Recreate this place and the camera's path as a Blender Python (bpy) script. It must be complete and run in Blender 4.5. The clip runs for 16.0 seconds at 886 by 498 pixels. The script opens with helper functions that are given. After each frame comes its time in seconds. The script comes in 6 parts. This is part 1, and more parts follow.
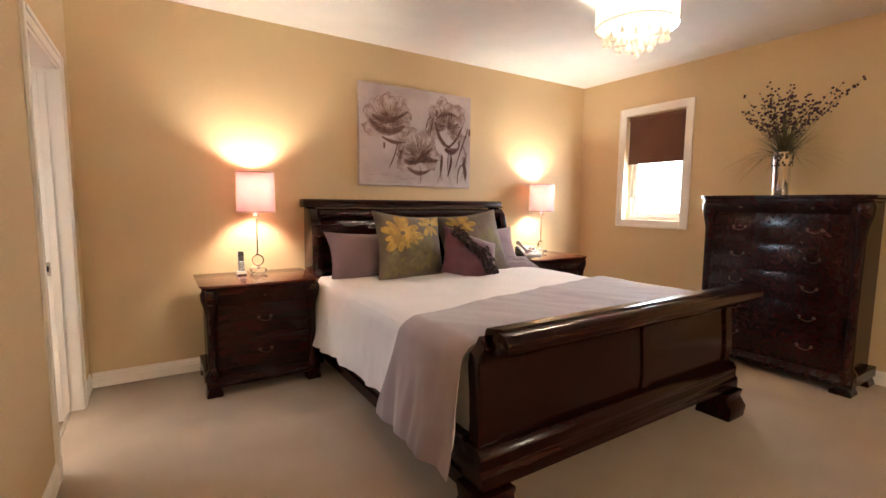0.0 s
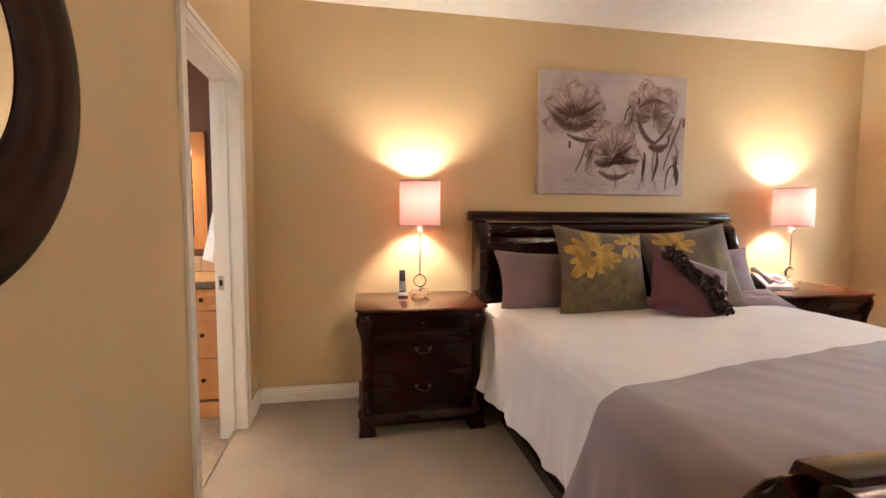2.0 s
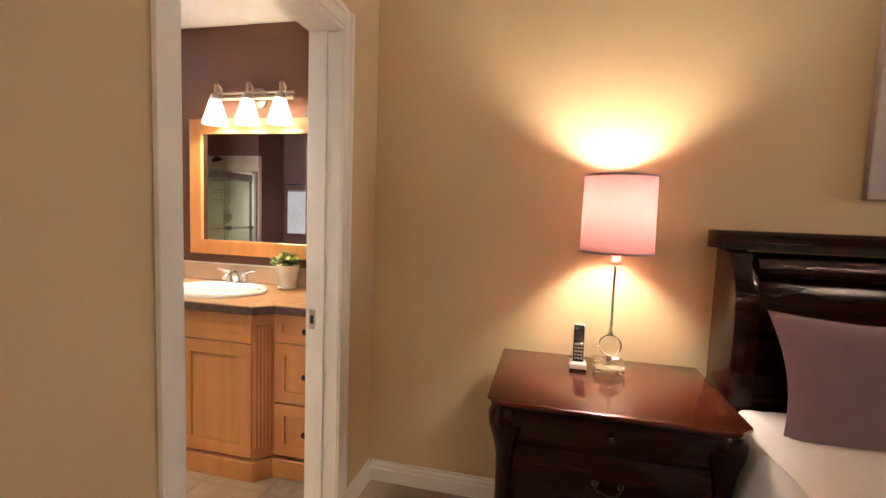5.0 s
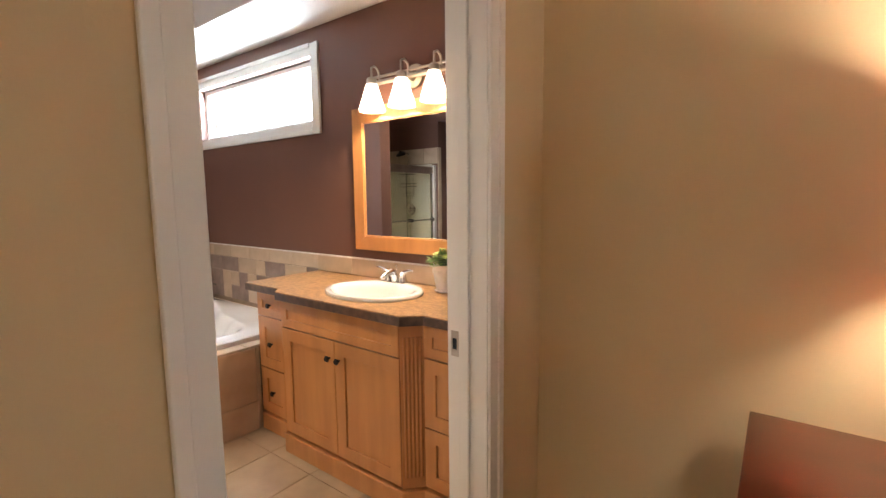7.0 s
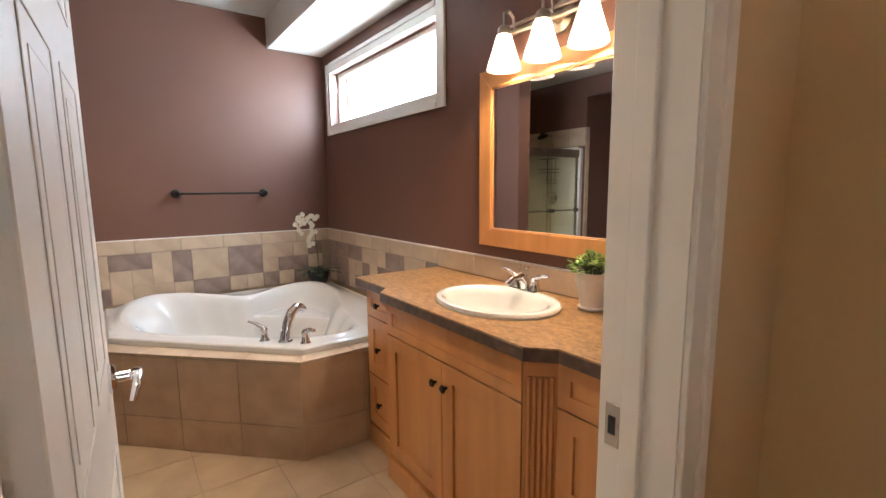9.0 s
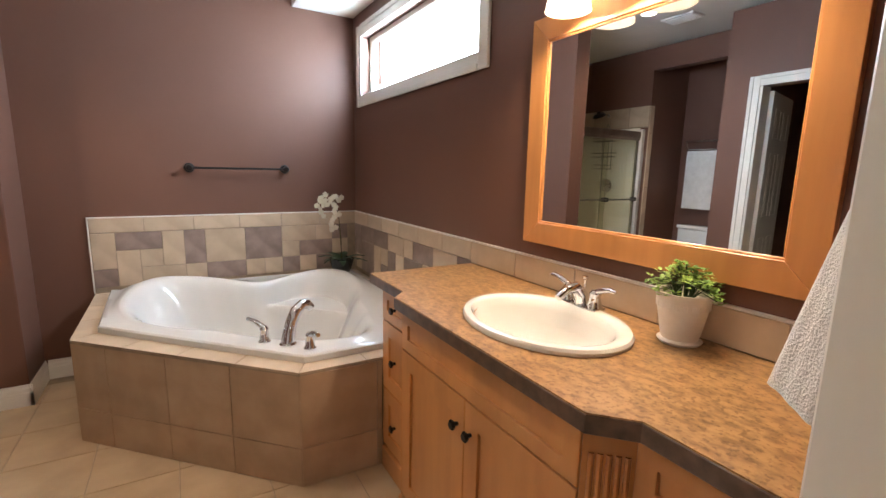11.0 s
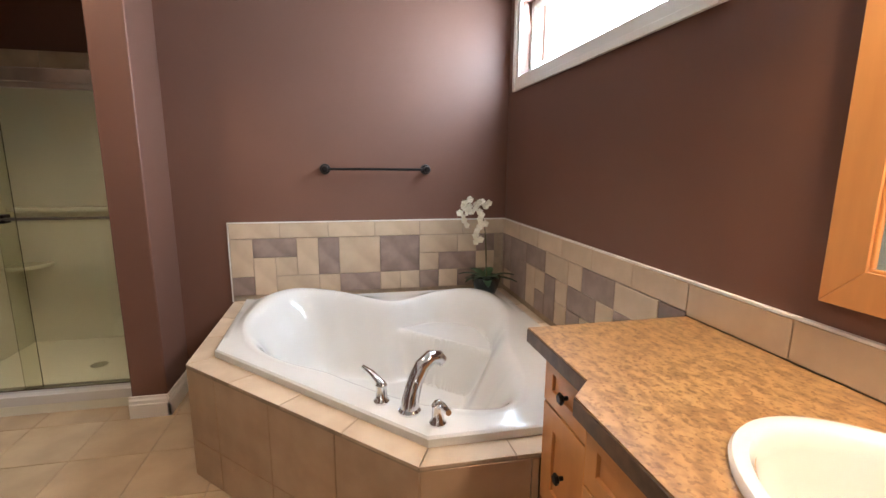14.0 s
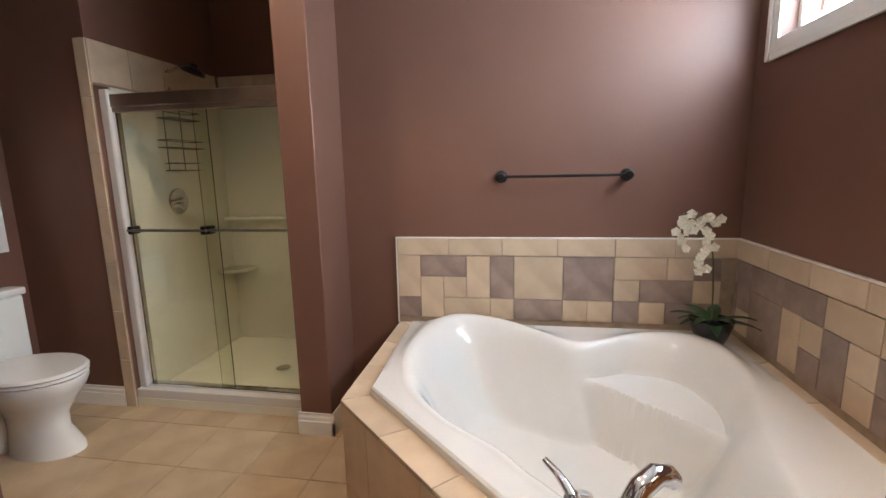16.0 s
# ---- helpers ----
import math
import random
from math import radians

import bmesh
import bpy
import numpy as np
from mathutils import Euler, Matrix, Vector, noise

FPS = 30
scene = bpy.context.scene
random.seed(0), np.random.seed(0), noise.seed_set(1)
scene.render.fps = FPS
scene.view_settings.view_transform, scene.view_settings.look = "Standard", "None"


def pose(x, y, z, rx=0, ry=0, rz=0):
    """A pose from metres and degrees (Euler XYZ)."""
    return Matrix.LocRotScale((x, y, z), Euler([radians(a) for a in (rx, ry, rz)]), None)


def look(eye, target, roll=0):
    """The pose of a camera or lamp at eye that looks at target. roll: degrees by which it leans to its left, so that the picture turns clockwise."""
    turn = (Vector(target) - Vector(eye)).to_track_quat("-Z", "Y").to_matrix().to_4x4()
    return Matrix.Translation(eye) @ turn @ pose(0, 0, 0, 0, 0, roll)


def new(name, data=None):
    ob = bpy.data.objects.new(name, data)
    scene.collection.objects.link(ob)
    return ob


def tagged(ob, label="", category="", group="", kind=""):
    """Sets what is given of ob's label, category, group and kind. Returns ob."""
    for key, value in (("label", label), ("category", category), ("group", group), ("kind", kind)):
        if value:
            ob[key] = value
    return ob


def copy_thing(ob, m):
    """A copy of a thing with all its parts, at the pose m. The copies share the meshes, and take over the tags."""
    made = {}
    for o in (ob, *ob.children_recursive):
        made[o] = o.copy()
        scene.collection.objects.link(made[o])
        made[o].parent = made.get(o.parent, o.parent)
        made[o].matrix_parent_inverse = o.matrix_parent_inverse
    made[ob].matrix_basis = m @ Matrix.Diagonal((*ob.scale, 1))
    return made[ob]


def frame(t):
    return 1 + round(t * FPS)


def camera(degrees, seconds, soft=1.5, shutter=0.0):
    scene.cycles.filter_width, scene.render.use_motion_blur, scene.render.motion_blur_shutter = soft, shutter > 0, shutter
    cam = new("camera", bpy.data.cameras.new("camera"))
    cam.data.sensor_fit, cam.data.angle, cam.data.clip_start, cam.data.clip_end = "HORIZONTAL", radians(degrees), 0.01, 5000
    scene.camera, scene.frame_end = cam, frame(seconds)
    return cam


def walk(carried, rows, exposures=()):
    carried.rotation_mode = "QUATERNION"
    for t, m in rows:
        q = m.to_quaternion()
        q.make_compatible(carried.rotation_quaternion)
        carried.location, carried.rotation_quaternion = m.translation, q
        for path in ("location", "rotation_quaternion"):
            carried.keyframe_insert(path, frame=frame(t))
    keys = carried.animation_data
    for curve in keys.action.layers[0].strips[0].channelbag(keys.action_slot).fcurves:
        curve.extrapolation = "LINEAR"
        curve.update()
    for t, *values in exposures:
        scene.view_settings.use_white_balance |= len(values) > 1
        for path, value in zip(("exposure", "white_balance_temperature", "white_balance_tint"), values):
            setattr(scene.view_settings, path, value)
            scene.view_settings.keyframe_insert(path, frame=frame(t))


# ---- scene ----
cam = camera(89.0, 16.0)
PATH = [
    (0, (1.444, 2.079, 1.309), (2.51, 3.758, 1.105), 0.6),
    (0.5, (1.527, 2.228, 1.304), (2.417, 4.009, 1.113), 0.4),
    (1, (1.624, 2.371, 1.305), (2.301, 4.244, 1.125), 0.4),
    (1.5, (1.637, 2.529, 1.303), (2.156, 4.453, 1.137), 0.5),
    (2, (1.664, 2.715, 1.299), (2.036, 4.674, 1.149), 0.3),
    (2.5, (1.666, 2.885, 1.325), (1.94, 4.86, 1.164), 0.7),
    (3, (1.703, 3.097, 1.312), (1.879, 5.084, 1.165), 0.8),
    (5.5, (1.815, 3.953, 1.362), (1.166, 5.837, 1.197), 1.8),
    (6, (1.789, 4.093, 1.343), (0.942, 5.897, 1.183), 1.2),
    (6.5, (1.742, 4.23, 1.339), (0.716, 5.937, 1.151), 0.3),
    (7, (1.679, 4.332, 1.355), (0.49, 5.924, 1.128), -0.6),
    (7.5, (1.592, 4.491, 1.343), (0.218, 5.925, 1.109), -0.3),
    (8, (1.542, 4.586, 1.347), (0.042, 5.887, 1.103), -0.6),
    (8.5, (1.468, 4.65, 1.341), (-0.099, 5.867, 1.091), -0.4),
    (9, (1.343, 4.746, 1.329), (-0.269, 5.899, 1.062), -0.5),
    (11.5, (0.913, 5.06, 1.318), (-0.805, 6.021, 0.962), 1.6),
    (12, (0.804, 5.09, 1.326), (-0.938, 6.002, 0.959), 1.8),
    (12.5, (0.709, 5.096, 1.331), (-1.074, 5.924, 0.959), 1.8),
    (13, (0.581, 5.132, 1.331), (-1.255, 5.832, 0.959), 1.3),
    (13.5, (0.46, 5.175, 1.331), (-1.425, 5.737, 0.964), 0.8),
    (14, (0.366, 5.214, 1.331), (-1.558, 5.623, 0.966), 0.4),
    (14.5, (0.227, 5.203, 1.331), (-1.721, 5.468, 0.966), 0.3),
    (15, (0.118, 5.172, 1.340), (-1.838, 5.281, 0.972), 0.1),
    (15.5, (0.027, 5.145, 1.336), (-1.939, 5.081, 0.977), -0.3),
    (16, (-0.105, 5.184, 1.338), (-2.047, 4.85, 0.999), -1.2),
]
walk(cam, [(t, look(eye, target, roll)) for t, eye, target, roll in PATH], [(0, 1.58), (1.8, 1.42), (3.0, 1.38), (5.5, 1.14), (7.0, 0.98), (9.0, 0.60), (11.5, 0.54), (13.5, 0.64), (15.5, 0.70), (16.0, 0.62)])

# ---- world, lamps ----
D, DB, HB, WX, BV, BX, SOUTH, CEIL = 1.016, 0.885, 5.79, 5.74, 6.236, -2.468, -0.6, 2.65
world = bpy.data.worlds.new("sky")
scene.world = world
world.use_nodes = True
wn = world.node_tree
sky = wn.nodes.new("ShaderNodeTexSky")
sky.sky_type = "NISHITA"
sky.sun_disc = False
sky.sun_elevation, sky.sun_rotation = radians(38), radians(200)
wn.links.new(sky.outputs[0], wn.nodes["Background"].inputs[0])
wn.nodes["Background"].inputs[1].default_value = 0.12


def lamp(name, kind, at, power, colour, size=0.05, m=None):
    data = bpy.data.lights.new(name, kind)
    data.energy, data.color = power, colour
    if kind == "AREA":
        data.shape, data.size, data.size_y = "RECTANGLE", size[0], size[1]
    elif kind != "SUN":
        data.shadow_soft_size = size
    ob = new(name, data)
    ob.matrix_world = m if m else Matrix.Translation(at)
    return ob


sun = lamp("sun", "SUN", (0, 0, 5), 2.5, (1, 0.95, 0.88), m=look((0, 0, 0), (-0.55, 0.62, -0.55)))
sun.data.angle = radians(0.53)
WARM = (1.0, 0.90, 0.75)
BEDSIDE = ((2.06, 5.6), (4.92, 5.6))
for lx, ly in BEDSIDE:
    lamp("bedside_bulb", "POINT", (lx, ly, 1.395), 20, WARM, 0.045)
lamp("chandelier_bulb", "POINT", (3.92, 3.85, 2.47), 82, (1.0, 0.85, 0.70), 0.06)
for k in range(3):
    lamp("vanity_bulb", "POINT", (-0.124 + 0.213 * k, 6.12, 1.87), 13.5, (1.0, 0.80, 0.60), 0.03)
for rx_, ry_, pw in ((-1.70, 3.85, 31), (-1.15, 4.75, 27), (0.0, 4.75, 19)):
    lamp("recessed_bulb", "SPOT", (0, 0, 0), pw, (1.0, 0.83, 0.65), 0.06, look((rx_, ry_, 2.65), (rx_, ry_, 0)))
for o in bpy.data.objects:
    if o.name.startswith("recessed_bulb"):
        o.data.spot_size, o.data.spot_blend = radians(120), 0.6
lamp("bath_window_light", "AREA", None, 45, (0.64, 0.81, 1.0), (1.6, 0.4), look((-1.58, 6.30, 2.05), (-1.58, 5.0, 1.85)))
lamp("bed_window_light", "AREA", None, 9, (0.82, 0.9, 1.0), (0.58, 0.58), look((5.82, 4.88, 1.46), (4.5, 4.88, 1.3)))
# added fill light in the bedroom's unseen south end, no fixture there
lamp("hall_light", "POINT", (3.0, 0.4, 2.35), 32, (1.0, 0.85, 0.67), 0.15)


# ---- materials ----
def mat(name, colour, rough=0.5, metal=0.0, colour2=None, scale=8.0, bump=0.0, bump_scale=60.0, stretch=(1, 1, 1),
        fine=0.0, coat=0.0, spec=0.5, contrast=(0.35, 0.65), sheen=0.0, trans=0.0, tint=0.0):
    m = bpy.data.materials.new(name)
    m.use_nodes = True
    n, l = m.node_tree.nodes, m.node_tree.links
    b = n["Principled BSDF"]
    b.inputs["Roughness"].default_value, b.inputs["Metallic"].default_value = rough, metal
    b.inputs["Coat Weight"].default_value, b.inputs["Specular IOR Level"].default_value = coat, spec
    b.inputs["Coat Roughness"].default_value = 0.12
    b.inputs["Sheen Weight"].default_value, b.inputs["Transmission Weight"].default_value = sheen, trans
    tc = n.new("ShaderNodeTexCoord")
    mp = n.new("ShaderNodeMapping")
    mp.inputs["Scale"].default_value = stretch
    l.new(tc.outputs["Object"], mp.inputs[0])
    c2 = colour2 or tuple(c * 0.82 for c in colour)
    noise_a = n.new("ShaderNodeTexNoise")
    noise_a.inputs["Scale"].default_value, noise_a.inputs["Detail"].default_value = scale, 6
    l.new(mp.outputs[0], noise_a.inputs["Vector"])
    ramp = n.new("ShaderNodeValToRGB")
    ramp.color_ramp.elements[0].position, ramp.color_ramp.elements[1].position = contrast
    ramp.color_ramp.elements[0].color, ramp.color_ramp.elements[1].color = (*c2, 1), (*colour, 1)
    l.new(noise_a.outputs["Fac"], ramp.inputs[0])
    out = ramp.outputs[0]
    if fine:
        nb = n.new("ShaderNodeTexNoise")
        nb.inputs["Scale"].default_value, nb.inputs["Detail"].default_value = bump_scale, 3
        l.new(mp.outputs[0], nb.inputs["Vector"])
        mx = n.new("ShaderNodeMix")
        mx.data_type, mx.blend_type = "RGBA", "MULTIPLY"
        mx.inputs[0].default_value = fine
        l.new(out, mx.inputs[6])
        l.new(nb.outputs["Fac"], mx.inputs[7])
        out = mx.outputs[2]
    if tint:
        info = n.new("ShaderNodeObjectInfo")
        hsv = n.new("ShaderNodeHueSaturation")
        mr = n.new("ShaderNodeMapRange")
        mr.inputs[3].default_value, mr.inputs[4].default_value = 1 - tint, 1 + tint
        l.new(info.outputs["Random"], mr.inputs[0])
        l.new(mr.outputs[0], hsv.inputs["Value"])
        l.new(out, hsv.inputs["Color"])
        out = hsv.outputs[0]
    l.new(out, b.inputs["Base Color"])
    if bump:
        nz = n.new("ShaderNodeTexNoise")
        nz.inputs["Scale"].default_value, nz.inputs["Detail"].default_value = bump_scale, 4
        l.new(mp.outputs[0], nz.inputs["Vector"])
        bp = n.new("ShaderNodeBump")
        bp.inputs["Strength"].default_value, bp.inputs["Distance"].default_value = bump, 0.004
        l.new(nz.outputs["Fac"], bp.inputs["Height"])
        l.new(bp.outputs[0], b.inputs["Normal"])
    return m


def shade_mat(name, colour, share=0.55):
    m = bpy.data.materials.new(name)
    m.use_nodes = True
    n, l = m.node_tree.nodes, m.node_tree.links
    b = n["Principled BSDF"]
    b.inputs["Base Color"].default_value, b.inputs["Roughness"].default_value = (*colour, 1), 0.9
    wv = n.new("ShaderNodeTexNoise")
    wv.inputs["Scale"].default_value = 220
    bp = n.new("ShaderNodeBump")
    bp.inputs["Strength"].default_value = 0.15
    l.new(wv.outputs[0], bp.inputs["Height"])
    l.new(bp.outputs[0], b.inputs["Normal"])
    t = n.new("ShaderNodeBsdfTranslucent")
    t.inputs[0].default_value = (*colour, 1)
    mix = n.new("ShaderNodeMixShader")
    mix.inputs[0].default_value = share
    l.new(b.outputs[0], mix.inputs[1])
    l.new(t.outputs[0], mix.inputs[2])
    l.new(mix.outputs[0], n["Material Output"].inputs[0])
    return m


def glow(name, colour, strength):
    m = bpy.data.materials.new(name)
    m.use_nodes = True
    n, l = m.node_tree.nodes, m.node_tree.links
    e = n.new("ShaderNodeEmission")
    e.inputs[0].default_value, e.inputs[1].default_value = (*colour, 1), strength
    l.new(e.outputs[0], n["Material Output"].inputs[0])
    return m


M = {
    "wall": mat("painted_wall_cream", (0.60, 0.445, 0.256), 0.62, colour2=(0.575, 0.424, 0.242), scale=1.4, bump=0.10, bump_scale=140, spec=0.3),
    "brown": mat("painted_wall_brown", (0.162, 0.075, 0.050), 0.5, colour2=(0.150, 0.069, 0.046), scale=1.6, bump=0.10, bump_scale=140, spec=0.35),
    "ceil": mat("ceiling_paint", (0.78, 0.73, 0.67), 0.85, colour2=(0.70, 0.67, 0.62), scale=2, bump=0.25, bump_scale=180),
    "carpet": mat("carpet_beige", (0.44, 0.32, 0.215), 0.95, colour2=(0.35, 0.25, 0.165), scale=2.6, bump=0.9, bump_scale=420, fine=0.35, contrast=(0.3, 0.7), sheen=0.3),
    "trim": mat("trim_white_paint", (0.80, 0.76, 0.70), 0.35, colour2=(0.76, 0.72, 0.66), scale=3, bump=0.04, bump_scale=50),
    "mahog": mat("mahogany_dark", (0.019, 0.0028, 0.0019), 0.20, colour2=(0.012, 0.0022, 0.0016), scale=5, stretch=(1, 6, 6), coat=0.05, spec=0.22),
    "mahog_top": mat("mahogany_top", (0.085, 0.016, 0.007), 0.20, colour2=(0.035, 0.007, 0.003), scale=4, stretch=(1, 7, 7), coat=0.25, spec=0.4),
    "brass": mat("aged_brass", (0.055, 0.040, 0.026), 0.42, 1.0),
    "wire": mat("dark_wire", (0.26, 0.24, 0.21), 0.3, 0.9),
    "chrome": mat("chrome", (0.78, 0.78, 0.80), 0.07, 1.0, colour2=(0.74, 0.74, 0.76)),
    "nickel": mat("brushed_nickel", (0.50, 0.43, 0.36), 0.28, 1.0),
    "black": mat("black_metal", (0.018, 0.014, 0.013), 0.38, 0.6),
    "white": mat("white_cotton", (0.80, 0.76, 0.75), 0.85, colour2=(0.76, 0.72, 0.71), scale=3, bump=0.15, bump_scale=300, sheen=0.2),
    "throw": mat("lilac_grey_fabric", (0.30, 0.235, 0.245), 0.75, colour2=(0.26, 0.20, 0.21), scale=4, bump=0.2, bump_scale=350, sheen=0.4),
    "mauve": mat("mauve_cotton", (0.20, 0.13, 0.15), 0.8, colour2=(0.165, 0.11, 0.125), scale=5, bump=0.2, bump_scale=350, sheen=0.3),
    "olive": mat("olive_grey_cushion", (0.135, 0.098, 0.066), 0.8, colour2=(0.082, 0.060, 0.042), scale=7, bump=0.3, bump_scale=300, sheen=0.2),
    "petal": mat("yellow_petal_print", (0.46, 0.29, 0.06), 0.75, colour2=(0.24, 0.15, 0.04), scale=18, bump=0.2, bump_scale=300),
    "petal2": mat("olive_petal_print", (0.17, 0.14, 0.06), 0.75, colour2=(0.10, 0.085, 0.05), scale=18, bump=0.2, bump_scale=300),
    "wine": mat("wine_velvet", (0.10, 0.014, 0.030), 0.8, colour2=(0.065, 0.010, 0.020), scale=10, bump=0.3, bump_scale=260, sheen=0.5),
    "pompom": mat("dark_wine_ruffle", (0.030, 0.006, 0.012), 0.9, bump=0.6, bump_scale=160, sheen=0.3),
    "canvas": mat("painting_ground", (0.50, 0.42, 0.41), 0.8, colour2=(0.36, 0.29, 0.28), scale=3.2, bump=0.25, bump_scale=120),
    "ink": mat("painting_sepia", (0.080, 0.035, 0.025), 0.8, colour2=(0.17, 0.09, 0.07), scale=25),
    "petal_md": mat("painting_wash", (0.27, 0.185, 0.165), 0.8, colour2=(0.17, 0.10, 0.085), scale=22),
    "petal_lt": mat("painting_petal_light", (0.46, 0.37, 0.35), 0.8, colour2=(0.26, 0.17, 0.15), scale=14),
    "maple": mat("maple_wood", (0.62, 0.275, 0.09), 0.33, colour2=(0.52, 0.22, 0.07), scale=3, stretch=(5, 5, 0.6), coat=0.3, bump=0.03, bump_scale=40),
    "laminate": None,
    "lam_edge": mat("laminate_edge", (0.13, 0.075, 0.050), 0.35, colour2=(0.07, 0.042, 0.03), scale=30),
    "sink": mat("sink_porcelain", (0.76, 0.73, 0.68), 0.12, colour2=(0.74, 0.71, 0.66), coat=0.5),
    "acrylic": mat("tub_acrylic", (0.64, 0.61, 0.575), 0.14, colour2=(0.63, 0.60, 0.565), coat=0.3),
    "tile_lt": mat("travertine_tile", (0.57, 0.43, 0.30), 0.32, colour2=(0.47, 0.345, 0.235), scale=7, bump=0.05, bump_scale=30, tint=0.09),
    "tile_dk": mat("slate_tile", (0.31, 0.22, 0.18), 0.36, colour2=(0.20, 0.14, 0.115), scale=9, bump=0.06, bump_scale=30, tint=0.15),
    "tile_front": mat("tub_front_tile", (0.47, 0.315, 0.20), 0.36, colour2=(0.38, 0.245, 0.15), scale=6, tint=0.06),
    "tile_fl": mat("floor_tile", (0.48, 0.345, 0.215), 0.30, colour2=(0.38, 0.265, 0.16), scale=4.5, bump=0.04, bump_scale=20, tint=0.05),
    "grout": mat("grout", (0.36, 0.27, 0.19), 0.9, colour2=(0.28, 0.21, 0.15), scale=20),
    "leaf": mat("leaf_green", (0.30, 0.44, 0.06), 0.5, colour2=(0.13, 0.24, 0.03), scale=30, tint=0.2),
    "leaf_dk": mat("leaf_dark_green", (0.018, 0.05, 0.012), 0.35, colour2=(0.01, 0.03, 0.008), scale=20),
    "stem": mat("dry_stem", (0.10, 0.085, 0.035), 0.7),
    "bloom": mat("dried_purple_bloom", (0.06, 0.018, 0.035), 0.8, colour2=(0.03, 0.012, 0.02), scale=40),
    "pot": mat("cream_pot", (0.80, 0.76, 0.70), 0.40, colour2=(0.66, 0.60, 0.53), scale=10, bump=0.15, bump_scale=40),
    "orchid": mat("orchid_petal", (0.78, 0.72, 0.58), 0.6),
    "blind": mat("brown_blind_fabric", (0.115, 0.042, 0.022), 0.8, colour2=(0.10, 0.036, 0.019), scale=3, bump=0.2, bump_scale=400),
    "plastic": mat("black_plastic", (0.015, 0.015, 0.017), 0.25),
    "silver": mat("silver_plastic", (0.50, 0.50, 0.50), 0.3, 0.5),
    "whiteplastic": mat("white_plastic", (0.75, 0.74, 0.72), 0.3),
    "towel": mat("white_towel", (0.78, 0.75, 0.72), 0.95, colour2=(0.70, 0.67, 0.64), scale=20, bump=0.9, bump_scale=260, sheen=0.5),
    "shower": mat("shower_acrylic", (0.72, 0.68, 0.55), 0.2, colour2=(0.69, 0.65, 0.52)),
    "dirt": mat("ground_grass", (0.06, 0.10, 0.03), 0.9, colour2=(0.04, 0.07, 0.02), scale=3),
    "leaves": mat("tree_foliage", (0.08, 0.14, 0.04), 0.7, colour2=(0.04, 0.08, 0.02), scale=3),
    "dark": mat("dark_clothes", (0.012, 0.010, 0.012), 0.9, colour2=(0.03, 0.022, 0.025), scale=12),
    "mirrorwood": mat("mirror_frame_wood", (0.026, 0.0075, 0.0045), 0.32, colour2=(0.012, 0.004, 0.003), scale=10, stretch=(6, 1, 1), coat=0.0, spec=0.10),
}
M["lampshade"] = shade_mat("pink_lampshade", (0.62, 0.27, 0.26), 0.045)
M["chshade"] = shade_mat("white_drum_shade", (0.85, 0.78, 0.72), 0.6)
M["frost"] = shade_mat("frosted_glass_shade", (0.92, 0.88, 0.82), 0.75)
M["bulb"] = glow("bulb_glow", (1.0, 0.80, 0.55), 14)
M["panel_glow"] = glow("recessed_glow", (1.0, 0.85, 0.65), 10)
M["mirror"] = mat("mirror_silver", (0.86, 0.87, 0.87), 0.01, 1.0, colour2=(0.86, 0.87, 0.87))


def glass_mat(name, colour, rough=0.0):
    m = bpy.data.materials.new(name)
    m.use_nodes = True
    b = m.node_tree.nodes["Principled BSDF"]
    b.inputs["Base Color"].default_value, b.inputs["Roughness"].default_value = (*colour, 1), rough
    b.inputs["Transmission Weight"].default_value, b.inputs["IOR"].default_value = 1.0, 1.45
    return m


M["glass"] = glass_mat("clear_glass", (0.97, 0.98, 0.97))
M["shglass"] = glass_mat("shower_glass", (0.93, 0.96, 0.88), 0.0)
M["crystal"] = glass_mat("crystal", (0.95, 0.95, 0.95))


def laminate():
    m = mat("stone_laminate", (0.41, 0.228, 0.092), 0.30, colour2=(0.235, 0.120, 0.048), scale=34, contrast=(0.36, 0.62), stretch=(1, 1.6, 1))
    n, l = m.node_tree.nodes, m.node_tree.links
    b = n["Principled BSDF"]
    src = b.inputs["Base Color"].links[0].from_socket
    v = n.new("ShaderNodeTexNoise")
    v.inputs["Scale"].default_value, v.inputs["Detail"].default_value = 95, 2
    tc = n.new("ShaderNodeTexCoord")
    l.new(tc.outputs["Object"], v.inputs["Vector"])
    r = n.new("ShaderNodeValToRGB")
    r.color_ramp.elements[0].position, r.color_ramp.elements[1].position = 0.36, 0.46
    r.color_ramp.elements[0].color, r.color_ramp.elements[1].color = (0.66, 0.60, 0.55, 1), (1, 1, 1, 1)
    l.new(v.outputs["Fac"], r.inputs[0])
    mx = n.new("ShaderNodeMix")
    mx.data_type, mx.blend_type = "RGBA", "MULTIPLY"
    mx.inputs[0].default_value = 1
    l.new(src, mx.inputs[6])
    l.new(r.outputs[0], mx.inputs[7])
    l.new(mx.outputs[2], b.inputs["Base Color"])
    return m


M["laminate"] = laminate()


# ---- mesh helpers ----
def thing(name, at, label="", category="", group="", kind=""):
    e = new(name)
    e.location = at
    e.empty_display_size = 0.05
    return tagged(e, label, category, group, kind)


def origin(ob):
    p = Vector((0, 0, 0))
    while ob:
        p += ob.location
        ob = ob.parent
    return p


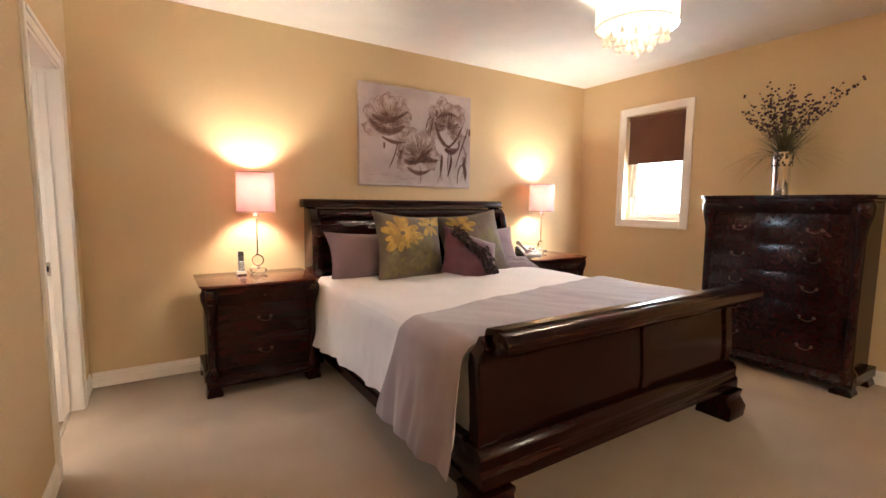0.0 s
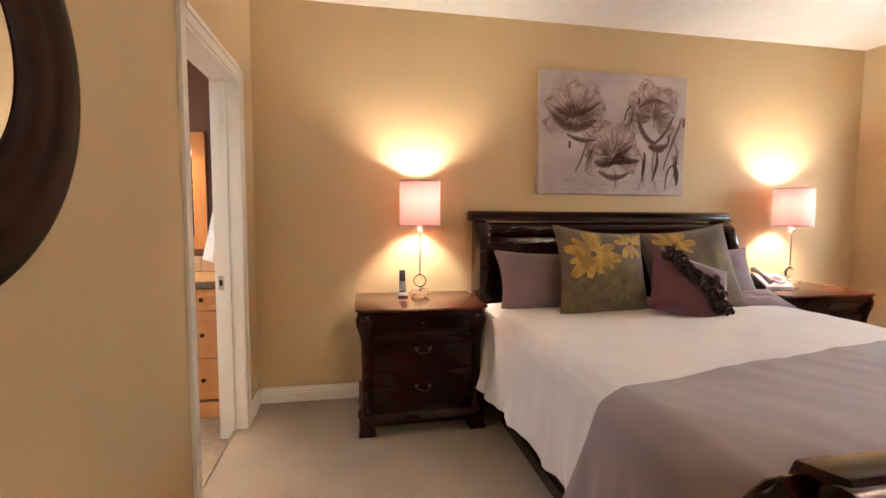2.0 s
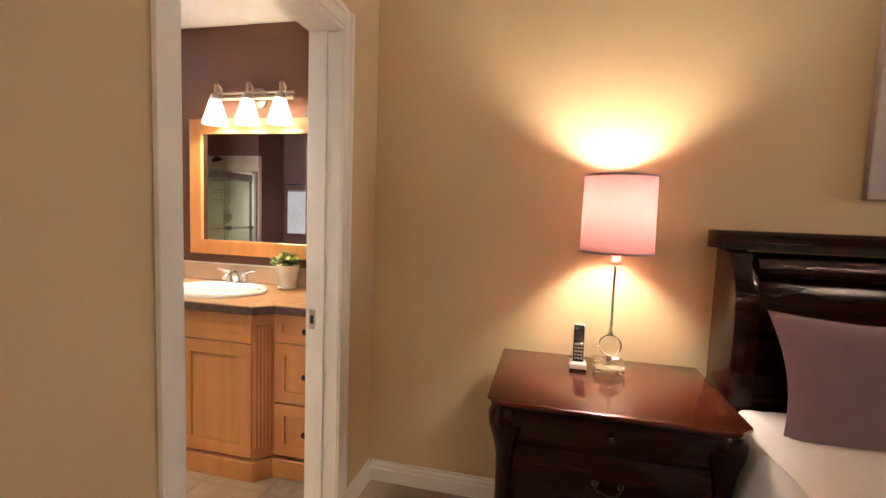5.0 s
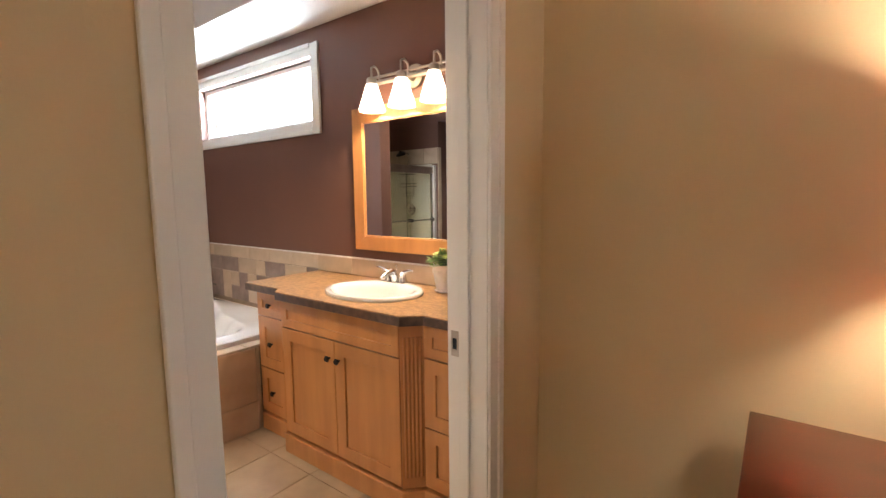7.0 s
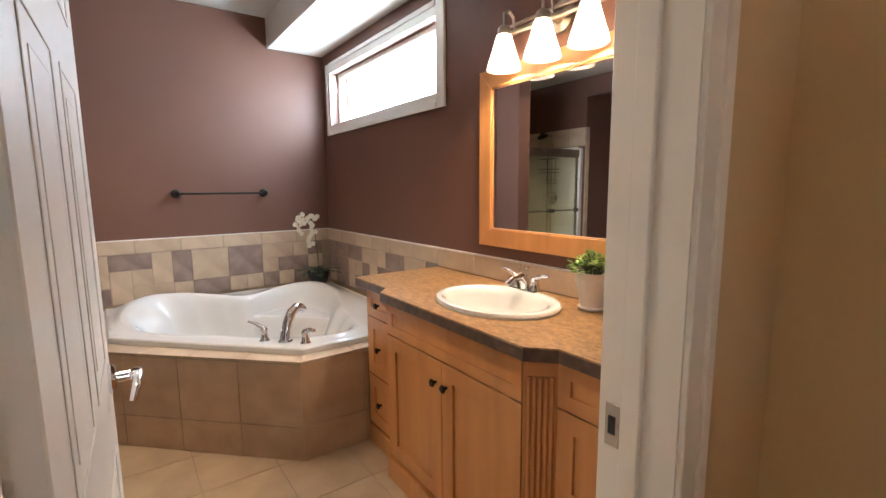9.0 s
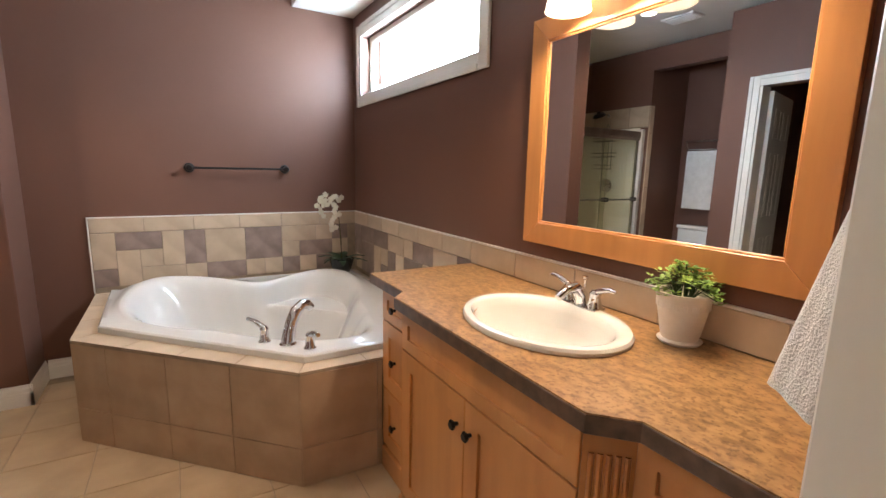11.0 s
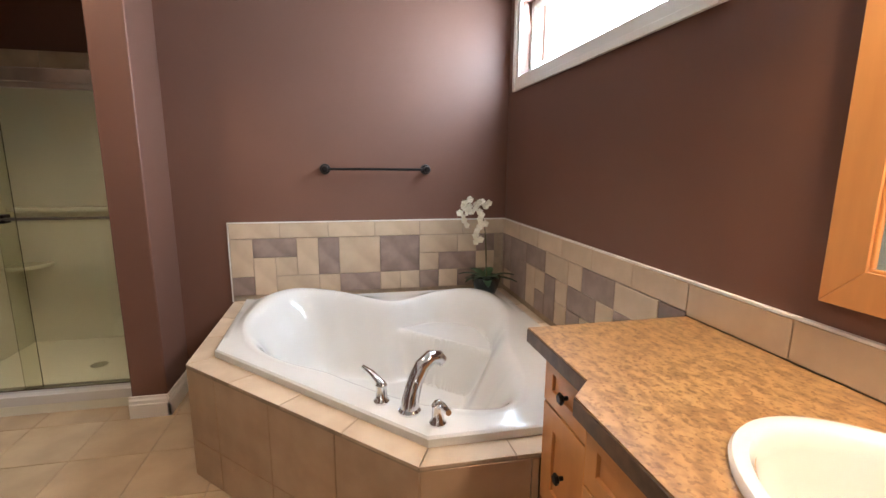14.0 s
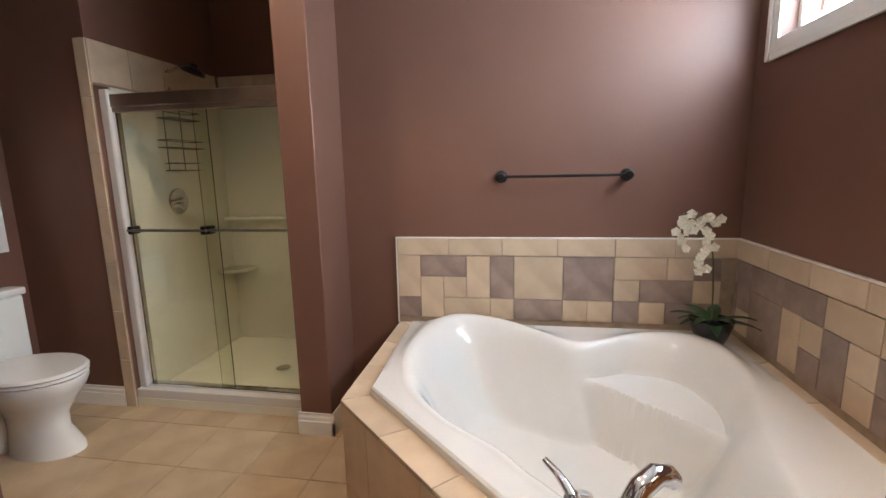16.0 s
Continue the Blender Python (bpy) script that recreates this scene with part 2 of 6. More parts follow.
def part(name, bm, material, parent=None, label="", smooth=False, local=False, kind="", category=""):
    if parent and not local:
        bmesh.ops.translate(bm, verts=bm.verts, vec=-origin(parent))
    me = bpy.data.meshes.new(name)
    bm.to_mesh(me)
    bm.free()
    me.materials.append(M[material] if isinstance(material, str) else material)
    if smooth:
        me.shade_smooth()
        try:
            me.set_sharp_from_angle(angle=radians(38))
        except Exception:
            pass
    ob = new(name, me)
    ob.parent = parent
    return tagged(ob, label, category, kind=kind)


def merge(bm, piece):
    me = bpy.data.meshes.new("tmp")
    piece.to_mesh(me)
    piece.free()
    bm.from_mesh(me)
    bpy.data.meshes.remove(me)
    return bm


def box(x0, x1, y0, y1, z0, z1, bevel=0.0, bm=None, seg=1, m=None):
    b = bmesh.new()
    bmesh.ops.create_cube(b, size=1)
    for v in b.verts:
        v.co = Vector(((x0 + x1) / 2 + v.co.x * (x1 - x0), (y0 + y1) / 2 + v.co.y * (y1 - y0), (z0 + z1) / 2 + v.co.z * (z1 - z0)))
    if bevel:
        bmesh.ops.bevel(b, geom=b.edges[:], offset=bevel, segments=seg, affect="EDGES", profile=0.6)
    if m:
        b.transform(m)
    if bm is None:
        return b
    return merge(bm, b)


def lathe(profile, at=(0, 0, 0), n=24, bm=None, m=None, sx=1.0, sy=1.0):
    """profile: (radius, z) from the bottom up."""
    b = bmesh.new()
    rings = []
    for r, z in profile:
        if r < 1e-5:
            rings.append([b.verts.new((0, 0, z))])
        else:
            rings.append([b.verts.new((r * sx * math.cos(2 * math.pi * k / n), r * sy * math.sin(2 * math.pi * k / n), z)) for k in range(n)])
    for a, c in zip(rings, rings[1:]):
        for k in range(n):
            q = (k + 1) % n
            if len(a) == 1 and len(c) > 1:
                b.faces.new((a[0], c[q], c[k]))
            elif len(c) == 1 and len(a) > 1:
                b.faces.new((a[k], a[q], c[0]))
            elif len(a) > 1:
                b.faces.new((a[k], a[q], c[q], c[k]))
    bmesh.ops.recalc_face_normals(b, faces=b.faces)
    b.transform(m if m else Matrix.Translation(at))
    return b if bm is None else merge(bm, b)


def tube(points, r, n=10, bm=None, caps=True):
    """A round bar along points; r is a number or one per point."""
    b = bmesh.new()
    pts = [Vector(p) for p in points]
    rs = r if isinstance(r, (list, tuple)) else [r] * len(pts)
    rings, up = [], None
    for i, p in enumerate(pts):
        d = (pts[min(i + 1, len(pts) - 1)] - pts[max(i - 1, 0)]).normalized()
        if up is None:
            up = d.orthogonal().normalized()
        side = d.cross(up).normalized()
        up = side.cross(d).normalized()
        rings.append([b.verts.new(p + rs[i] * (math.cos(2 * math.pi * k / n) * up + math.sin(2 * math.pi * k / n) * side)) for k in range(n)])
    for a, c in zip(rings, rings[1:]):
        for k in range(n):
            q = (k + 1) % n
            b.faces.new((a[k], a[q], c[q], c[k]))
    if caps:
        b.faces.new(rings[0])
        b.faces.new(rings[-1])
    bmesh.ops.recalc_face_normals(b, faces=b.faces)
    return b if bm is None else merge(bm, b)


def extrude(poly, axis, a, b_, bevel=0.0, bm=None, seg=1):
    """A closed outline swept along an axis. axis x: outline in (y, z); y: in (x, z); z: in (x, y)."""
    b = bmesh.new()
    order = {"x": lambda u, v, w: (w, u, v), "y": lambda u, v, w: (u, w, v), "z": lambda u, v, w: (u, v, w)}[axis]
    lo = [b.verts.new(order(u, v, a)) for u, v in poly]
    hi = [b.verts.new(order(u, v, b_)) for u, v in poly]
    b.faces.new(lo)
    b.faces.new(hi)
    for k in range(len(poly)):
        q = (k + 1) % len(poly)
        b.faces.new((lo[k], lo[q], hi[q], hi[k]))
    bmesh.ops.recalc_face_normals(b, faces=b.faces)
    if bevel:
        bmesh.ops.bevel(b, geom=b.edges[:], offset=bevel, segments=seg, affect="EDGES", profile=0.6)
    return b if bm is None else merge(bm, b)


def grid(f, nu, nv, bm=None, thick=0.0):
    """A sheet through f(u, v) for u and v from 0 to 1."""
    b = bmesh.new()
    vs = [[b.verts.new(f(i / nu, j / nv)) for j in range(nv + 1)] for i in range(nu + 1)]
    for i in range(nu):
        for j in range(nv):
            b.faces.new((vs[i][j], vs[i + 1][j], vs[i + 1][j + 1], vs[i][j + 1]))
    bmesh.ops.recalc_face_normals(b, faces=b.faces)
    if thick:
        bmesh.ops.solidify(b, geom=b.faces[:], thickness=thick)
    return b if bm is None else merge(bm, b)


def wall_with_holes(name, axis, p0, p1, a0, a1, z0, z1, holes, material, label):
    """A wall p0..p1 thick, from a0 to a1, with openings (a, b, low, high)."""
    b = bmesh.new()
    xs = sorted({a0, a1, *[h[0] for h in holes], *[h[1] for h in holes]})
    for s, e in zip(xs, xs[1:]):
        cuts = sorted((h[2], h[3]) for h in holes if h[0] <= s + 1e-6 and h[1] >= e - 1e-6)
        z = z0
        for lo, hi in cuts + [(z1, z1)]:
            if lo > z + 1e-6:
                if axis == "x":
                    box(p0, p1, s, e, z, lo, bm=b)
                else:
                    box(s, e, p0, p1, z, lo, bm=b)
            z = hi
    bmesh.ops.remove_doubles(b, verts=b.verts, dist=1e-5)
    seen = {}
    for f in b.faces:
        seen.setdefault(tuple(round(c, 4) for c in f.calc_center_median()), []).append(f)
    bmesh.ops.delete(b, geom=[f for g in seen.values() if len(g) > 1 for f in g], context="FACES")
    return part(name, b, material, label=label, category="wall", kind="structure")


# ---- the two rooms ----
DOOR = (4.643, 5.434, 2.045)
T = 0.061
wall_with_holes("wall_door", "x", D - T, D, SOUTH, HB, 0, CEIL, [(DOOR[0], DOOR[1], -0.1, DOOR[2])], "wall", "cream painted bedroom wall with a doorway to the bathroom")
wall_with_holes("wall_door_bath", "x", DB, D - T, 3.4, BV, 0, CEIL, [(DOOR[0], DOOR[1], -0.1, DOOR[2])], "brown", "brown painted bathroom wall beside the door")
wall_with_holes("wall_headboard", "y", HB, HB + 0.12, D, WX + 0.15, 0, CEIL, [], "wall", "cream painted wall behind the bed")
BW = (4.552, 5.198, 1.152, 2.240)
wall_with_holes("wall_window", "x", WX, WX + 0.15, SOUTH, HB, 0, CEIL, [BW], "wall", "cream painted wall with one narrow window")
wall_with_holes("wall_south", "y", SOUTH - 0.12, SOUTH, D - T, WX + 0.15, 0, CEIL, [], "wall", "plain cream wall that closes the bedroom")
VW = (-2.281, -0.775, 1.85, 2.255)
wall_with_holes("wall_vanity", "y", BV, BV + 0.15, BX - 0.12, D - T, 0, CEIL, [VW], "brown", "brown painted wall with a wide high window")
wall_with_holes("wall_towel_bar", "x", BX - 0.12, BX, 4.15, BV, 0, CEIL, [], "brown", "brown painted wall behind the corner bathtub")
tagged(part("wall_pier", box(BX, -2.12, 4.07, 4.24, 0, CEIL, 0.004), "brown", kind="structure"), "brown painted stub wall beside the shower", "wall")
wall_with_holes("wall_shower_back", "x", -3.42, -3.30, 2.95, 4.15, 0, CEIL, [], "brown", "brown wall at the back of the shower")
wall_with_holes("wall_shower_north", "y", 4.07, 4.15, -3.30, BX, 0, CEIL, [], "brown", "brown wall at the side of the shower")
wall_with_holes("wall_shower_south", "y", 2.80, 2.95, -3.42, -2.25, 0, CEIL, [], "brown", "dark brown wall between shower and toilet nook")
wall_with_holes("wall_nook_west", "x", -2.37, -2.25, 2.07, 2.80, 0, CEIL, [], "brown", "dark brown wall of the toilet nook")
wall_with_holes("wall_nook_south", "y", 2.20, 2.32, -2.25, -1.24, 0, CEIL, [], "brown", "dark brown wall behind the toilet")
wall_with_holes("wall_nook_east", "x", -1.24, -1.12, 1.9, 3.4, 0, CEIL, [], "brown", "brown partition beside the toilet nook")
tagged(part("wall_nook_header", box(-2.25, -1.24, 2.83, 2.95, 2.42, CEIL), "brown", kind="structure"), "brown header over the toilet nook", "wall")
CD = (-0.96, -0.24, 2.03)
wall_with_holes("wall_closet", "y", 3.28, 3.40, -1.12, DB, 0, CEIL, [(CD[0], CD[1], -0.1, CD[2])], "brown", "brown painted wall with the open closet doorway")
wall_with_holes("wall_closet_back", "y", 1.9, 2.02, -1.12, DB + 0.06, 0, CEIL, [], "brown", "plain closet back wall")
wall_with_holes("wall_closet_side", "x", DB, DB + 0.06, 2.02, 3.4, 0, CEIL, [], "brown", "plain closet side wall")
tagged(part("bulkhead", box(BX, DB, 5.79, BV, 2.425, CEIL, 0.003), "ceil", kind="structure"), "white painted ceiling bulkhead over the vanity wall", "bulkhead")
tagged(part("ceiling", box(D - T, WX + 0.15, SOUTH - 0.12, HB + 0.12, CEIL, CEIL + 0.1), "ceil", kind="structure"), "white bedroom ceiling with a fine texture", "ceiling")
tagged(part("ceiling_bath", box(-3.42, D - T, 1.9, BV + 0.15, CEIL + 0.03, CEIL + 0.13), "ceil", kind="structure"), "white bathroom ceiling", "ceiling")
tagged(part("floor_carpet", box(D - 0.05, WX + 0.15, SOUTH - 0.12, HB + 0.12, -0.1, 0.05), "carpet", kind="structure"), "beige cut-pile carpet", "carpet")
floor_bath = tagged(part("floor", box(-3.42, D - 0.05, 1.9, BV + 0.15, -0.1, -0.004), "grout", kind="structure"), "bathroom floor of beige stone tiles with brown grout", "floor")
tagged(part("ground", box(-60, 60, -60, 60, -0.6, -0.5), "dirt", kind="structure"), "grass outside the house", "ground")


def frame_boards(name, parent, axis, p0, p1, a0, a1, z0, z1, w, bottom=True, steps=True):
    """A casing round an opening, of flat boards with a raised outer edge. p0: against the wall, p1: its face."""
    def brd(n_, u0, u1, v0, v1, edge):
        def bb(ax0, ax1, q0, q1, w0, w1, bm=None, bv=0.002):
            q0, q1 = min(q0, q1), max(q0, q1)
            return box(q0, q1, ax0, ax1, w0, w1, bv, bm) if axis == "x" else box(ax0, ax1, q0, q1, w0, w1, bv, bm)
        b = bb(u0, u1, p0, p0 + (p1 - p0) * 0.65, v0, v1)
        k, pm = 0.35, p0 + (p1 - p0) * 0.5
        if edge == "l":
            bb(u0 - 0.002, u0 + (u1 - u0) * k, pm, p1, v0, v1, b)
        elif edge == "r":
            bb(u1 - (u1 - u0) * k, u1 + 0.002, pm, p1, v0, v1, b)
        elif edge == "t":
            bb(u0, u1, pm, p1, v1 - (v1 - v0) * k, v1 + 0.002, b)
        elif edge == "b":
            bb(u0, u1, pm, p1, v0 - 0.002, v0 + (v1 - v0) * k, b)
        part(n_, b, "trim", parent)
    brd("casing_side", a0 - w, a0, z0 if not bottom else z0 - w, z1 + w, "l")
    brd("casing_side", a1, a1 + w, z0 if not bottom else z0 - w, z1 + w, "r")
    brd("casing_head", a0, a1, z1, z1 + w, "t")
    if bottom:
        brd("casing_sill", a0, a1, z0 - w, z0, "b")


def doorway():
    d = thing("door_frame", (0.99, 5.06, 0), "white painted door frame with moulded casing", "door frame", kind="structure")
    frame_boards("c", d, "x", D, D + 0.018, DOOR[0] + 0.004, DOOR[1] - 0.004, 0, DOOR[2] - 0.004, 0.068, bottom=False)
    frame_boards("c", d, "x", DB, DB - 0.018, DOOR[0] + 0.004, DOOR[1] - 0.004, 0, DOOR[2] - 0.004, 0.068, bottom=False)
    for y0, y1 in ((DOOR[0] - 0.012, DOOR[0] + 0.008), (DOOR[1] - 0.008, DOOR[1] + 0.012)):
        b = box(DB - 0.002, D + 0.002, y0, y1, 0, DOOR[2])
        s = 0.012 if y0 < 5 else -0.012
        ym = y1 if y0 < 5 else y0
        box(DB + 0.04, DB + 0.075, min(ym, ym + s), max(ym, ym + s), 0, DOOR[2] - 0.01, 0.002, b)
        part("jamb", b, "trim", d)
    part("jamb_head", box(DB - 0.002, D + 0.002, DOOR[0] + 0.008, DOOR[1] - 0.008, DOOR[2] - 0.02, DOOR[2]), "trim", d)
    b = box(DB + 0.006, DB + 0.034, DOOR[1] - 0.0105, DOOR[1] - 0.007, 0.87, 0.95, 0.001)
    part("strike_plate", b, "nickel", d, "brushed nickel strike plate")
    # no hole is cut: a black block stands for the shade inside it
    part("latch_hole", box(DB + 0.013, DB + 0.027, DOOR[1] - 0.0115, DOOR[1] - 0.0100, 0.893, 0.927), "plastic", d)
    part("threshold", box(D - 0.075, D - 0.045, DOOR[0] + 0.008, DOOR[1] - 0.008, -0.002, 0.052, 0.012), "nickel", d, "metal carpet threshold strip")


doorway()


def panel_door(name, at, width, height, turn, hinge_mat, lever=True, label=""):
    """A moulded panel door, hinged at its origin and lying along -x, turned about z."""
    e = thing(name, at, label, "door")
    th = 0.035
    b = box(-width, 0, -th / 2, th / 2, 0.008, height, 0.002)
    e.rotation_euler = (0, 0, turn)
    st = 0.11
    mid = -width / 2
    rows = ((0.24, 0.80), (0.98, 1.52), (1.63, height - 0.13))
    pan = bmesh.new()
    for z0, z1 in rows:
        for x0, x1 in ((-width + st, mid - 0.045), (mid + 0.045, -st)):
            for s in (1, -1):
                y = s * th / 2
                rim = 0.010
                for bx in ((x0, x1, z0, z0 + rim), (x0, x1, z1 - rim, z1), (x0, x0 + rim, z0 + rim, z1 - rim), (x1 - rim, x1, z0 + rim, z1 - rim)):
                    box(bx[0], bx[1], min(y, y + s * 0.004), max(y, y + s * 0.002), bx[2], bx[3], 0.0012, pan)
                box(x0 + 0.045, x1 - 0.045, min(y, y + s * 0.003), max(y, y + s * 0.001), z0 + 0.045, z1 - 0.045, 0.0012, pan)
    part("leaf", b, "trim", e, local=True)
    part("raised_panels", pan, "trim", e, local=True)
    for hz in (0.25, 1.0, height - 0.25):
        hb = box(-0.035, 0.0, th / 2, th / 2 + 0.003, hz - 0.045, hz + 0.045, 0.001)
        lathe([(0.007, hz - 0.047), (0.007, hz + 0.047)], (0.004, th / 2 + 0.004, 0), 10, hb)
        part("hinge", hb, hinge_mat, e, local=True)
    if lever:
        for s in (1, -1):
            hx = -width + 0.065
            rot = Matrix.Translation((hx, s * th / 2, 0.93)) @ Matrix.Rotation(-s * math.pi / 2, 4, "X")
            hb = lathe([(0, 0), (0.032, 0), (0.032, 0.006), (0.026, 0.012), (0.012, 0.015), (0.011, 0.045), (0, 0.047)], n=20, m=rot)
            y = s * (th / 2 + 0.045)
            tube([(hx, y, 0.93), (hx + 0.018, y + s * 0.006, 0.940), (hx + 0.05, y + s * 0.008, 0.945), (hx + 0.082, y + s * 0.004, 0.930), (hx + 0.092, y - s * 0.004, 0.905)],
                 [0.012, 0.012, 0.010, 0.009, 0.007], 10, hb)
            part("lever_handle", hb, "chrome", e, "curved chrome lever handle", smooth=True, local=True)
    return e


panel_door("door_1", (DB - 0.006, DOOR[0] + 0.022, 0), 0.77, 1.985, radians(-1.2), "black", label="white painted panel door standing open into the bathroom")
panel_door("door_2", (CD[0] + 0.03, 3.275, 0), 0.66, 2.0, radians(78), "black", lever=False, label="white painted closet door standing open into the closet")
cf = thing("closet_frame", (-0.60, 3.4, 0), "white painted casing of the closet doorway", "door frame", kind="structure")
frame_boards("c", cf, "y", 3.40, 3.418, CD[0], CD[1], 0, CD[2], 0.075, bottom=False)
for x0, x1 in ((CD[0] - 0.001, CD[0] + 0.018), (CD[1] - 0.018, CD[1] + 0.001)):
    part("jamb", box(x0, x1, 3.279, 3.401, 0, CD[2]), "trim", cf)


def baseboard(name, axis, p, side, a0, a1, h=0.12, z=0.0):
    """p: the wall's face; side: +1 or -1, the way the board stands out."""
    t = 0.014
    prof = [(0, 0), (t, 0), (t, h * 0.62), (t * 0.75, h * 0.66), (t * 0.75, h * 0.80), (t * 0.4, h * 0.88), (t * 0.4, h), (0, h)]
    prof = [(p + side * u, v + z) for u, v in prof]
    b = extrude(prof, "y" if axis == "x" else "x", a0, a1)
    return tagged(part(name, b, "trim", kind="structure"), "white moulded baseboard", "baseboard")


baseboard("baseboard", "x", D, 1, SOUTH, 4.578, h=0.10, z=0.05)
baseboard("baseboard", "x", D, 1, 5.499, HB, h=0.10, z=0.05)
baseboard("baseboard", "y", HB, -1, D + 0.014, WX, h=0.10, z=0.05)
baseboard("baseboard", "x", WX, -1, SOUTH, HB - 0.014, h=0.10, z=0.05)
baseboard("baseboard", "y", SOUTH, 1, D + 0.014, WX - 0.014, h=0.10, z=0.05)
baseboard("baseboard", "x", -2.12, 1, 4.056, 4.254)
baseboard("baseboard", "y", 4.24, 1, BX, -2.106)
baseboard("baseboard", "x", BX, 1, 4.254, 4.52)
baseboard("baseboard", "x", -2.25, 1, 2.32, 2.885)
baseboard("baseboard", "y", 2.32, 1, -2.236, -1.25)
baseboard("baseboard", "y", 3.40, 1, -1.24, CD[0] - 0.076)
baseboard("baseboard", "y", 3.40, 1, CD[1] + 0.076, DB)
baseboard("baseboard", "x", DB, -1, 3.414, 4.578)


# ---- windows ----
def window_bed():
    w = thing("window_1", (WX, 4.88, 1.69), "white framed narrow window with a brown roller blind half down", "window", kind="structure")
    a0, a1, z0, z1 = BW
    frame_boards("c", w, "x", WX, WX - 0.018, a0, a1, z0, z1, 0.075)
    fb = bmesh.new()
    for q in ((a0, a0 + 0.035, z0, z1), (a1 - 0.035, a1, z0, z1), (a0 + 0.035, a1 - 0.035, z0, z0 + 0.04), (a0 + 0.035, a1 - 0.035, z1 - 0.035, z1)):
        box(WX + 0.085, WX + 0.145, q[0], q[1], q[2], q[3], 0.003, fb)
    for q in ((a0 + 0.035, a0 + 0.075, z0 + 0.04, z1 - 0.035), (a1 - 0.075, a1 - 0.035, z0 + 0.04, z1 - 0.035), (a0 + 0.075, a1 - 0.075, z0 + 0.04, z0 + 0.085), (a0 + 0.075, a1 - 0.075, z1 - 0.08, z1 - 0.035)):
        box(WX + 0.10, WX + 0.135, q[0], q[1], q[2], q[3], 0.003, fb)
    part("window_frame", fb, "trim", w)
    g = part("pane", box(WX + 0.115, WX + 0.120, a0 + 0.075, a1 - 0.075, z0 + 0.085, z1 - 0.08), "glass", w)
    g.visible_shadow = False
    cr = box(WX + 0.075, WX + 0.085, 4.84, 4.92, z0 + 0.045, z0 + 0.062, 0.002)
    tube([(WX + 0.075, 4.88, z0 + 0.055), (WX + 0.05, 4.90, z0 + 0.06), (WX + 0.045, 4.97, z0 + 0.055)], 0.006, 8, cr)
    part("window_crank", cr, "whiteplastic", w)
    bl = thing("roller_blind", (WX + 0.05, 4.88, 2.17), "brown fabric roller blind pulled half down", "blind")
    part("blind_fabric", grid(lambda u, v: (WX + 0.045, a0 + 0.012 + u * (a1 - a0 - 0.024), 1.752 + v * 0.455), 1, 4, thick=0.001), "blind", bl)
    part("blind_rail", box(WX + 0.038, WX + 0.052, a0 + 0.012, a1 - 0.012, 1.738, 1.753, 0.003), "blind", bl)
    part("blind_roller", tube([(WX + 0.045, a0 + 0.01, 2.212), (WX + 0.045, a1 - 0.01, 2.212)], 0.02, 14), "blind", bl)


def window_bath():
    w = thing("window_2", (-1.58, BV, 2.04), "white framed wide high window of frosted glass", "window", kind="structure")
    a0, a1, z0, z1 = VW
    frame_boards("c", w, "y", BV, BV - 0.020, a0, a1, z0, z1, 0.078)
    fb = bmesh.new()
    for q in ((a0, a0 + 0.03, z0, z1), (a1 - 0.03, a1, z0, z1), (a0 + 0.03, a1 - 0.03, z0, z0 + 0.03), (a0 + 0.03, a1 - 0.03, z1 - 0.03, z1)):
        box(q[0], q[1], BV + 0.055, BV + 0.12, q[2], q[3], 0.003, fb)
    part("window_frame", fb, "trim", w)
    g = part("pane", box(a0 + 0.03, a1 - 0.03, BV + 0.085, BV + 0.09, z0 + 0.03, z1 - 0.03), "glass", w)
    g.visible_shadow = False


window_bed()
window_bath()
bd = glow("overcast_sky_backdrop", (0.86, 0.93, 1.0), 6.0)
tagged(part("backdrop", box(-22, 8, BV + 3.2, BV + 3.25, -0.5, 12), bd, kind="structure"), "bright hazy sky beyond the bathroom window", "backdrop")
tagged(part("backdrop", box(WX + 6, WX + 6.05, -6, 22, -0.5, 12), bd, kind="structure"), "bright hazy sky beyond the bedroom window", "backdrop")


# ---- bedroom things ----
def bail_pull(parent, x, y, z, w=0.075, axis="y", name="handle"):
    """A bail pull on a face; axis: the way the face looks, toward -y or -x."""
    def p(u, out, v):
        return (x + u, y - out, z + v) if axis == "y" else (x - out, y - u, z + v)
    b = bmesh.new()
    for s in (-1, 1):
        tube([p(s * w / 2, -0.001, 0), p(s * w / 2, 0.004, 0), p(s * w / 2, 0.016, 0)], [0.011, 0.010, 0.005], 8, b)
    pts = [p(-w / 2 * math.cos(a), 0.016 + 0.004 * math.sin(a), -0.024 * math.sin(a) - 0.003 * math.cos(3 * a)) for a in [math.pi * k / 10 for k in range(11)]]
    tube(pts, 0.0035, 6, b)
    return part(name, b, "brass", parent, "aged brass bail pull", smooth=True)


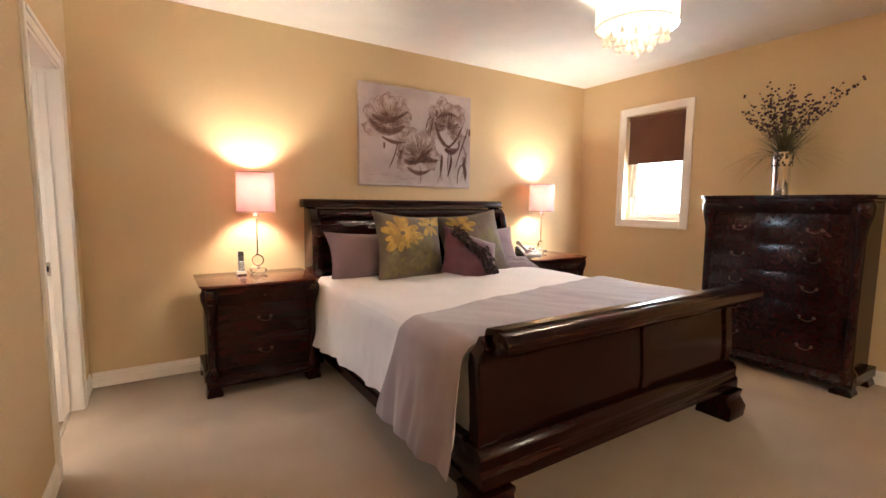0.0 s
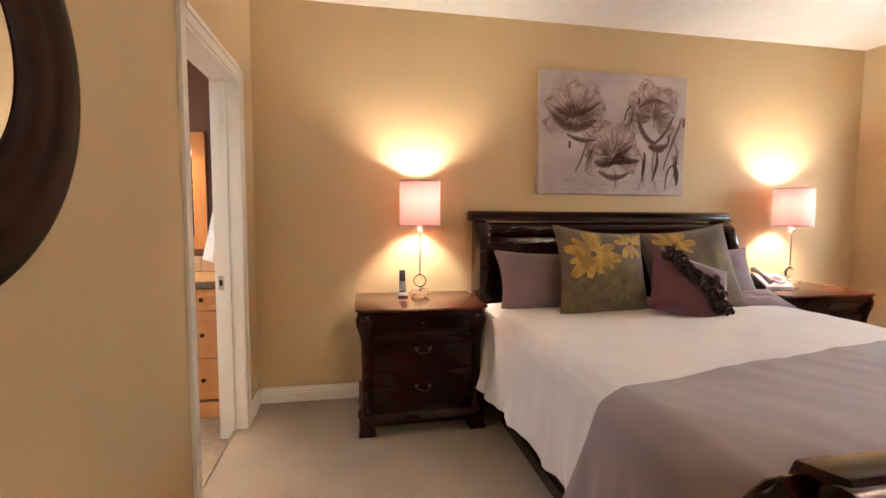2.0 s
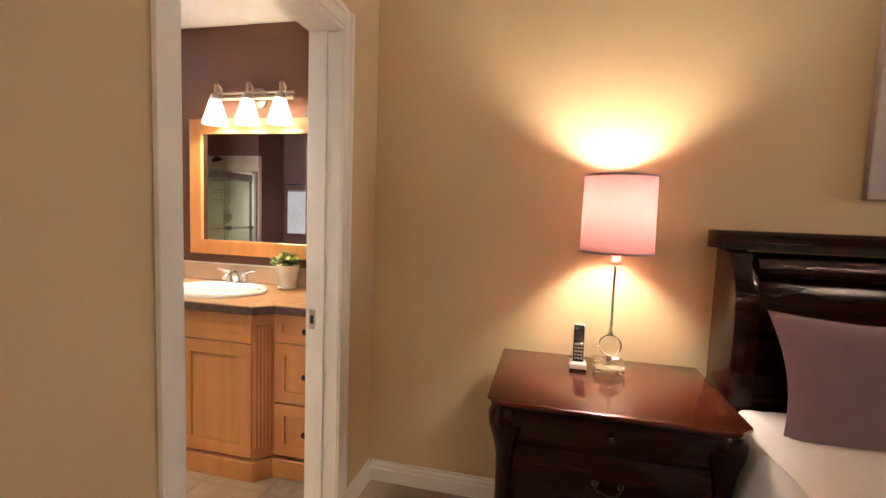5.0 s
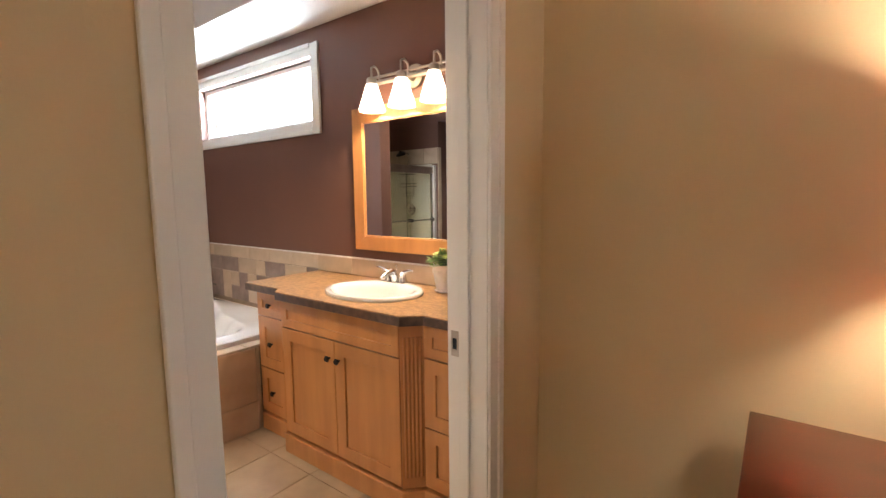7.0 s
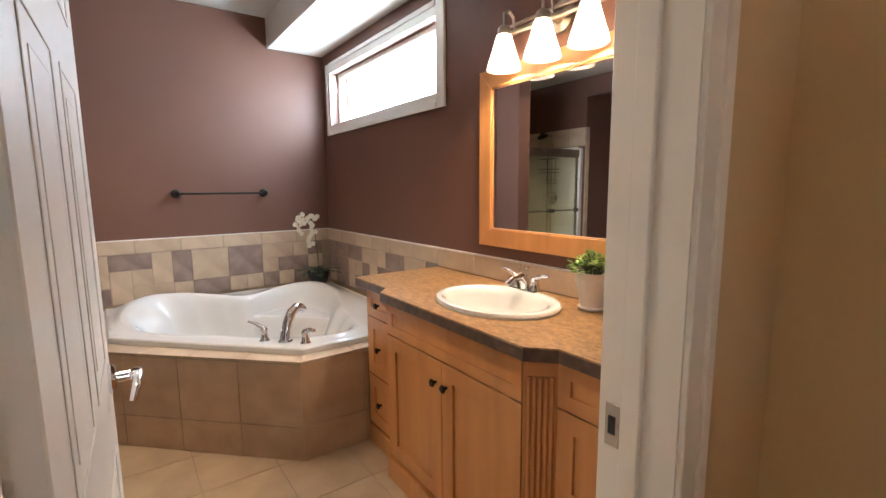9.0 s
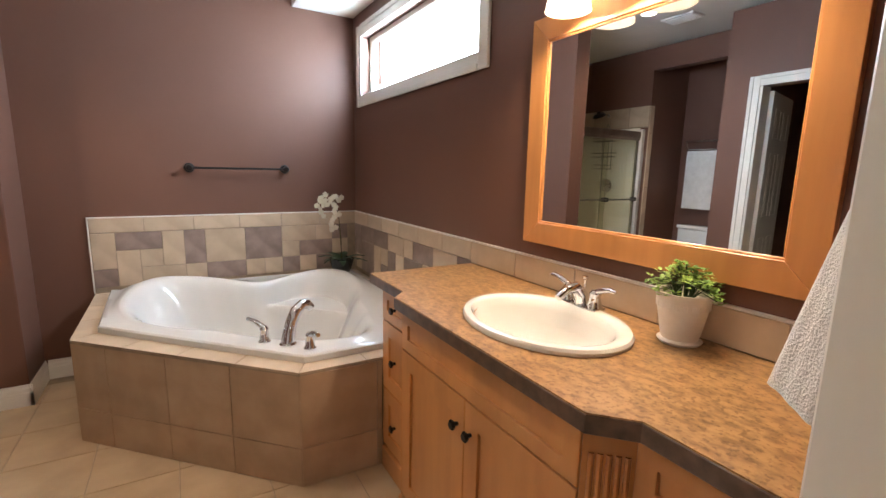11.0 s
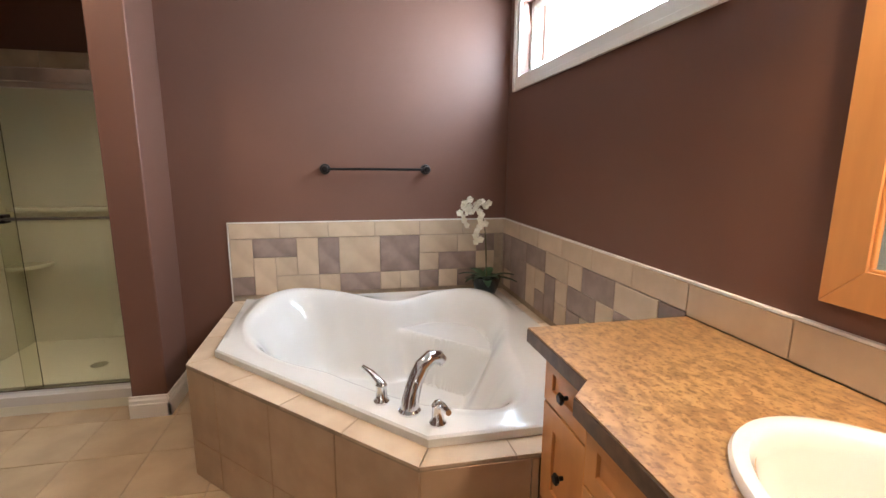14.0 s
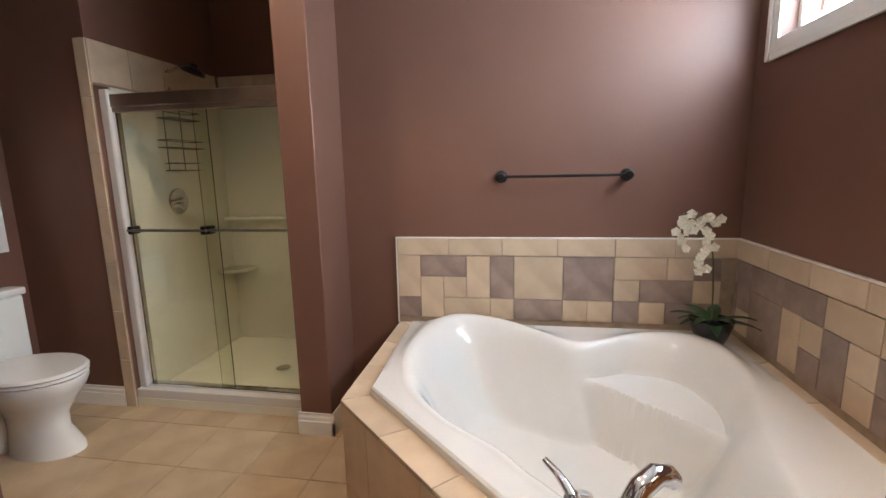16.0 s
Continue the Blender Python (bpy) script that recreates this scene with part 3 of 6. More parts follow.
def nightstand(x0, x1, y0, y1, h, fz):
    e = thing("nightstand", ((x0 + x1) / 2, y1, fz), "dark mahogany nightstand with three drawers and a polished top", "nightstand", "nightstands beside the bed")
    c = 0.045
    b = extrude([(x0 + 0.012, y1), (x0 + 0.012, y0 + c), (x0 + c, y0 + 0.012), (x1 - c, y0 + 0.012), (x1 - 0.012, y0 + c), (x1 - 0.012, y1)], "z", h - 0.028, h - 0.012, 0.005, seg=2)
    part("moulding", b, "mahog", e, smooth=True)
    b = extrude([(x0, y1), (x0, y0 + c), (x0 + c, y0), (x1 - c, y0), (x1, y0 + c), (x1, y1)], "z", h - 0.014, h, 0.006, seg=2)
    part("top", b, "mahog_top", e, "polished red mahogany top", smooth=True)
    bx0, bx1, by = x0 + 0.055, x1 - 0.055, y0 + 0.055
    part("body", box(bx0, bx1, by, y1, fz + 0.10, h - 0.028, 0.004), "mahog", e)
    # frieze with a shallow ogee
    prof = [(by, h - 0.03), (by - 0.040, h - 0.03), (by - 0.040, h - 0.05), (by - 0.030, h - 0.075), (by - 0.012, h - 0.10), (by - 0.006, h - 0.125), (by, h - 0.125)]
    fr = part("drawer", extrude(prof, "x", bx0 + 0.03, bx1 - 0.03), "mahog", e, smooth=True)
    kb = tube([((x0 + x1) / 2, by - 0.020, h - 0.085), ((x0 + x1) / 2, by - 0.040, h - 0.085)], [0.005, 0.010], 10)
    part("knob", kb, "brass", fr, "aged brass knob", smooth=True)
    z0 = fz + 0.15
    hgt = (h - 0.14 - z0) / 2
    for k in range(2):
        za, zb = z0 + k * hgt + 0.006, z0 + (k + 1) * hgt - 0.006
        d = part("drawer", box(bx0 + 0.045, bx1 - 0.045, by - 0.014, by, za, zb, 0.004, seg=2), "mahog", e, smooth=True)
        bail_pull(d, (x0 + x1) / 2, by - 0.014, (za + zb) / 2 + 0.012)
    for sx, xx in ((-1, bx0), (1, bx1)):
        pr = [(0.052, fz + 0.10), (0.050, fz + 0.14), (0.030, fz + 0.17), (0.028, fz + 0.40), (0.030, h - 0.20), (0.040, h - 0.15), (0.056, h - 0.10), (0.060, h - 0.06), (0.048, h - 0.03)]
        part("corbel", lathe(pr, (xx + (0.008 if sx < 0 else -0.008), by + 0.012, 0), 18), "mahog", e, smooth=True)
    bp = [(y1, fz + 0.06), (by - 0.045, fz + 0.06), (by - 0.045, fz + 0.085), (by - 0.032, fz + 0.105), (by - 0.020, fz + 0.125), (y1, fz + 0.125)]
    part("base", extrude(bp, "x", bx0 - 0.035, bx1 + 0.035, 0.003), "mahog", e)
    for xa in (bx0 - 0.04, bx1 - 0.06):
        for ya in (by - 0.05, y1 - 0.10):
            f = extrude([(xa, fz), (xa + 0.10, fz), (xa + 0.096, fz + 0.03), (xa + 0.085, fz + 0.065), (xa + 0.015, fz + 0.065), (xa + 0.004, fz + 0.03)], "y", ya, ya + 0.10, 0.006)
            part("foot", f, "mahog", e)
    return e


CF = 0.05
NS = nightstand(1.645, 2.41, 5.18, 5.755, 0.775, CF)
copy_thing(NS, Matrix.Translation((4.835, 5.755, CF)))


def bed():
    x0, x1 = 2.43, 4.35
    e = thing("sleigh_bed", ((x0 + x1) / 2, 4.5, CF), "dark mahogany king sleigh bed with scrolled headboard and footboard", "bed")
    # footboard
    def s_curve(off, top=True):
        c = [(3.385, 0.36), (3.375, 0.46), (3.382, 0.58), (3.392, 0.68), (3.382, 0.735), (3.345, 0.775)]
        return [(y + off, z) for y, z in c]
    def slab(f, b_):
        return s_curve(f) + s_curve(b_)[::-1]
    part("footboard_panel", extrude(slab(0.014, 0.05), "x", x0 + 0.09, x1 - 0.07), "mahog", e, smooth=True)
    for xa, xb in ((x0 + 0.012, x0 + 0.12), (x1 - 0.085, x1 - 0.01)):
        part("footboard_post", extrude([(3.365, 0.26)] + slab(0.0, 0.075)[:6] + [(3.40, 0.815)] + slab(0.0, 0.075)[6:] + [(3.45, 0.26)], "x", xa, xb, 0.006), "mahog", e, smooth=True)
    part("footboard_divider", extrude(slab(0.004, 0.055), "x", 3.465, 3.525, 0.003), "mahog", e, smooth=True)
    rail = [(3.30 + 0.052 * math.cos(a), 0.798 + 0.045 * math.sin(a)) for a in [2 * math.pi * k / 18 for k in range(18)]]
    part("footboard_scroll", extrude(rail, "x", x0 + 0.035, x1 + 0.040, 0.008, seg=2), "mahog", e, smooth=True)
    part("footboard_top_rail", extrude([(3.262, 0.790), (3.30, 0.767), (3.36, 0.755), (3.43, 0.775), (3.41, 0.835), (3.31, 0.853)], "x", x0 + 0.055, x1 + 0.022, 0.008, seg=2), "mahog", e, smooth=True)
    part("footboard_base", extrude([(3.335, 0.22), (3.335, 0.275), (3.35, 0.30), (3.345, 0.345), (3.37, 0.375), (3.47, 0.375), (3.47, 0.22)], "x", x0 - 0.004, x1 + 0.004, 0.004), "mahog", e, smooth=True)
    for xa in (x0 - 0.03, x1 - 0.15):
        b = extrude([(3.30, CF), (3.50, CF), (3.49, 0.10), (3.46, 0.16), (3.48, 0.215), (3.31, 0.215), (3.325, 0.17), (3.29, 0.12)], "x", xa, xa + 0.18, 0.010, seg=2)
        part("foot", b, "mahog", e, smooth=True)
    # headboard
    hp = [(5.50, 0.30), (5.50, 0.95), (5.505, 1.08), (5.53, 1.17), (5.575, 1.225), (5.64, 1.25), (5.70, 1.25), (5.70, 0.30)]
    part("headboard_panel", extrude([(y + 0.02, z) for y, z in hp], "x", x0 + 0.05, x1 - 0.05), "mahog", e, smooth=True)
    for xa, xb in ((x0, x0 + 0.075), (x1 - 0.075, x1)):
        part("headboard_post", extrude([(5.48, CF), (5.48, 0.95), (5.488, 1.10), (5.52, 1.20), (5.575, 1.255), (5.70, 1.27), (5.715, CF)], "x", xa, xb, 0.008, seg=2), "mahog", e, smooth=True)
    rr = [(5.545 + 0.04 * math.cos(a), 1.205 + 0.038 * math.sin(a)) for a in [2 * math.pi * k / 14 for k in range(14)]]
    part("headboard_roll", extrude(rr, "x", x0 + 0.07, x1 - 0.07), "mahog", e, smooth=True)
    part("headboard_cap", extrude([(5.575, 1.262), (5.60, 1.285), (5.595, 1.315), (5.62, 1.328), (5.73, 1.328), (5.73, 1.262)], "x", x0 - 0.025, x1 + 0.02, 0.006, seg=2), "mahog", e, smooth=True)
    for xa, s in ((x0 + 0.004, 1), (x1 - 0.004, -1)):
        pr = [(0, 0.16), (-0.0, 0.20), (-0.012, 0.215), (-0.012, 0.235), (0, 0.25), (0, 0.36), (-0.01, 0.375), (-0.01, 0.395), (0.03, 0.395), (0.03, 0.16)]
        part("side_rail", extrude([(xa + s * u, v) for u, v in pr], "y", 3.46, 5.49), "mahog", e)
    # mattress and bedding
    m = thing("mattress", (3.39, 4.5, 0.3), "thick king mattress under white bedding", "mattress")
    part("mattress_body", box(x0 + 0.045, x1 - 0.045, 3.49, 5.48, 0.30, 0.70, 0.05, seg=3), "white", m, smooth=True)


bed()


def drape(y0f, y1f, top, side, low_l, low_r, seed, flare=0.0, ruffle=0.012):
    """Cloth laid over the bed from side to side: u runs across the bed, v along it."""
    xl, xr = 2.440, 4.340
    def f(u, v):
        span = xr - xl
        tot_l, tot_r = top - low_l, top - low_r
        full = tot_l + span + tot_r
        s = u * full
        r = 0.055
        if s < tot_l:
            x, z, d = xl, low_l + s, (tot_l - s) / tot_l
        elif s > tot_l + span:
            q = s - tot_l - span
            x, z, d = xr, top - q, q / tot_r
        else:
            x, z, d = xl + s - tot_l, top, 0
        y = y0f(u, d) + (y1f(u, d) - y0f(u, d)) * v
        if d == 0:
            e = min(x - xl, xr - x)
            if e < r:
                z -= r - math.sqrt(max(0, r * r - (r - e) ** 2))
            z += 0.012 * noise.noise((x * 2.6 + seed + y, y * 2.6, 0)) + 0.005 * noise.noise((x * 10 + y * 7 + seed, y * 3 - x * 2, 3))
            z += side
        else:
            sgn = -1 if x < 3.4 else 1
            bell = r * max(0, 1 - (d * (top - low_l) / r)) ** 2
            x += -sgn * bell * 0.6
            w = noise.noise((y * 5.5 + 2, d * 1.2, 1.7)) + 0.5 * noise.noise((y * 13 + 2, d * 2, 5.1))
            x += sgn * (side + 0.012 + flare * d + ruffle * 2.2 * d * (w + 0.6))
            z += 0.02 * noise.noise((y * 3 + seed, 0.3, 9)) * d
            if d < 0.15:
                z -= 0.01 * (1 - d / 0.15)
        return (x, y, z)
    return f


duvet = thing("duvet", (3.39, 4.5, 0.70), "smooth white cotton duvet hanging over the bed sides", "duvet")
part("duvet_cover", grid(drape(lambda u, d: 3.50, lambda u, d: 5.465, 0.735, 0.0, 0.29, 0.31, 2.0, flare=0.010, ruffle=0.028), 110, 110, thick=-0.006), "white", duvet, smooth=True)
throw_ = thing("bed_throw", (3.39, 3.9, 0.74), "lilac grey satin throw across the foot of the bed", "throw")
part("throw_cloth", grid(drape(lambda u, d: 3.462, lambda u, d: 3.97 + 0.34 * min(1, max(0, (u - 0.19) / 0.6)) + 0.16 * d * (u < 0.5), 0.752, 0.010, 0.235, 0.26, 7.0, flare=0.040, ruffle=0.021), 120, 50, thick=-0.005), "throw", throw_, smooth=True)
foot = grid(lambda u, v: (2.50 + u * 1.78, 3.462 - 0.012 * math.sin(v * 3.1), 0.752 - v * 0.2 - 0.004), 20, 6, thick=0.004)
part("throw_tuck", foot, "throw", throw_, smooth=True)


def pillow_fn(w, h, t, seed, pinch=0.10):
    def f(u, v, side):
        a, b = u * 2 - 1, v * 2 - 1
        ex = 1 - pinch * (1 - b * b) * 0.5
        ey = 1 - pinch * (1 - a * a) * 0.5
        th = t * (max(0, 1 - abs(a) ** 2.6) ** 0.55) * (max(0, 1 - abs(b) ** 2.6) ** 0.55)
        n_ = 0.012 * noise.noise((a * 2.2 + seed, b * 2.2, side * 3.0)) * (1 - max(abs(a), abs(b)) ** 4)
        return (a * w / 2 * ex, side * (th + n_ * 1.2), b * h / 2 * ey)
    return f


def cushion(name, at, w, h, t, lean, yaw, roll, material, label, category, seed, pinch=0.20):
    e = thing(name, at, label, category)
    e.rotation_euler = Euler((radians(lean), radians(roll), radians(yaw)), "XYZ")
    f = pillow_fn(w, h, t, seed, pinch)
    b = grid(lambda u, v: f(u, v, -1), 30, 26)
    grid(lambda u, v: f(u, v, 1), 30, 26, b)
    bmesh.ops.remove_doubles(b, verts=b.verts, dist=0.0008)
    bmesh.ops.recalc_face_normals(b, faces=b.faces)
    part("cover", b, material, e, smooth=True, local=True)
    rim = []
    for k in range(96):
        q = k / 24 % 4
        s, r_ = int(q), q % 1
        u, v = [(r_, 0), (1, r_), (1 - r_, 1), (0, 1 - r_)][s]
        p = f(u, v, -1)
        rim.append((p[0], 0, p[2]))
    rim.append(rim[0])
    part("piping", tube(rim, 0.0035, 5), material, e, smooth=True, local=True)
    return e, f


def flower_print(e, f, cu, cv, r, n, material, seed, off=0.0022, width=0.42):
    rnd = random.Random(seed)
    b = bmesh.new()
    for k in range(n):
        a = 2 * math.pi * k / n + rnd.uniform(-0.15, 0.15)
        L = r * rnd.uniform(0.8, 1.1)
        wd = L * width * rnd.uniform(0.85, 1.15)
        rows = []
        for i in range(7):
            s = 0.12 + 0.88 * i / 6
            half = wd * (math.sin(math.pi * min(1, s * 0.93)) ** 0.7) * (0.45 + 0.75 * s)
            row = []
            for j in (-1, 0, 1):
                du = math.cos(a) * s * L - math.sin(a) * j * half * 0.5
                dv = math.sin(a) * s * L + math.cos(a) * j * half * 0.5
                u, v = cu + du, cv + dv
                row.append((u, v))
            rows.append(row)
        if any(not (0.02 < u < 0.98 and 0.02 < v < 0.98) for row in rows for u, v in row):
            rows = [[(min(0.975, max(0.025, u)), min(0.975, max(0.025, v))) for u, v in row] for row in rows]
        vs = []
        for row in rows:
            vs.append([])
            for u, v in row:
                p = f(u, v, -1)
                vs[-1].append(b.verts.new((p[0], p[1] - off - 0.0006 * (k % 3), p[2])))
        for i in range(6):
            for j in range(2):
                b.faces.new((vs[i][j], vs[i][j + 1], vs[i + 1][j + 1], vs[i + 1][j]))
    bmesh.ops.recalc_face_normals(b, faces=b.faces)
    return part("flower_print", b, material, e, smooth=True, local=True)


cushion("pillow", (2.86, 5.36, 0.885), 0.72, 0.40, 0.10, -24, 3, 2, "mauve", "mauve cotton pillow standing against the headboard", "pillow", 1)
cushion("pillow", (3.98, 5.36, 0.885), 0.72, 0.40, 0.10, -24, -3, -2, "mauve", "mauve cotton pillow standing against the headboard", "pillow", 2)
cushion("pillow", (2.90, 5.44, 0.90), 0.66, 0.33, 0.05, -16, 2, 0, "white", "white pillow behind the mauve one", "pillow", 9)
cushion("pillow", (4.20, 5.20, 0.765), 0.40, 0.28, 0.035, -74, -12, 0, "mauve", "flat mauve pillow lying beside the cushions", "pillow", 12)
e1, f1 = cushion("cushion", (3.12, 5.20, 0.955), 0.62, 0.56, 0.105, -20, 4, 5, "olive", "olive grey cushion printed with yellow flowers", "cushion", 3)
flower_print(e1, f1, 0.29, 0.66, 0.31, 11, "petal", 1)
flower_print(e1, f1, 0.78, 0.84, 0.22, 8, "petal", 2)
flower_print(e1, f1, 0.62, 0.36, 0.30, 10, "petal2", 3)
flower_print(e1, f1, 0.18, 0.20, 0.20, 8, "petal2", 4)
e2, f2 = cushion("cushion", (3.74, 5.22, 0.96), 0.62, 0.56, 0.105, -20, -4, -6, "olive", "olive grey cushion printed with yellow flowers, half hidden", "cushion", 4)
flower_print(e2, f2, 0.30, 0.80, 0.24, 9, "petal", 5)
flower_print(e2, f2, 0.70, 0.42, 0.28, 10, "petal2", 6)
e3, f3 = cushion("cushion", (3.56, 5.00, 0.880), 0.54, 0.40, 0.080, -26, -3, 18, "wine", "small wine red velvet cushion with a band of dark ruffles", "cushion", 5)
rnd = random.Random(5)
b = bmesh.new()
for k in range(46):
    s = k / 46
    u = 0.16 + 0.76 * s + rnd.uniform(-0.09, 0.09)
    v = 0.96 - 0.80 * s + rnd.uniform(-0.13, 0.12)
    p = f3(min(0.97, max(0.03, u)), min(0.97, max(0.03, v)), -1)
    r = rnd.uniform(0.025, 0.036)
    for q in range(5):
        o = Vector((rnd.uniform(-1, 1), rnd.uniform(-0.7, 0.1), rnd.uniform(-1, 1))) * r * 0.6
        m_ = Matrix.Translation(Vector(p) + Vector((0, -0.008, 0)) + o) @ Euler((rnd.uniform(0, 3), rnd.uniform(0, 3), 0)).to_matrix().to_4x4()
        lathe([(0.0, 0.002), (r * 0.5, 0.0), (r * 0.8, 0.006)], n=7, m=m_, bm=b)
part("ruffles", b, "pompom", e3, "dark ruffled flowers", smooth=True, local=True, kind="stuff")


def bedside_lamp(x, y, z):
    e = thing("table_lamp", (x, y, z), "table lamp with crystal base and glowing pink drum shade", "lamp", "bedside lamps")
    part("base_plate", box(x - 0.055, x + 0.055, y - 0.055, y + 0.055, z + 0.018, z + 0.038, 0.004, seg=2), "crystal", e)
    for sx in (-1, 1):
        for sy in (-1, 1):
            part("foot", lathe([(0, 0), (0.010, 0.004), (0.012, 0.010), (0.007, 0.018)], (x + sx * 0.043, y + sy * 0.043, z), 10), "crystal", e, smooth=True)
    part("collar", lathe([(0.012, 0.038), (0.012, 0.05), (0.008, 0.056)], (x, y, z), 14), "chrome", e, smooth=True)
    rot = Matrix.Translation((x, y, z + 0.097)) @ Matrix.Rotation(math.pi / 2, 4, "X")
    part("crystal_disc", lathe([(0.0, -0.012), (0.032, -0.012), (0.042, -0.004), (0.042, 0.004), (0.032, 0.012), (0.0, 0.012)], n=28, m=rot), "crystal", e, smooth=True)
    part("collar", lathe([(0.007, 0.138), (0.013, 0.142), (0.007, 0.150)], (x, y, z), 14), "chrome", e, smooth=True)
    part("rod", tube([(x, y, z + 0.145), (x, y, z + 0.405)], 0.0055, 12), "chrome", e, smooth=True)
    part("knuckle", lathe([(0.008, 0.40), (0.022, 0.408), (0.024, 0.42), (0.014, 0.428), (0.022, 0.436), (0.024, 0.45), (0.010, 0.462), (0.009, 0.50)], (x, y, z), 16), "crystal", e, smooth=True)
    sh = [(0.131, 0.455), (0.128, 0.735)]
    b = lathe(sh, (x, y, z), 48)
    part("shade", b, "lampshade", e, "pink fabric drum shade lit from inside", smooth=True)
    for zz, rr in ((0.455, 0.1315), (0.735, 0.1285)):
        part("shade_trim", lathe([(rr - 0.001, zz - 0.004), (rr + 0.0012, zz - 0.004), (rr + 0.0012, zz + 0.004), (rr - 0.001, zz + 0.004)], (x, y, z), 48), "mauve", e, smooth=True)
    b = bmesh.new()
    for a in (0, 2 * math.pi / 3, 4 * math.pi / 3):
        tube([(x, y, z + 0.70), (x + 0.127 * math.cos(a), y + 0.127 * math.sin(a), z + 0.732)], 0.0015, 5, b)
    part("spider", b, "chrome", e)
    g = part("bulb", lathe([(0.012, 0.50), (0.014, 0.53), (0.022, 0.56), (0.024, 0.58), (0.016, 0.60), (0, 0.606)], (x, y, z), 14), "bulb", e, "glowing bulb", smooth=True)
    g.visible_shadow = False


for lx, ly in BEDSIDE:
    bedside_lamp(lx, ly, 0.776)


def handset():
    x, y, z = 1.945, 5.585, 0.776
    e = thing("cordless_phone", (x, y, z), "black and silver cordless phone standing in its white cradle", "telephone")
    part("cradle", box(x - 0.032, x + 0.032, y - 0.035, y + 0.035, z, z + 0.028, 0.006, seg=2), "whiteplastic", e)
    part("cradle_base", box(x - 0.030, x + 0.030, y - 0.037, y + 0.033, z, z + 0.008, 0.002), "plastic", e)
    rot = Matrix.Translation((x, y, z + 0.015)) @ Matrix.Rotation(radians(-8), 4, "X")
    part("handset", box(-0.021, 0.021, -0.012, 0.012, 0, 0.155, 0.006, seg=2, m=rot), "silver", e)
    part("front", box(-0.019, 0.019, -0.0145, -0.010, 0.012, 0.153, 0.002, m=rot), "plastic", e)
    part("screen", box(-0.014, 0.014, -0.0155, -0.0140, 0.095, 0.128, 0.0005, m=rot), "dark", e)
    for r in range(5):
        b = bmesh.new()
        for c in range(3):
            box(-0.015 + c * 0.011, -0.007 + c * 0.011, -0.016, -0.014, 0.022 + r * 0.013, 0.030 + r * 0.013, 0.0008, b, m=rot)
        part("key_row", b, "silver", e)


handset()


def desk_phone():
    x, y, z = 4.66, 5.50, 0.776
    e = thing("desk_phone", (x, y, z), "retro silver desk phone with a round dial on a dark base", "telephone")
    e.rotation_euler = (0, 0, radians(-12))
    w = [(-0.10, 0), (0.10, 0), (0.10, 0.10), (0.07, 0.105), (-0.10, 0.02)]
    b = extrude([(-0.095, 0.0), (0.095, 0.0), (0.095, 0.095), (0.07, 0.10), (-0.095, 0.025)], "x", -0.10, 0.10, 0.006, seg=2)
    part("body", b, "silver", e, local=True)
    part("side", extrude([(-0.09, 0.0), (0.085, 0.0), (0.085, 0.088), (-0.09, 0.02)], "x", -0.112, -0.099, 0.003), "plastic", e, local=True)
    tilt = Matrix.Translation((0.02, -0.02, 0.066)) @ Matrix.Rotation(radians(24), 4, "X")
    part("dial", lathe([(0.055, 0.0), (0.055, 0.006), (0.040, 0.009), (0.018, 0.009), (0.016, 0.012), (0, 0.012)], n=28, m=tilt), "plastic", e, smooth=True, local=True)
    part("dial_ring", lathe([(0.030, 0.007), (0.036, 0.012), (0.044, 0.012), (0.050, 0.007)], n=28, m=tilt), "silver", e, smooth=True, local=True)
    part("handset", tube([(-0.075, -0.10, 0.055), (-0.078, -0.07, 0.075), (-0.08, 0.0, 0.105), (-0.078, 0.07, 0.130), (-0.075, 0.095, 0.125)], [0.022, 0.02, 0.013, 0.02, 0.022], 12), "silver", e, smooth=True, local=True)


desk_phone()


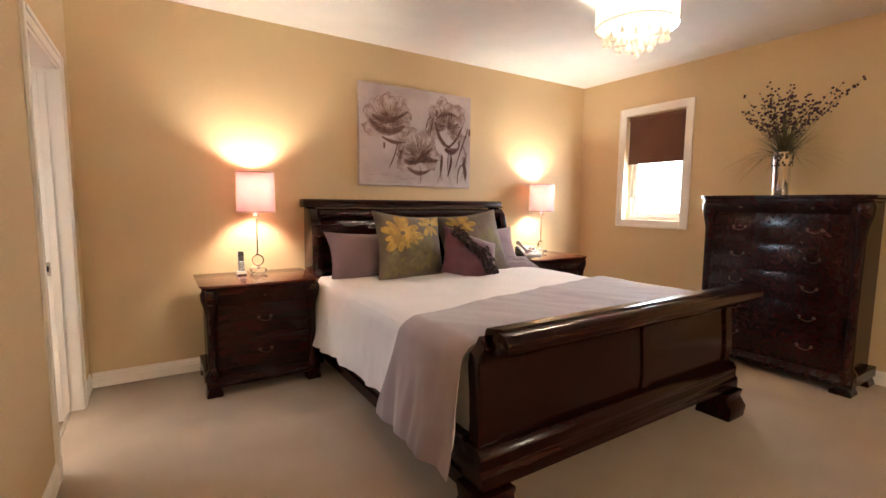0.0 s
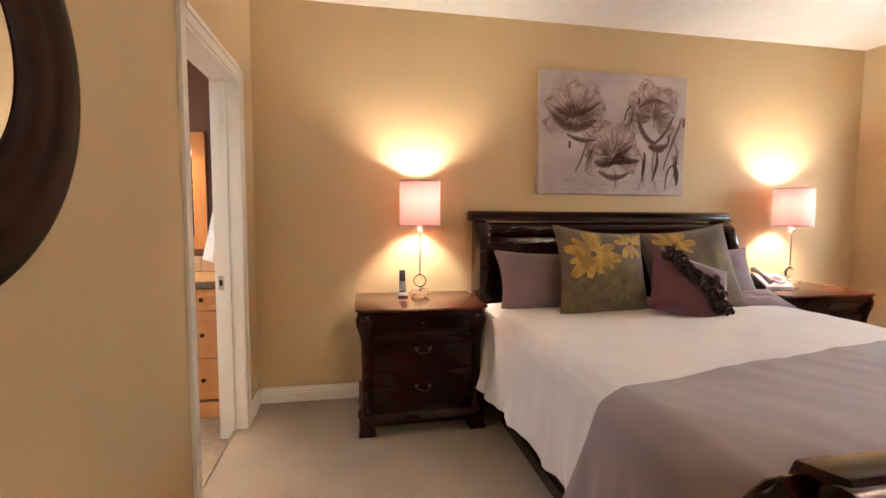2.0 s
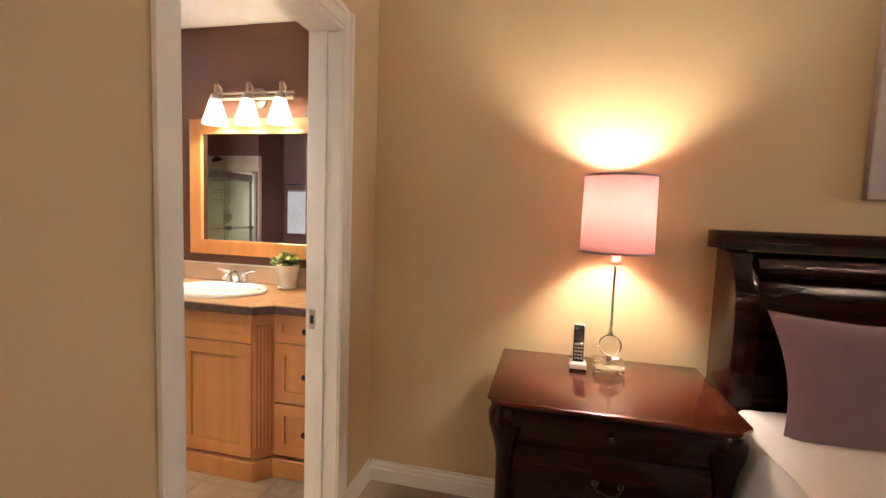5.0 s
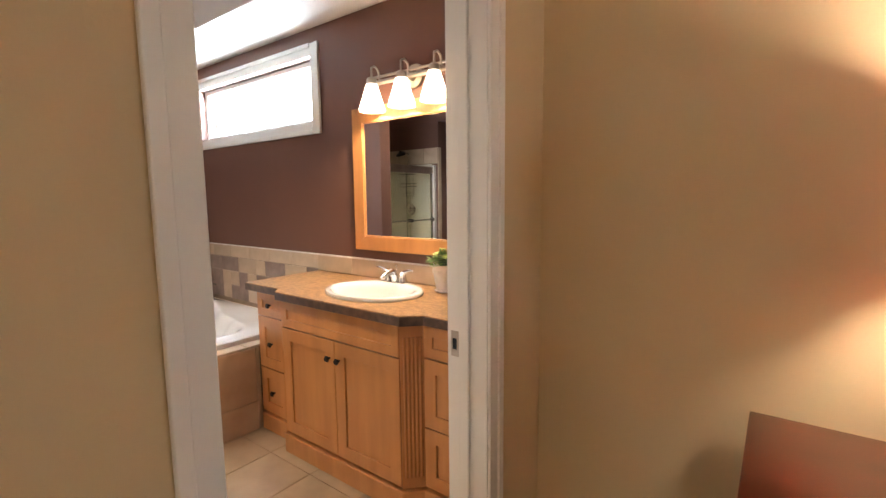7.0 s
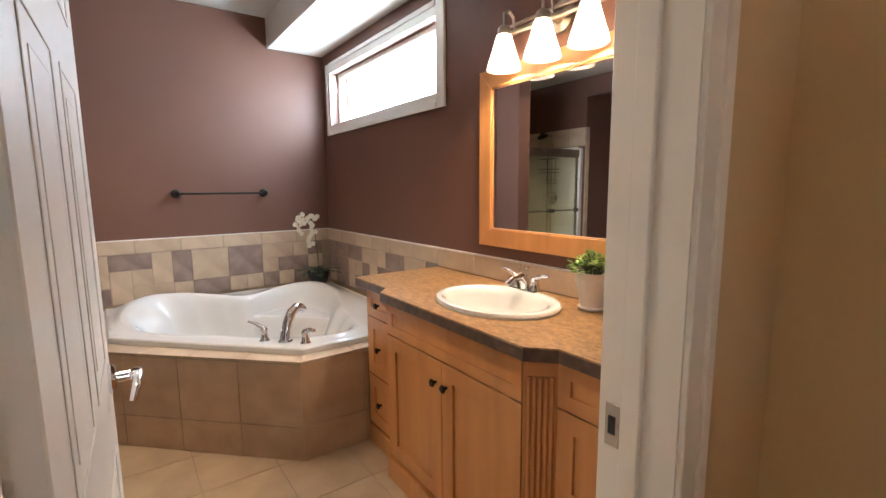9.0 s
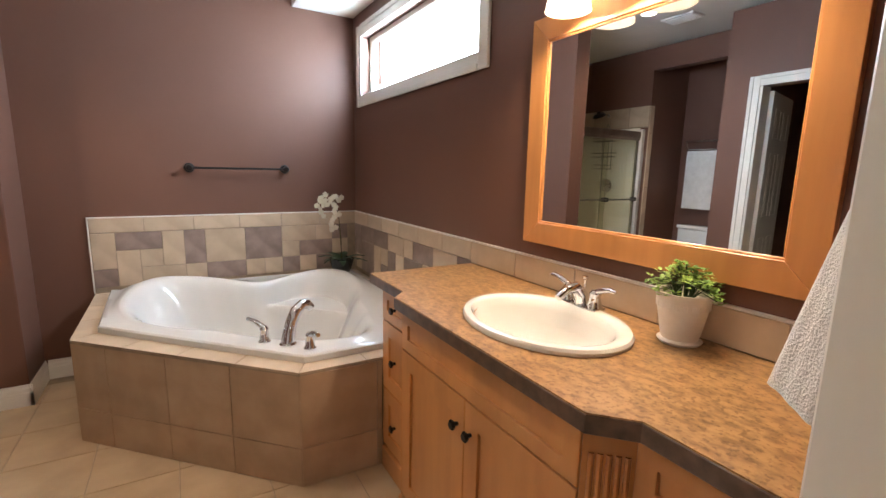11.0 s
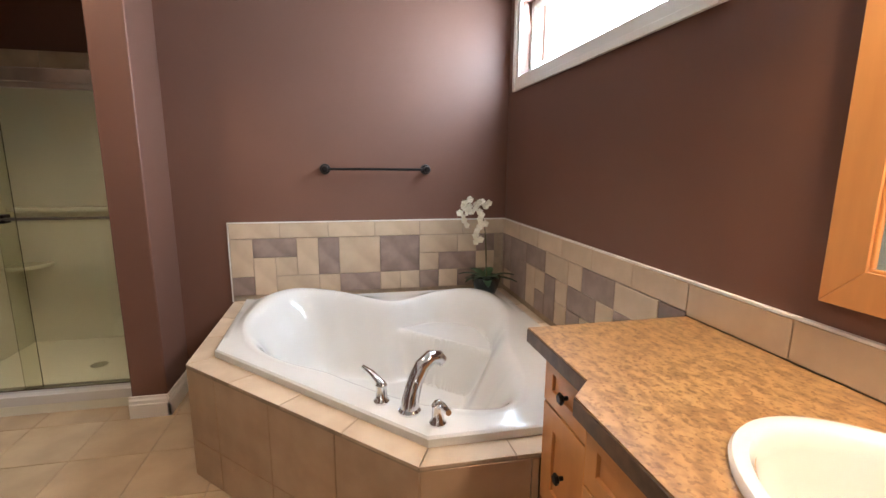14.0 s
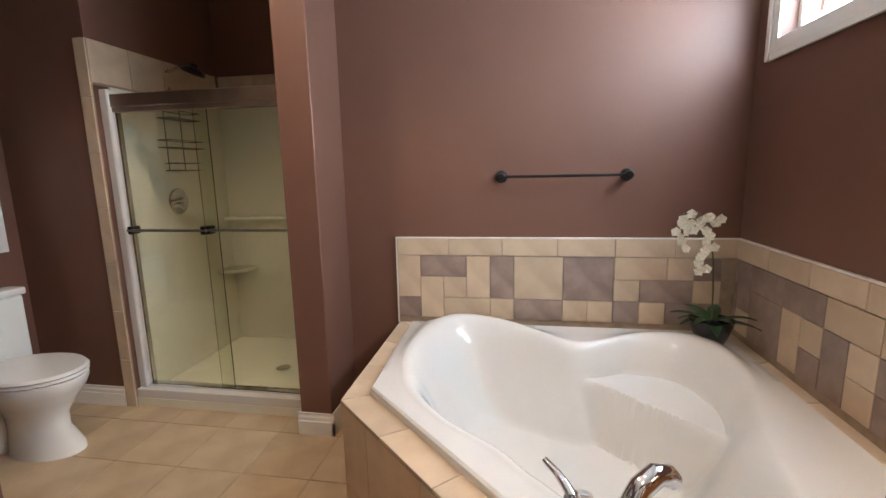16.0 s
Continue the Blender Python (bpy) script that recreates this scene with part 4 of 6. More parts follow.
def painting():
    x0, x1, z0, z1, y = 2.922, 4.082, 1.455, 2.325, HB
    e = thing("painting", ((x0 + x1) / 2, y, z0), "canvas painting of sepia poppies on a pale mauve ground", "painting")
    part("canvas", box(x0, x1, y - 0.038, y - 0.001, z0, z1, 0.004), "canvas", e)
    fy = y - 0.038
    W, H = x1 - x0, z1 - z0
    rnd = random.Random(11)

    def P(u, v, k=0.0):
        return (x0 + u * W, fy - 0.0012 - k, z0 + v * H)

    def stroke(bm, pts, w):
        vs = []
        for i, (u, v) in enumerate(pts):
            a, c = pts[max(i - 1, 0)], pts[min(i + 1, len(pts) - 1)]
            dx, dz = (c[0] - a[0]) * W, (c[1] - a[1]) * H
            L = math.hypot(dx, dz) or 1
            ww = w * math.sin(math.pi * (0.12 + 0.80 * i / (len(pts) - 1)))
            px, pz = -dz / L * ww, dx / L * ww
            c0 = P(u, v, 0.0012)
            vs.append((bm.verts.new((c0[0] + px, c0[1], c0[2] + pz)), bm.verts.new((c0[0] - px, c0[1], c0[2] - pz))))
        for a, c in zip(vs, vs[1:]):
            bm.faces.new((a[0], a[1], c[1], c[0]))

    petals, ink = bmesh.new(), bmesh.new()
    blooms = ((0.24, 0.62, 0.27, 80, 230), (0.76, 0.66, 0.26, 85, 240), (0.50, 0.33, 0.25, 90, 240))
    for n_, (cu, cv, r, lean, spread) in enumerate(blooms):
        for k in range(13):
            a = radians(lean + (k / 12 - 0.5) * spread)
            L = r * rnd.uniform(0.75, 1.08)
            ring = []
            for i in range(15):
                t = i / 14
                s, side = (t * 2, 1) if t < 0.5 else ((1 - t) * 2, -1)
                wd = 0.30 * L * math.sin(math.pi * min(1, s * 0.86)) ** 0.8
                wob = 1 + 0.10 * rnd.uniform(-1, 1)
                du = (math.cos(a) * s * L - side * math.sin(a) * wd) * wob
                dv = (math.sin(a) * s * L + side * math.cos(a) * wd) * wob
                ring.append(petals.verts.new(P(cu + du * 0.80, cv + dv * 1.12, 0.00005 * k)))
            petals.faces.new(ring)
            for j in range(6):
                off = (j - 2.5) * 0.11
                pts = []
                s0, s1 = rnd.uniform(0.0, 0.25), rnd.uniform(0.55, 1.0)
                for i in range(7):
                    s = s0 + (s1 - s0) * i / 6
                    aa = a + off * math.sin(math.pi * min(1, s))
                    pts.append((cu + math.cos(aa) * s * L * 0.80, cv + math.sin(aa) * s * L * 1.12))
                stroke(ink, pts, rnd.uniform(0.0008, 0.0030))
            pts = []
            for i in range(7):
                aa = a - 0.28 + 0.56 * i / 6
                rr = L * (0.93 + 0.07 * math.cos((i - 3)) + rnd.uniform(-0.03, 0.03))
                pts.append((cu + math.cos(aa) * rr * 0.80, cv + math.sin(aa) * rr * 1.12))
            stroke(ink, pts, rnd.uniform(0.0012, 0.003))
        for k in range(34):
            a = rnd.uniform(0, 6.28)
            s = rnd.uniform(0.0, 0.30) * r
            stroke(ink, [(cu + math.cos(a) * s, cv - 0.02 + math.sin(a) * s * 0.8), (cu + math.cos(a) * s * 1.5 + 0.006, cv - 0.02 + math.sin(a) * s * 1.1), (cu + math.cos(a) * s * 1.8, cv - 0.01 + math.sin(a) * s * 1.5)], 0.004)
    for cu, c0, c1, bend in ((0.30, 0.42, 0.18, 0.04), (0.50, 0.22, 0.02, 0.02), (0.66, 0.40, 0.03, 0.05), (0.80, 0.48, 0.05, -0.03), (0.90, 0.52, 0.10, 0.05), (0.72, 0.34, 0.06, -0.02), (0.96, 0.40, 0.05, -0.03)):
        stroke(ink, [(cu + bend * math.sin(i / 8 * 3.1), c0 + (c1 - c0) * i / 8) for i in range(9)], 0.004)
        stroke(ink, [(cu + 0.012 + bend * math.sin(i / 8 * 3.1), c0 + (c1 - c0) * i / 8) for i in range(9)], 0.0015)
    for cu, cv, s in ((0.93, 0.28, 0.10), (0.88, 0.48, 0.06), (0.34, 0.34, 0.05), (0.66, 0.78, 0.06), (0.20, 0.40, 0.05), (0.985, 0.62, 0.07)):
        ring = [P(cu + 0.22 * s * math.cos(a) * (1 + 0.25 * math.sin(a)), cv + s * 0.75 * math.sin(a), 0.0008) for a in [2 * math.pi * k / 14 for k in range(14)]]
        petals.faces.new([petals.verts.new(p if p[0] < x1 - 0.004 else (x1 - 0.004, p[1], p[2])) for p in ring])
        for j in range(5):
            stroke(ink, [(cu + (j - 2) * 0.05 * s + 0.01 * s * i, cv - s * 0.6 + s * 1.2 * i / 4) for i in range(5)], 0.0025)
    wash = bmesh.new()
    folds = (((0.10, 0.69), (0.19, 0.62), (0.27, 0.63), (0.40, 0.76), 0.020), ((0.08, 0.65), (0.15, 0.53), (0.27, 0.50), (0.37, 0.61), 0.030), ((0.18, 0.49), (0.24, 0.44), (0.30, 0.43), (0.38, 0.45), 0.012),
             ((0.37, 0.27), (0.44, 0.21), (0.50, 0.28), (0.62, 0.41), 0.024), ((0.47, 0.25), (0.54, 0.30), (0.60, 0.27), (0.68, 0.29), 0.022), ((0.40, 0.19), (0.47, 0.13), (0.54, 0.12), (0.61, 0.19), 0.016),
             ((0.66, 0.72), (0.71, 0.80), (0.78, 0.81), (0.86, 0.77), 0.014), ((0.65, 0.68), (0.68, 0.52), (0.74, 0.42), (0.80, 0.45), 0.016), ((0.76, 0.42), (0.84, 0.48), (0.88, 0.58), (0.91, 0.67), 0.012),
             ((0.74, 0.42), (0.79, 0.38), (0.83, 0.38), (0.88, 0.44), 0.026), ((0.31, 0.43), (0.30, 0.33), (0.27, 0.26), (0.24, 0.18), 0.006), ((0.37, 0.42), (0.35, 0.35), (0.33, 0.30), (0.31, 0.24), 0.006),
             ((0.935, 0.26), (0.95, 0.20), (0.955, 0.15), (0.95, 0.09), 0.016), ((0.87, 0.04), (0.865, 0.20), (0.90, 0.29), (0.945, 0.24), 0.006), ((0.71, 0.36), (0.72, 0.30), (0.715, 0.25), (0.70, 0.15), 0.011),
             ((0.80, 0.36), (0.815, 0.30), (0.80, 0.22), (0.77, 0.12), 0.011), ((0.63, 0.74), (0.62, 0.67), (0.605, 0.60), (0.60, 0.55), 0.009), ((0.56, 0.60), (0.575, 0.72), (0.60, 0.75), (0.625, 0.72), 0.005),
             ((0.97, 0.66), (0.955, 0.58), (0.90, 0.44), (0.85, 0.22), 0.007))
    for *ctrl, wd in folds:
        curve = []
        for i in range(13):
            t = i / 12
            a, b_, c_, d_ = (1 - t) ** 3, 3 * t * (1 - t) ** 2, 3 * t * t * (1 - t), t ** 3
            curve.append(tuple(a * ctrl[0][q] + b_ * ctrl[1][q] + c_ * ctrl[2][q] + d_ * ctrl[3][q] for q in (0, 1)))
        stroke(wash, curve, wd * 1.25)
        stroke(ink, [(u + 0.002, v - 0.003) for u, v in curve], wd * 0.62)
        for n_ in range(5):
            o = (n_ - 2) * wd * 0.55
            stroke(ink, [(u + o * 0.4, v + o + 0.006 * math.sin(i * 0.7 + n_)) for i, (u, v) in enumerate(curve)], 0.0016)
    for v in wash.verts:
        v.co.y += 0.0004
    part("painted_wash", wash, "petal_md", e, kind="stuff")
    for k in range(26):
        u, v = rnd.uniform(0.03, 0.9), rnd.uniform(0.03, 0.12)
        stroke(ink, [(u, v), (u + 0.03, v + 0.002), (u + rnd.uniform(0.04, 0.09), v)], 0.001)
    part("painted_petals", petals, "petal_lt", e, kind="stuff")
    part("line_work", ink, "ink", e, kind="stuff")


painting()


def dresser():
    x0, x1, y0, y1, h = 5.235, 5.715, 3.03, 4.12, 1.39
    e = thing("dresser", (5.48, (y0 + y1) / 2, CF), "tall dark mahogany chest of drawers with brass bail pulls", "chest of drawers")
    c = 0.05
    part("top", extrude([(x1, y0), (x0 + c, y0), (x0, y0 + c), (x0, y1 - c), (x0 + c, y1), (x1, y1)], "z", h - 0.022, h, 0.007, seg=2), "mahog", e, smooth=True)
    part("moulding", extrude([(x1, y0 + 0.015), (x0 + c, y0 + 0.015), (x0 + 0.015, y0 + c), (x0 + 0.015, y1 - c), (x0 + c, y1 - 0.015), (x1, y1 - 0.015)], "z", h - 0.045, h - 0.023, 0.005), "mahog", e)
    bx, by0, by1 = x0 + 0.07, y0 + 0.06, y1 - 0.06
    part("body", box(bx, x1, by0, by1, CF + 0.10, h - 0.045, 0.004), "mahog", e)
    ym = (y0 + y1) / 2
    for a, b_ in ((by0 + 0.03, ym - 0.004), (ym + 0.004, by1 - 0.03)):
        pr = [(bx, h - 0.047), (bx - 0.048, h - 0.047), (bx - 0.046, h - 0.07), (bx - 0.028, h - 0.10), (bx - 0.010, h - 0.13), (bx, h - 0.135)]
        d = part("drawer", extrude(pr, "y", a, b_), "mahog", e, smooth=True)
        part("knob", tube([(bx - 0.035, (a + b_) / 2, h - 0.09), (bx - 0.055, (a + b_) / 2, h - 0.09)], [0.005, 0.011], 10), "brass", d, "aged brass knob", smooth=True)
    z0 = CF + 0.16
    hh = (h - 0.15 - z0) / 5
    for k in range(5):
        za, zb = z0 + k * hh + 0.005, z0 + (k + 1) * hh - 0.005
        d = part("drawer", box(bx - 0.014, bx, by0 + 0.06, by1 - 0.06, za, zb, 0.004, seg=2), "mahog", e, smooth=True)
        for yy in (ym - 0.24, ym + 0.24):
            bail_pull(d, bx - 0.014, yy, (za + zb) / 2 + 0.012, 0.085, "x")
    for yy in (by0 + 0.008, by1 - 0.008):
        pr = [(0.058, CF + 0.10), (0.056, CF + 0.15), (0.034, CF + 0.18), (0.030, 0.6), (0.034, h - 0.26), (0.046, h - 0.2), (0.062, h - 0.13), (0.066, h - 0.08), (0.054, h - 0.046)]
        part("corbel", lathe(pr, (bx + 0.015, yy, 0), 18), "mahog", e, smooth=True)
    bp = [(x1, CF + 0.06), (bx - 0.055, CF + 0.06), (bx - 0.055, CF + 0.085), (bx - 0.038, CF + 0.11), (bx - 0.024, CF + 0.135), (x1, CF + 0.135)]
    part("base", extrude(bp, "y", by0 - 0.045, by1 + 0.045, 0.004), "mahog", e)
    for ya in (by0 - 0.05, by1 - 0.08):
        for xa in (bx - 0.06, x1 - 0.13):
            part("foot", extrude([(ya, CF), (ya + 0.13, CF), (ya + 0.12, CF + 0.04), (ya + 0.10, CF + 0.066), (ya + 0.03, CF + 0.066), (ya + 0.01, CF + 0.04)], "x", xa, xa + 0.13, 0.008), "mahog", e)


dresser()


def bouquet():
    x, y, z = 5.44, 3.62, 1.391
    e = thing("vase", (x, y, z), "tall silver mosaic vase with dried purple flowers", "vase")
    part("vase_body", lathe([(0, 0), (0.052, 0), (0.055, 0.01), (0.056, 0.20), (0.060, 0.215), (0.062, 0.30), (0.066, 0.32), (0.060, 0.32), (0.054, 0.30), (0.050, 0.06), (0, 0.05)], (x, y, z), 28), "chrome", e, "polished silver vase", smooth=True)
    b = bmesh.new()
    rnd = random.Random(3)
    for r in range(5):
        for k in range(22):
            a = 2 * math.pi * (k + 0.5 * (r % 2)) / 22
            if rnd.random() < 0.55:
                m_ = Matrix.Translation((x, y, z + 0.222 + r * 0.018)) @ Matrix.Rotation(a, 4, "Z")
                box(0.0605, 0.0645, -0.007, 0.007, -0.008, 0.008, 0.001, b, m=m_)
    part("mosaic", b, "dark", e, "dark mosaic chips", kind="stuff")
    stems, leaves, blooms = bmesh.new(), bmesh.new(), bmesh.new()
    for k in range(38):
        a = rnd.uniform(0, 6.28)
        reach = rnd.uniform(0.04, 0.27)
        H = rnd.uniform(0.20, 0.50)
        dx, dy = math.cos(a) * reach * 0.45, math.sin(a) * reach + 0.05
        if k < 5:
            dy, dx, H = -rnd.uniform(0.26, 0.46), rnd.uniform(-0.05, 0.02), rnd.uniform(0.30, 0.48)
        pts = [(x + dx * s ** 1.5, y + dy * s ** 1.4, z + 0.22 + (H + 0.1) * s) for s in (0, 0.25, 0.5, 0.75, 1)]
        tube(pts, [0.002, 0.0018, 0.0016, 0.0014, 0.001], 4, stems)
        for q in range(11):
            s = rnd.uniform(0.66, 1.04)
            c = Vector((x + dx * s ** 1.5, y + dy * s ** 1.4, z + 0.22 + (H + 0.1) * s)) + Vector((rnd.uniform(-1, 1), rnd.uniform(-1, 1), rnd.uniform(-1, 1))) * 0.018
            m_ = Matrix.Translation(c) @ Euler((rnd.uniform(0, 3), rnd.uniform(0, 3), 0)).to_matrix().to_4x4()
            r_ = rnd.uniform(0.006, 0.011)
            lathe([(0, -r_), (r_, -r_ * 0.3), (r_ * 0.8, r_ * 0.6), (0, r_)], n=5, m=m_, bm=blooms)
    for k in range(260):
        a = rnd.uniform(0, 6.28)
        L = rnd.uniform(0.10, 0.27) if k > 26 else rnd.uniform(0.30, 0.46)
        base = Vector((x, y, z + rnd.uniform(0.26, 0.42 if k > 26 else 0.32))) + Vector((math.cos(a) * 0.03, math.sin(a) * 0.03, 0))
        up = rnd.uniform(0.2, 1.2) if k > 26 else rnd.uniform(0.1, 0.5)
        wv = rnd.uniform(0.004, 0.008)
        last = None
        side = Vector((-math.sin(a), math.cos(a), 0)) * wv
        for i in range(6):
            s = i / 5
            p = base + Vector((math.cos(a) * 0.6, math.sin(a), 0)) * L * s + Vector((0, 0, up * L * s - (0.5 if k < 27 else 0.25) * L * s * s * 1.2))
            w_ = side * (1 - s) + side * 0.05
            pair = (leaves.verts.new(p + w_), leaves.verts.new(p - w_))
            if last:
                leaves.faces.new((last[0], last[1], pair[1], pair[0]))
            last = pair
    part("stem_cluster", stems, "stem", e, kind="stuff")
    part("leaves", leaves, "stem", e, kind="stuff")
    part("bloom_cluster", blooms, "bloom", e, kind="stuff")


bouquet()


def chandelier():
    x, y = 3.92, 3.85
    e = thing("ceiling_light", (x, y, CEIL), "white drum ceiling light with hanging glass drops", "ceiling light")
    part("canopy", lathe([(0, CEIL), (0.07, CEIL), (0.065, CEIL - 0.02), (0.012, CEIL - 0.03), (0.012, CEIL - 0.10)][::-1], (x, y, 0), 24), "chrome", e, smooth=True)
    part("shade", lathe([(0.232, 2.365), (0.232, 2.585)], (x, y, 0), 56), "chshade", e, "white translucent drum shade", smooth=True)
    for zz in (2.365, 2.585):
        part("shade_ring", lathe([(0.230, zz - 0.004), (0.234, zz - 0.004), (0.234, zz + 0.004), (0.230, zz + 0.004)], (x, y, 0), 56), "chrome", e, smooth=True)
    part("inner_shade", lathe([(0.17, 2.355), (0.17, 2.56)], (x, y, 0), 40), "chshade", e, smooth=True)
    part("diffuser", lathe([(0, 2.372), (0.226, 2.372)], (x, y, 0), 40), "chshade", e, "glowing diffuser")
    for ring, (r, n_, zt) in enumerate(((0.175, 15, 2.36), (0.10, 9, 2.355), (0.04, 4, 2.35))):
        for k in range(n_):
            a = 2 * math.pi * k / n_ + ring
            drop = 0.065 + 0.03 * ring + 0.02 * (k % 2)
            px, py = x + r * math.cos(a), y + r * math.sin(a)
            b = lathe([(0, -drop - 0.012), (0.012, -drop - 0.008), (0.020, -drop + 0.004), (0.012, -drop + 0.028), (0.006, -drop + 0.045), (0.009, -drop + 0.052), (0.003, -drop + 0.06), (0.0015, 0)], (px, py, zt), 10)
            part("glass_drop", b, "frost", e, smooth=True)


chandelier()


def round_mirror():
    y, z = 3.475, 1.58
    e = thing("wall_mirror", (D, y, z), "round wall mirror in a wide dark ridged wooden frame", "mirror")
    rot = Matrix.Translation((D, y, z)) @ Matrix.Rotation(math.pi / 2, 4, "Y")
    prof = [(0.237, 0.001), (0.235, 0.010), (0.246, 0.015), (0.258, 0.013), (0.272, 0.018), (0.300, 0.025), (0.312, 0.023), (0.322, 0.028), (0.355, 0.032), (0.385, 0.028), (0.398, 0.020), (0.400, 0.008), (0.396, 0.001)]
    part("frame", lathe(prof, n=96, m=rot @ Matrix.Diagonal((1.12, 1.12, 1, 1))), "mirrorwood", e, smooth=True)
    part("mirror_glass", lathe([(0, 0.007), (0.238, 0.007)], n=72, m=rot @ Matrix.Diagonal((1.12, 1.12, 1, 1))), "mirror", e)


round_mirror()


# ---- bathroom things ----
def polar_ring(poly, c, th):
    """How far it is from c to the outline poly in the direction th."""
    d = Vector((math.cos(th), math.sin(th)))
    best = 9
    for (ax, ay), (bx, by) in zip(poly, poly[1:] + poly[:1]):
        ex, ey = bx - ax, by - ay
        den = d.x * ey - d.y * ex
        if abs(den) < 1e-9:
            continue
        t = ((ax - c[0]) * ey - (ay - c[1]) * ex) / den
        s = ((ax - c[0]) * d.y - (ay - c[1]) * d.x) / den
        if t > 0 and -1e-6 <= s <= 1 + 1e-6:
            best = min(best, t)
    return best


def angles(poly, c, n):
    a = [2 * math.pi * k / n for k in range(n)] + [math.atan2(y - c[1], x - c[0]) % (2 * math.pi) for x, y in poly]
    return sorted(set(round(v, 5) for v in a))


def ring_plate(outer, c, inner, z0, z1, n=72):
    """A flat plate between an outline and an inner outline given as a function of the angle."""
    b = bmesh.new()
    th = angles(outer, c, n)
    rings = []
    for r, z in ((0, z1), (1, z1), (1, z0), (0, z0)):
        ring = []
        for t in th:
            q = polar_ring(outer, c, t) if r else inner(t)
            ring.append(b.verts.new((c[0] + q * math.cos(t), c[1] + q * math.sin(t), z)))
        rings.append(ring)
    for i in range(4):
        a, d = rings[i], rings[(i + 1) % 4]
        for k in range(len(th)):
            q = (k + 1) % len(th)
            b.faces.new((a[k], a[q], d[q], d[k]))
    bmesh.ops.recalc_face_normals(b, faces=b.faces)
    return b


DECK = [(BX, 4.525), (-1.57, 4.535), (-0.735, 5.385), (-0.725, BV), (BX, BV)]
RIM = [(-2.385, 4.61), (-1.625, 4.635), (-0.815, 5.425), (-0.81, 6.15), (-2.385, 6.15)]
TC = (-1.62, 5.42)


def bathtub():
    e = thing("bathtub", (TC[0], TC[1], 0.0), "glossy white acrylic corner bathtub with moulded seat and shoulders", "bathtub")
    n = 260
    th = angles(RIM, TC, n)
    rim = [polar_ring(RIM, TC, t) for t in th]

    knots = [(-141, 0.90), (-122, 0.83), (-100, 0.70), (-72, 0.54), (-45, 0.455), (-22, 0.50), (-8, 0.575), (6, 0.68), (24, 0.79), (45, 0.63), (68, 0.53), (90, 0.56),
             (113, 0.67), (135, 0.76), (151, 0.69), (166, 0.555), (180, 0.515), (194, 0.60), (207, 0.76), (219, 0.90)]

    def basin(t):
        a = math.degrees(t)
        a = (a + 141) % 360 - 141
        for (a0, r0), (a1, r1) in zip(knots, knots[1:]):
            if a0 <= a <= a1:
                f = (a - a0) / (a1 - a0)
                k = [q[0] for q in knots].index(a0)
                rp = knots[k - 1][1] if k else knots[-2][1]
                rn = knots[k + 2][1] if k + 2 < len(knots) else knots[1][1]
                m0, m1 = (r1 - rp) / 2, (rn - r0) / 2
                return (2 * f ** 3 - 3 * f * f + 1) * r0 + (f ** 3 - 2 * f * f + f) * m0 + (3 * f * f - 2 * f ** 3) * r1 + (f ** 3 - f * f) * m1
        return 0.6

    def hump(t):
        h = 0.0
        for a, wd, amp in ((-143, 0.50, 0.062), (135, 0.46, 0.050), (28, 0.30, 0.012)):
            dt = (t - math.radians(a) + math.pi) % (2 * math.pi) - math.pi
            h += amp * math.exp(-(dt / wd) ** 2)
        return h

    def ease(x):
        x = min(1, max(0, x))
        return x * x * (3 - 2 * x)

    b = bmesh.new()
    prof = [("o", 0.0, 0.512), ("o", 0.0, 0.538), ("o", -0.008, 0.545), ("m", 0.35, 0.546), ("m", 0.62, 0.546), ("m", 0.80, 0.547), ("m", 0.92, 0.548)]
    prof += [("i", 1.0 - 0.985 * (k / 64) ** 1.25, 0) for k in range(65)]
    rings = []
    for kind, f, z_base in prof:
        ring = []
        for t, r in zip(th, rim):
            z = z_base
            bi = basin(t)
            q = r + f if kind == "o" else (r + (bi - r) * f if kind == "m" else bi * f)
            w = hump(t)
            px, py = q * math.cos(t), q * math.sin(t)
            if kind == "i":
                top = 0.550 + w
                z = 0.168 + (top - 0.168) * ease((f - 0.56) / 0.425) if f < 0.985 else top
                sd = -0.7071 * px + 0.7071 * py - 0.333
                lift = ease((sd + 0.035) / 0.05)
                z = max(z, z + (0.425 - z) * lift)
            elif kind == "m":
                z += w * ease((f - 0.2) / 0.8)
            ring.append(b.verts.new((TC[0] + px, TC[1] + py, z)))
        rings.append(ring)
    for a, c in zip(rings, rings[1:]):
        for k in range(len(th)):
            q = (k + 1) % len(th)
            b.faces.new((a[k], a[q], c[q], c[k]))
    b.faces.new(rings[-1])
    bmesh.ops.recalc_face_normals(b, faces=b.faces)
    part("tub_shell", b, "acrylic", e, smooth=True)
    part("drain", lathe([(0, 0.169), (0.032, 0.169), (0.034, 0.172), (0.02, 0.174), (0, 0.174)], (TC[0], TC[1], 0), 20), "chrome", e, smooth=True)
    ox, oy = TC[0] + basin(math.radians(-45)) * 0.86 * math.cos(math.radians(-45)), TC[1] + basin(math.radians(-45)) * 0.86 * math.sin(math.radians(-45))
    rot = Matrix.Translation((ox, oy, 0.40)) @ Matrix.Rotation(radians(45), 4, "Z") @ Matrix.Rotation(radians(-70), 4, "X")
    part("overflow_plate", lathe([(0, 0.012), (0.025, 0.012), (0.034, 0.004), (0.036, -0.004)], n=20, m=rot), "chrome", e, smooth=True)


bathtub()


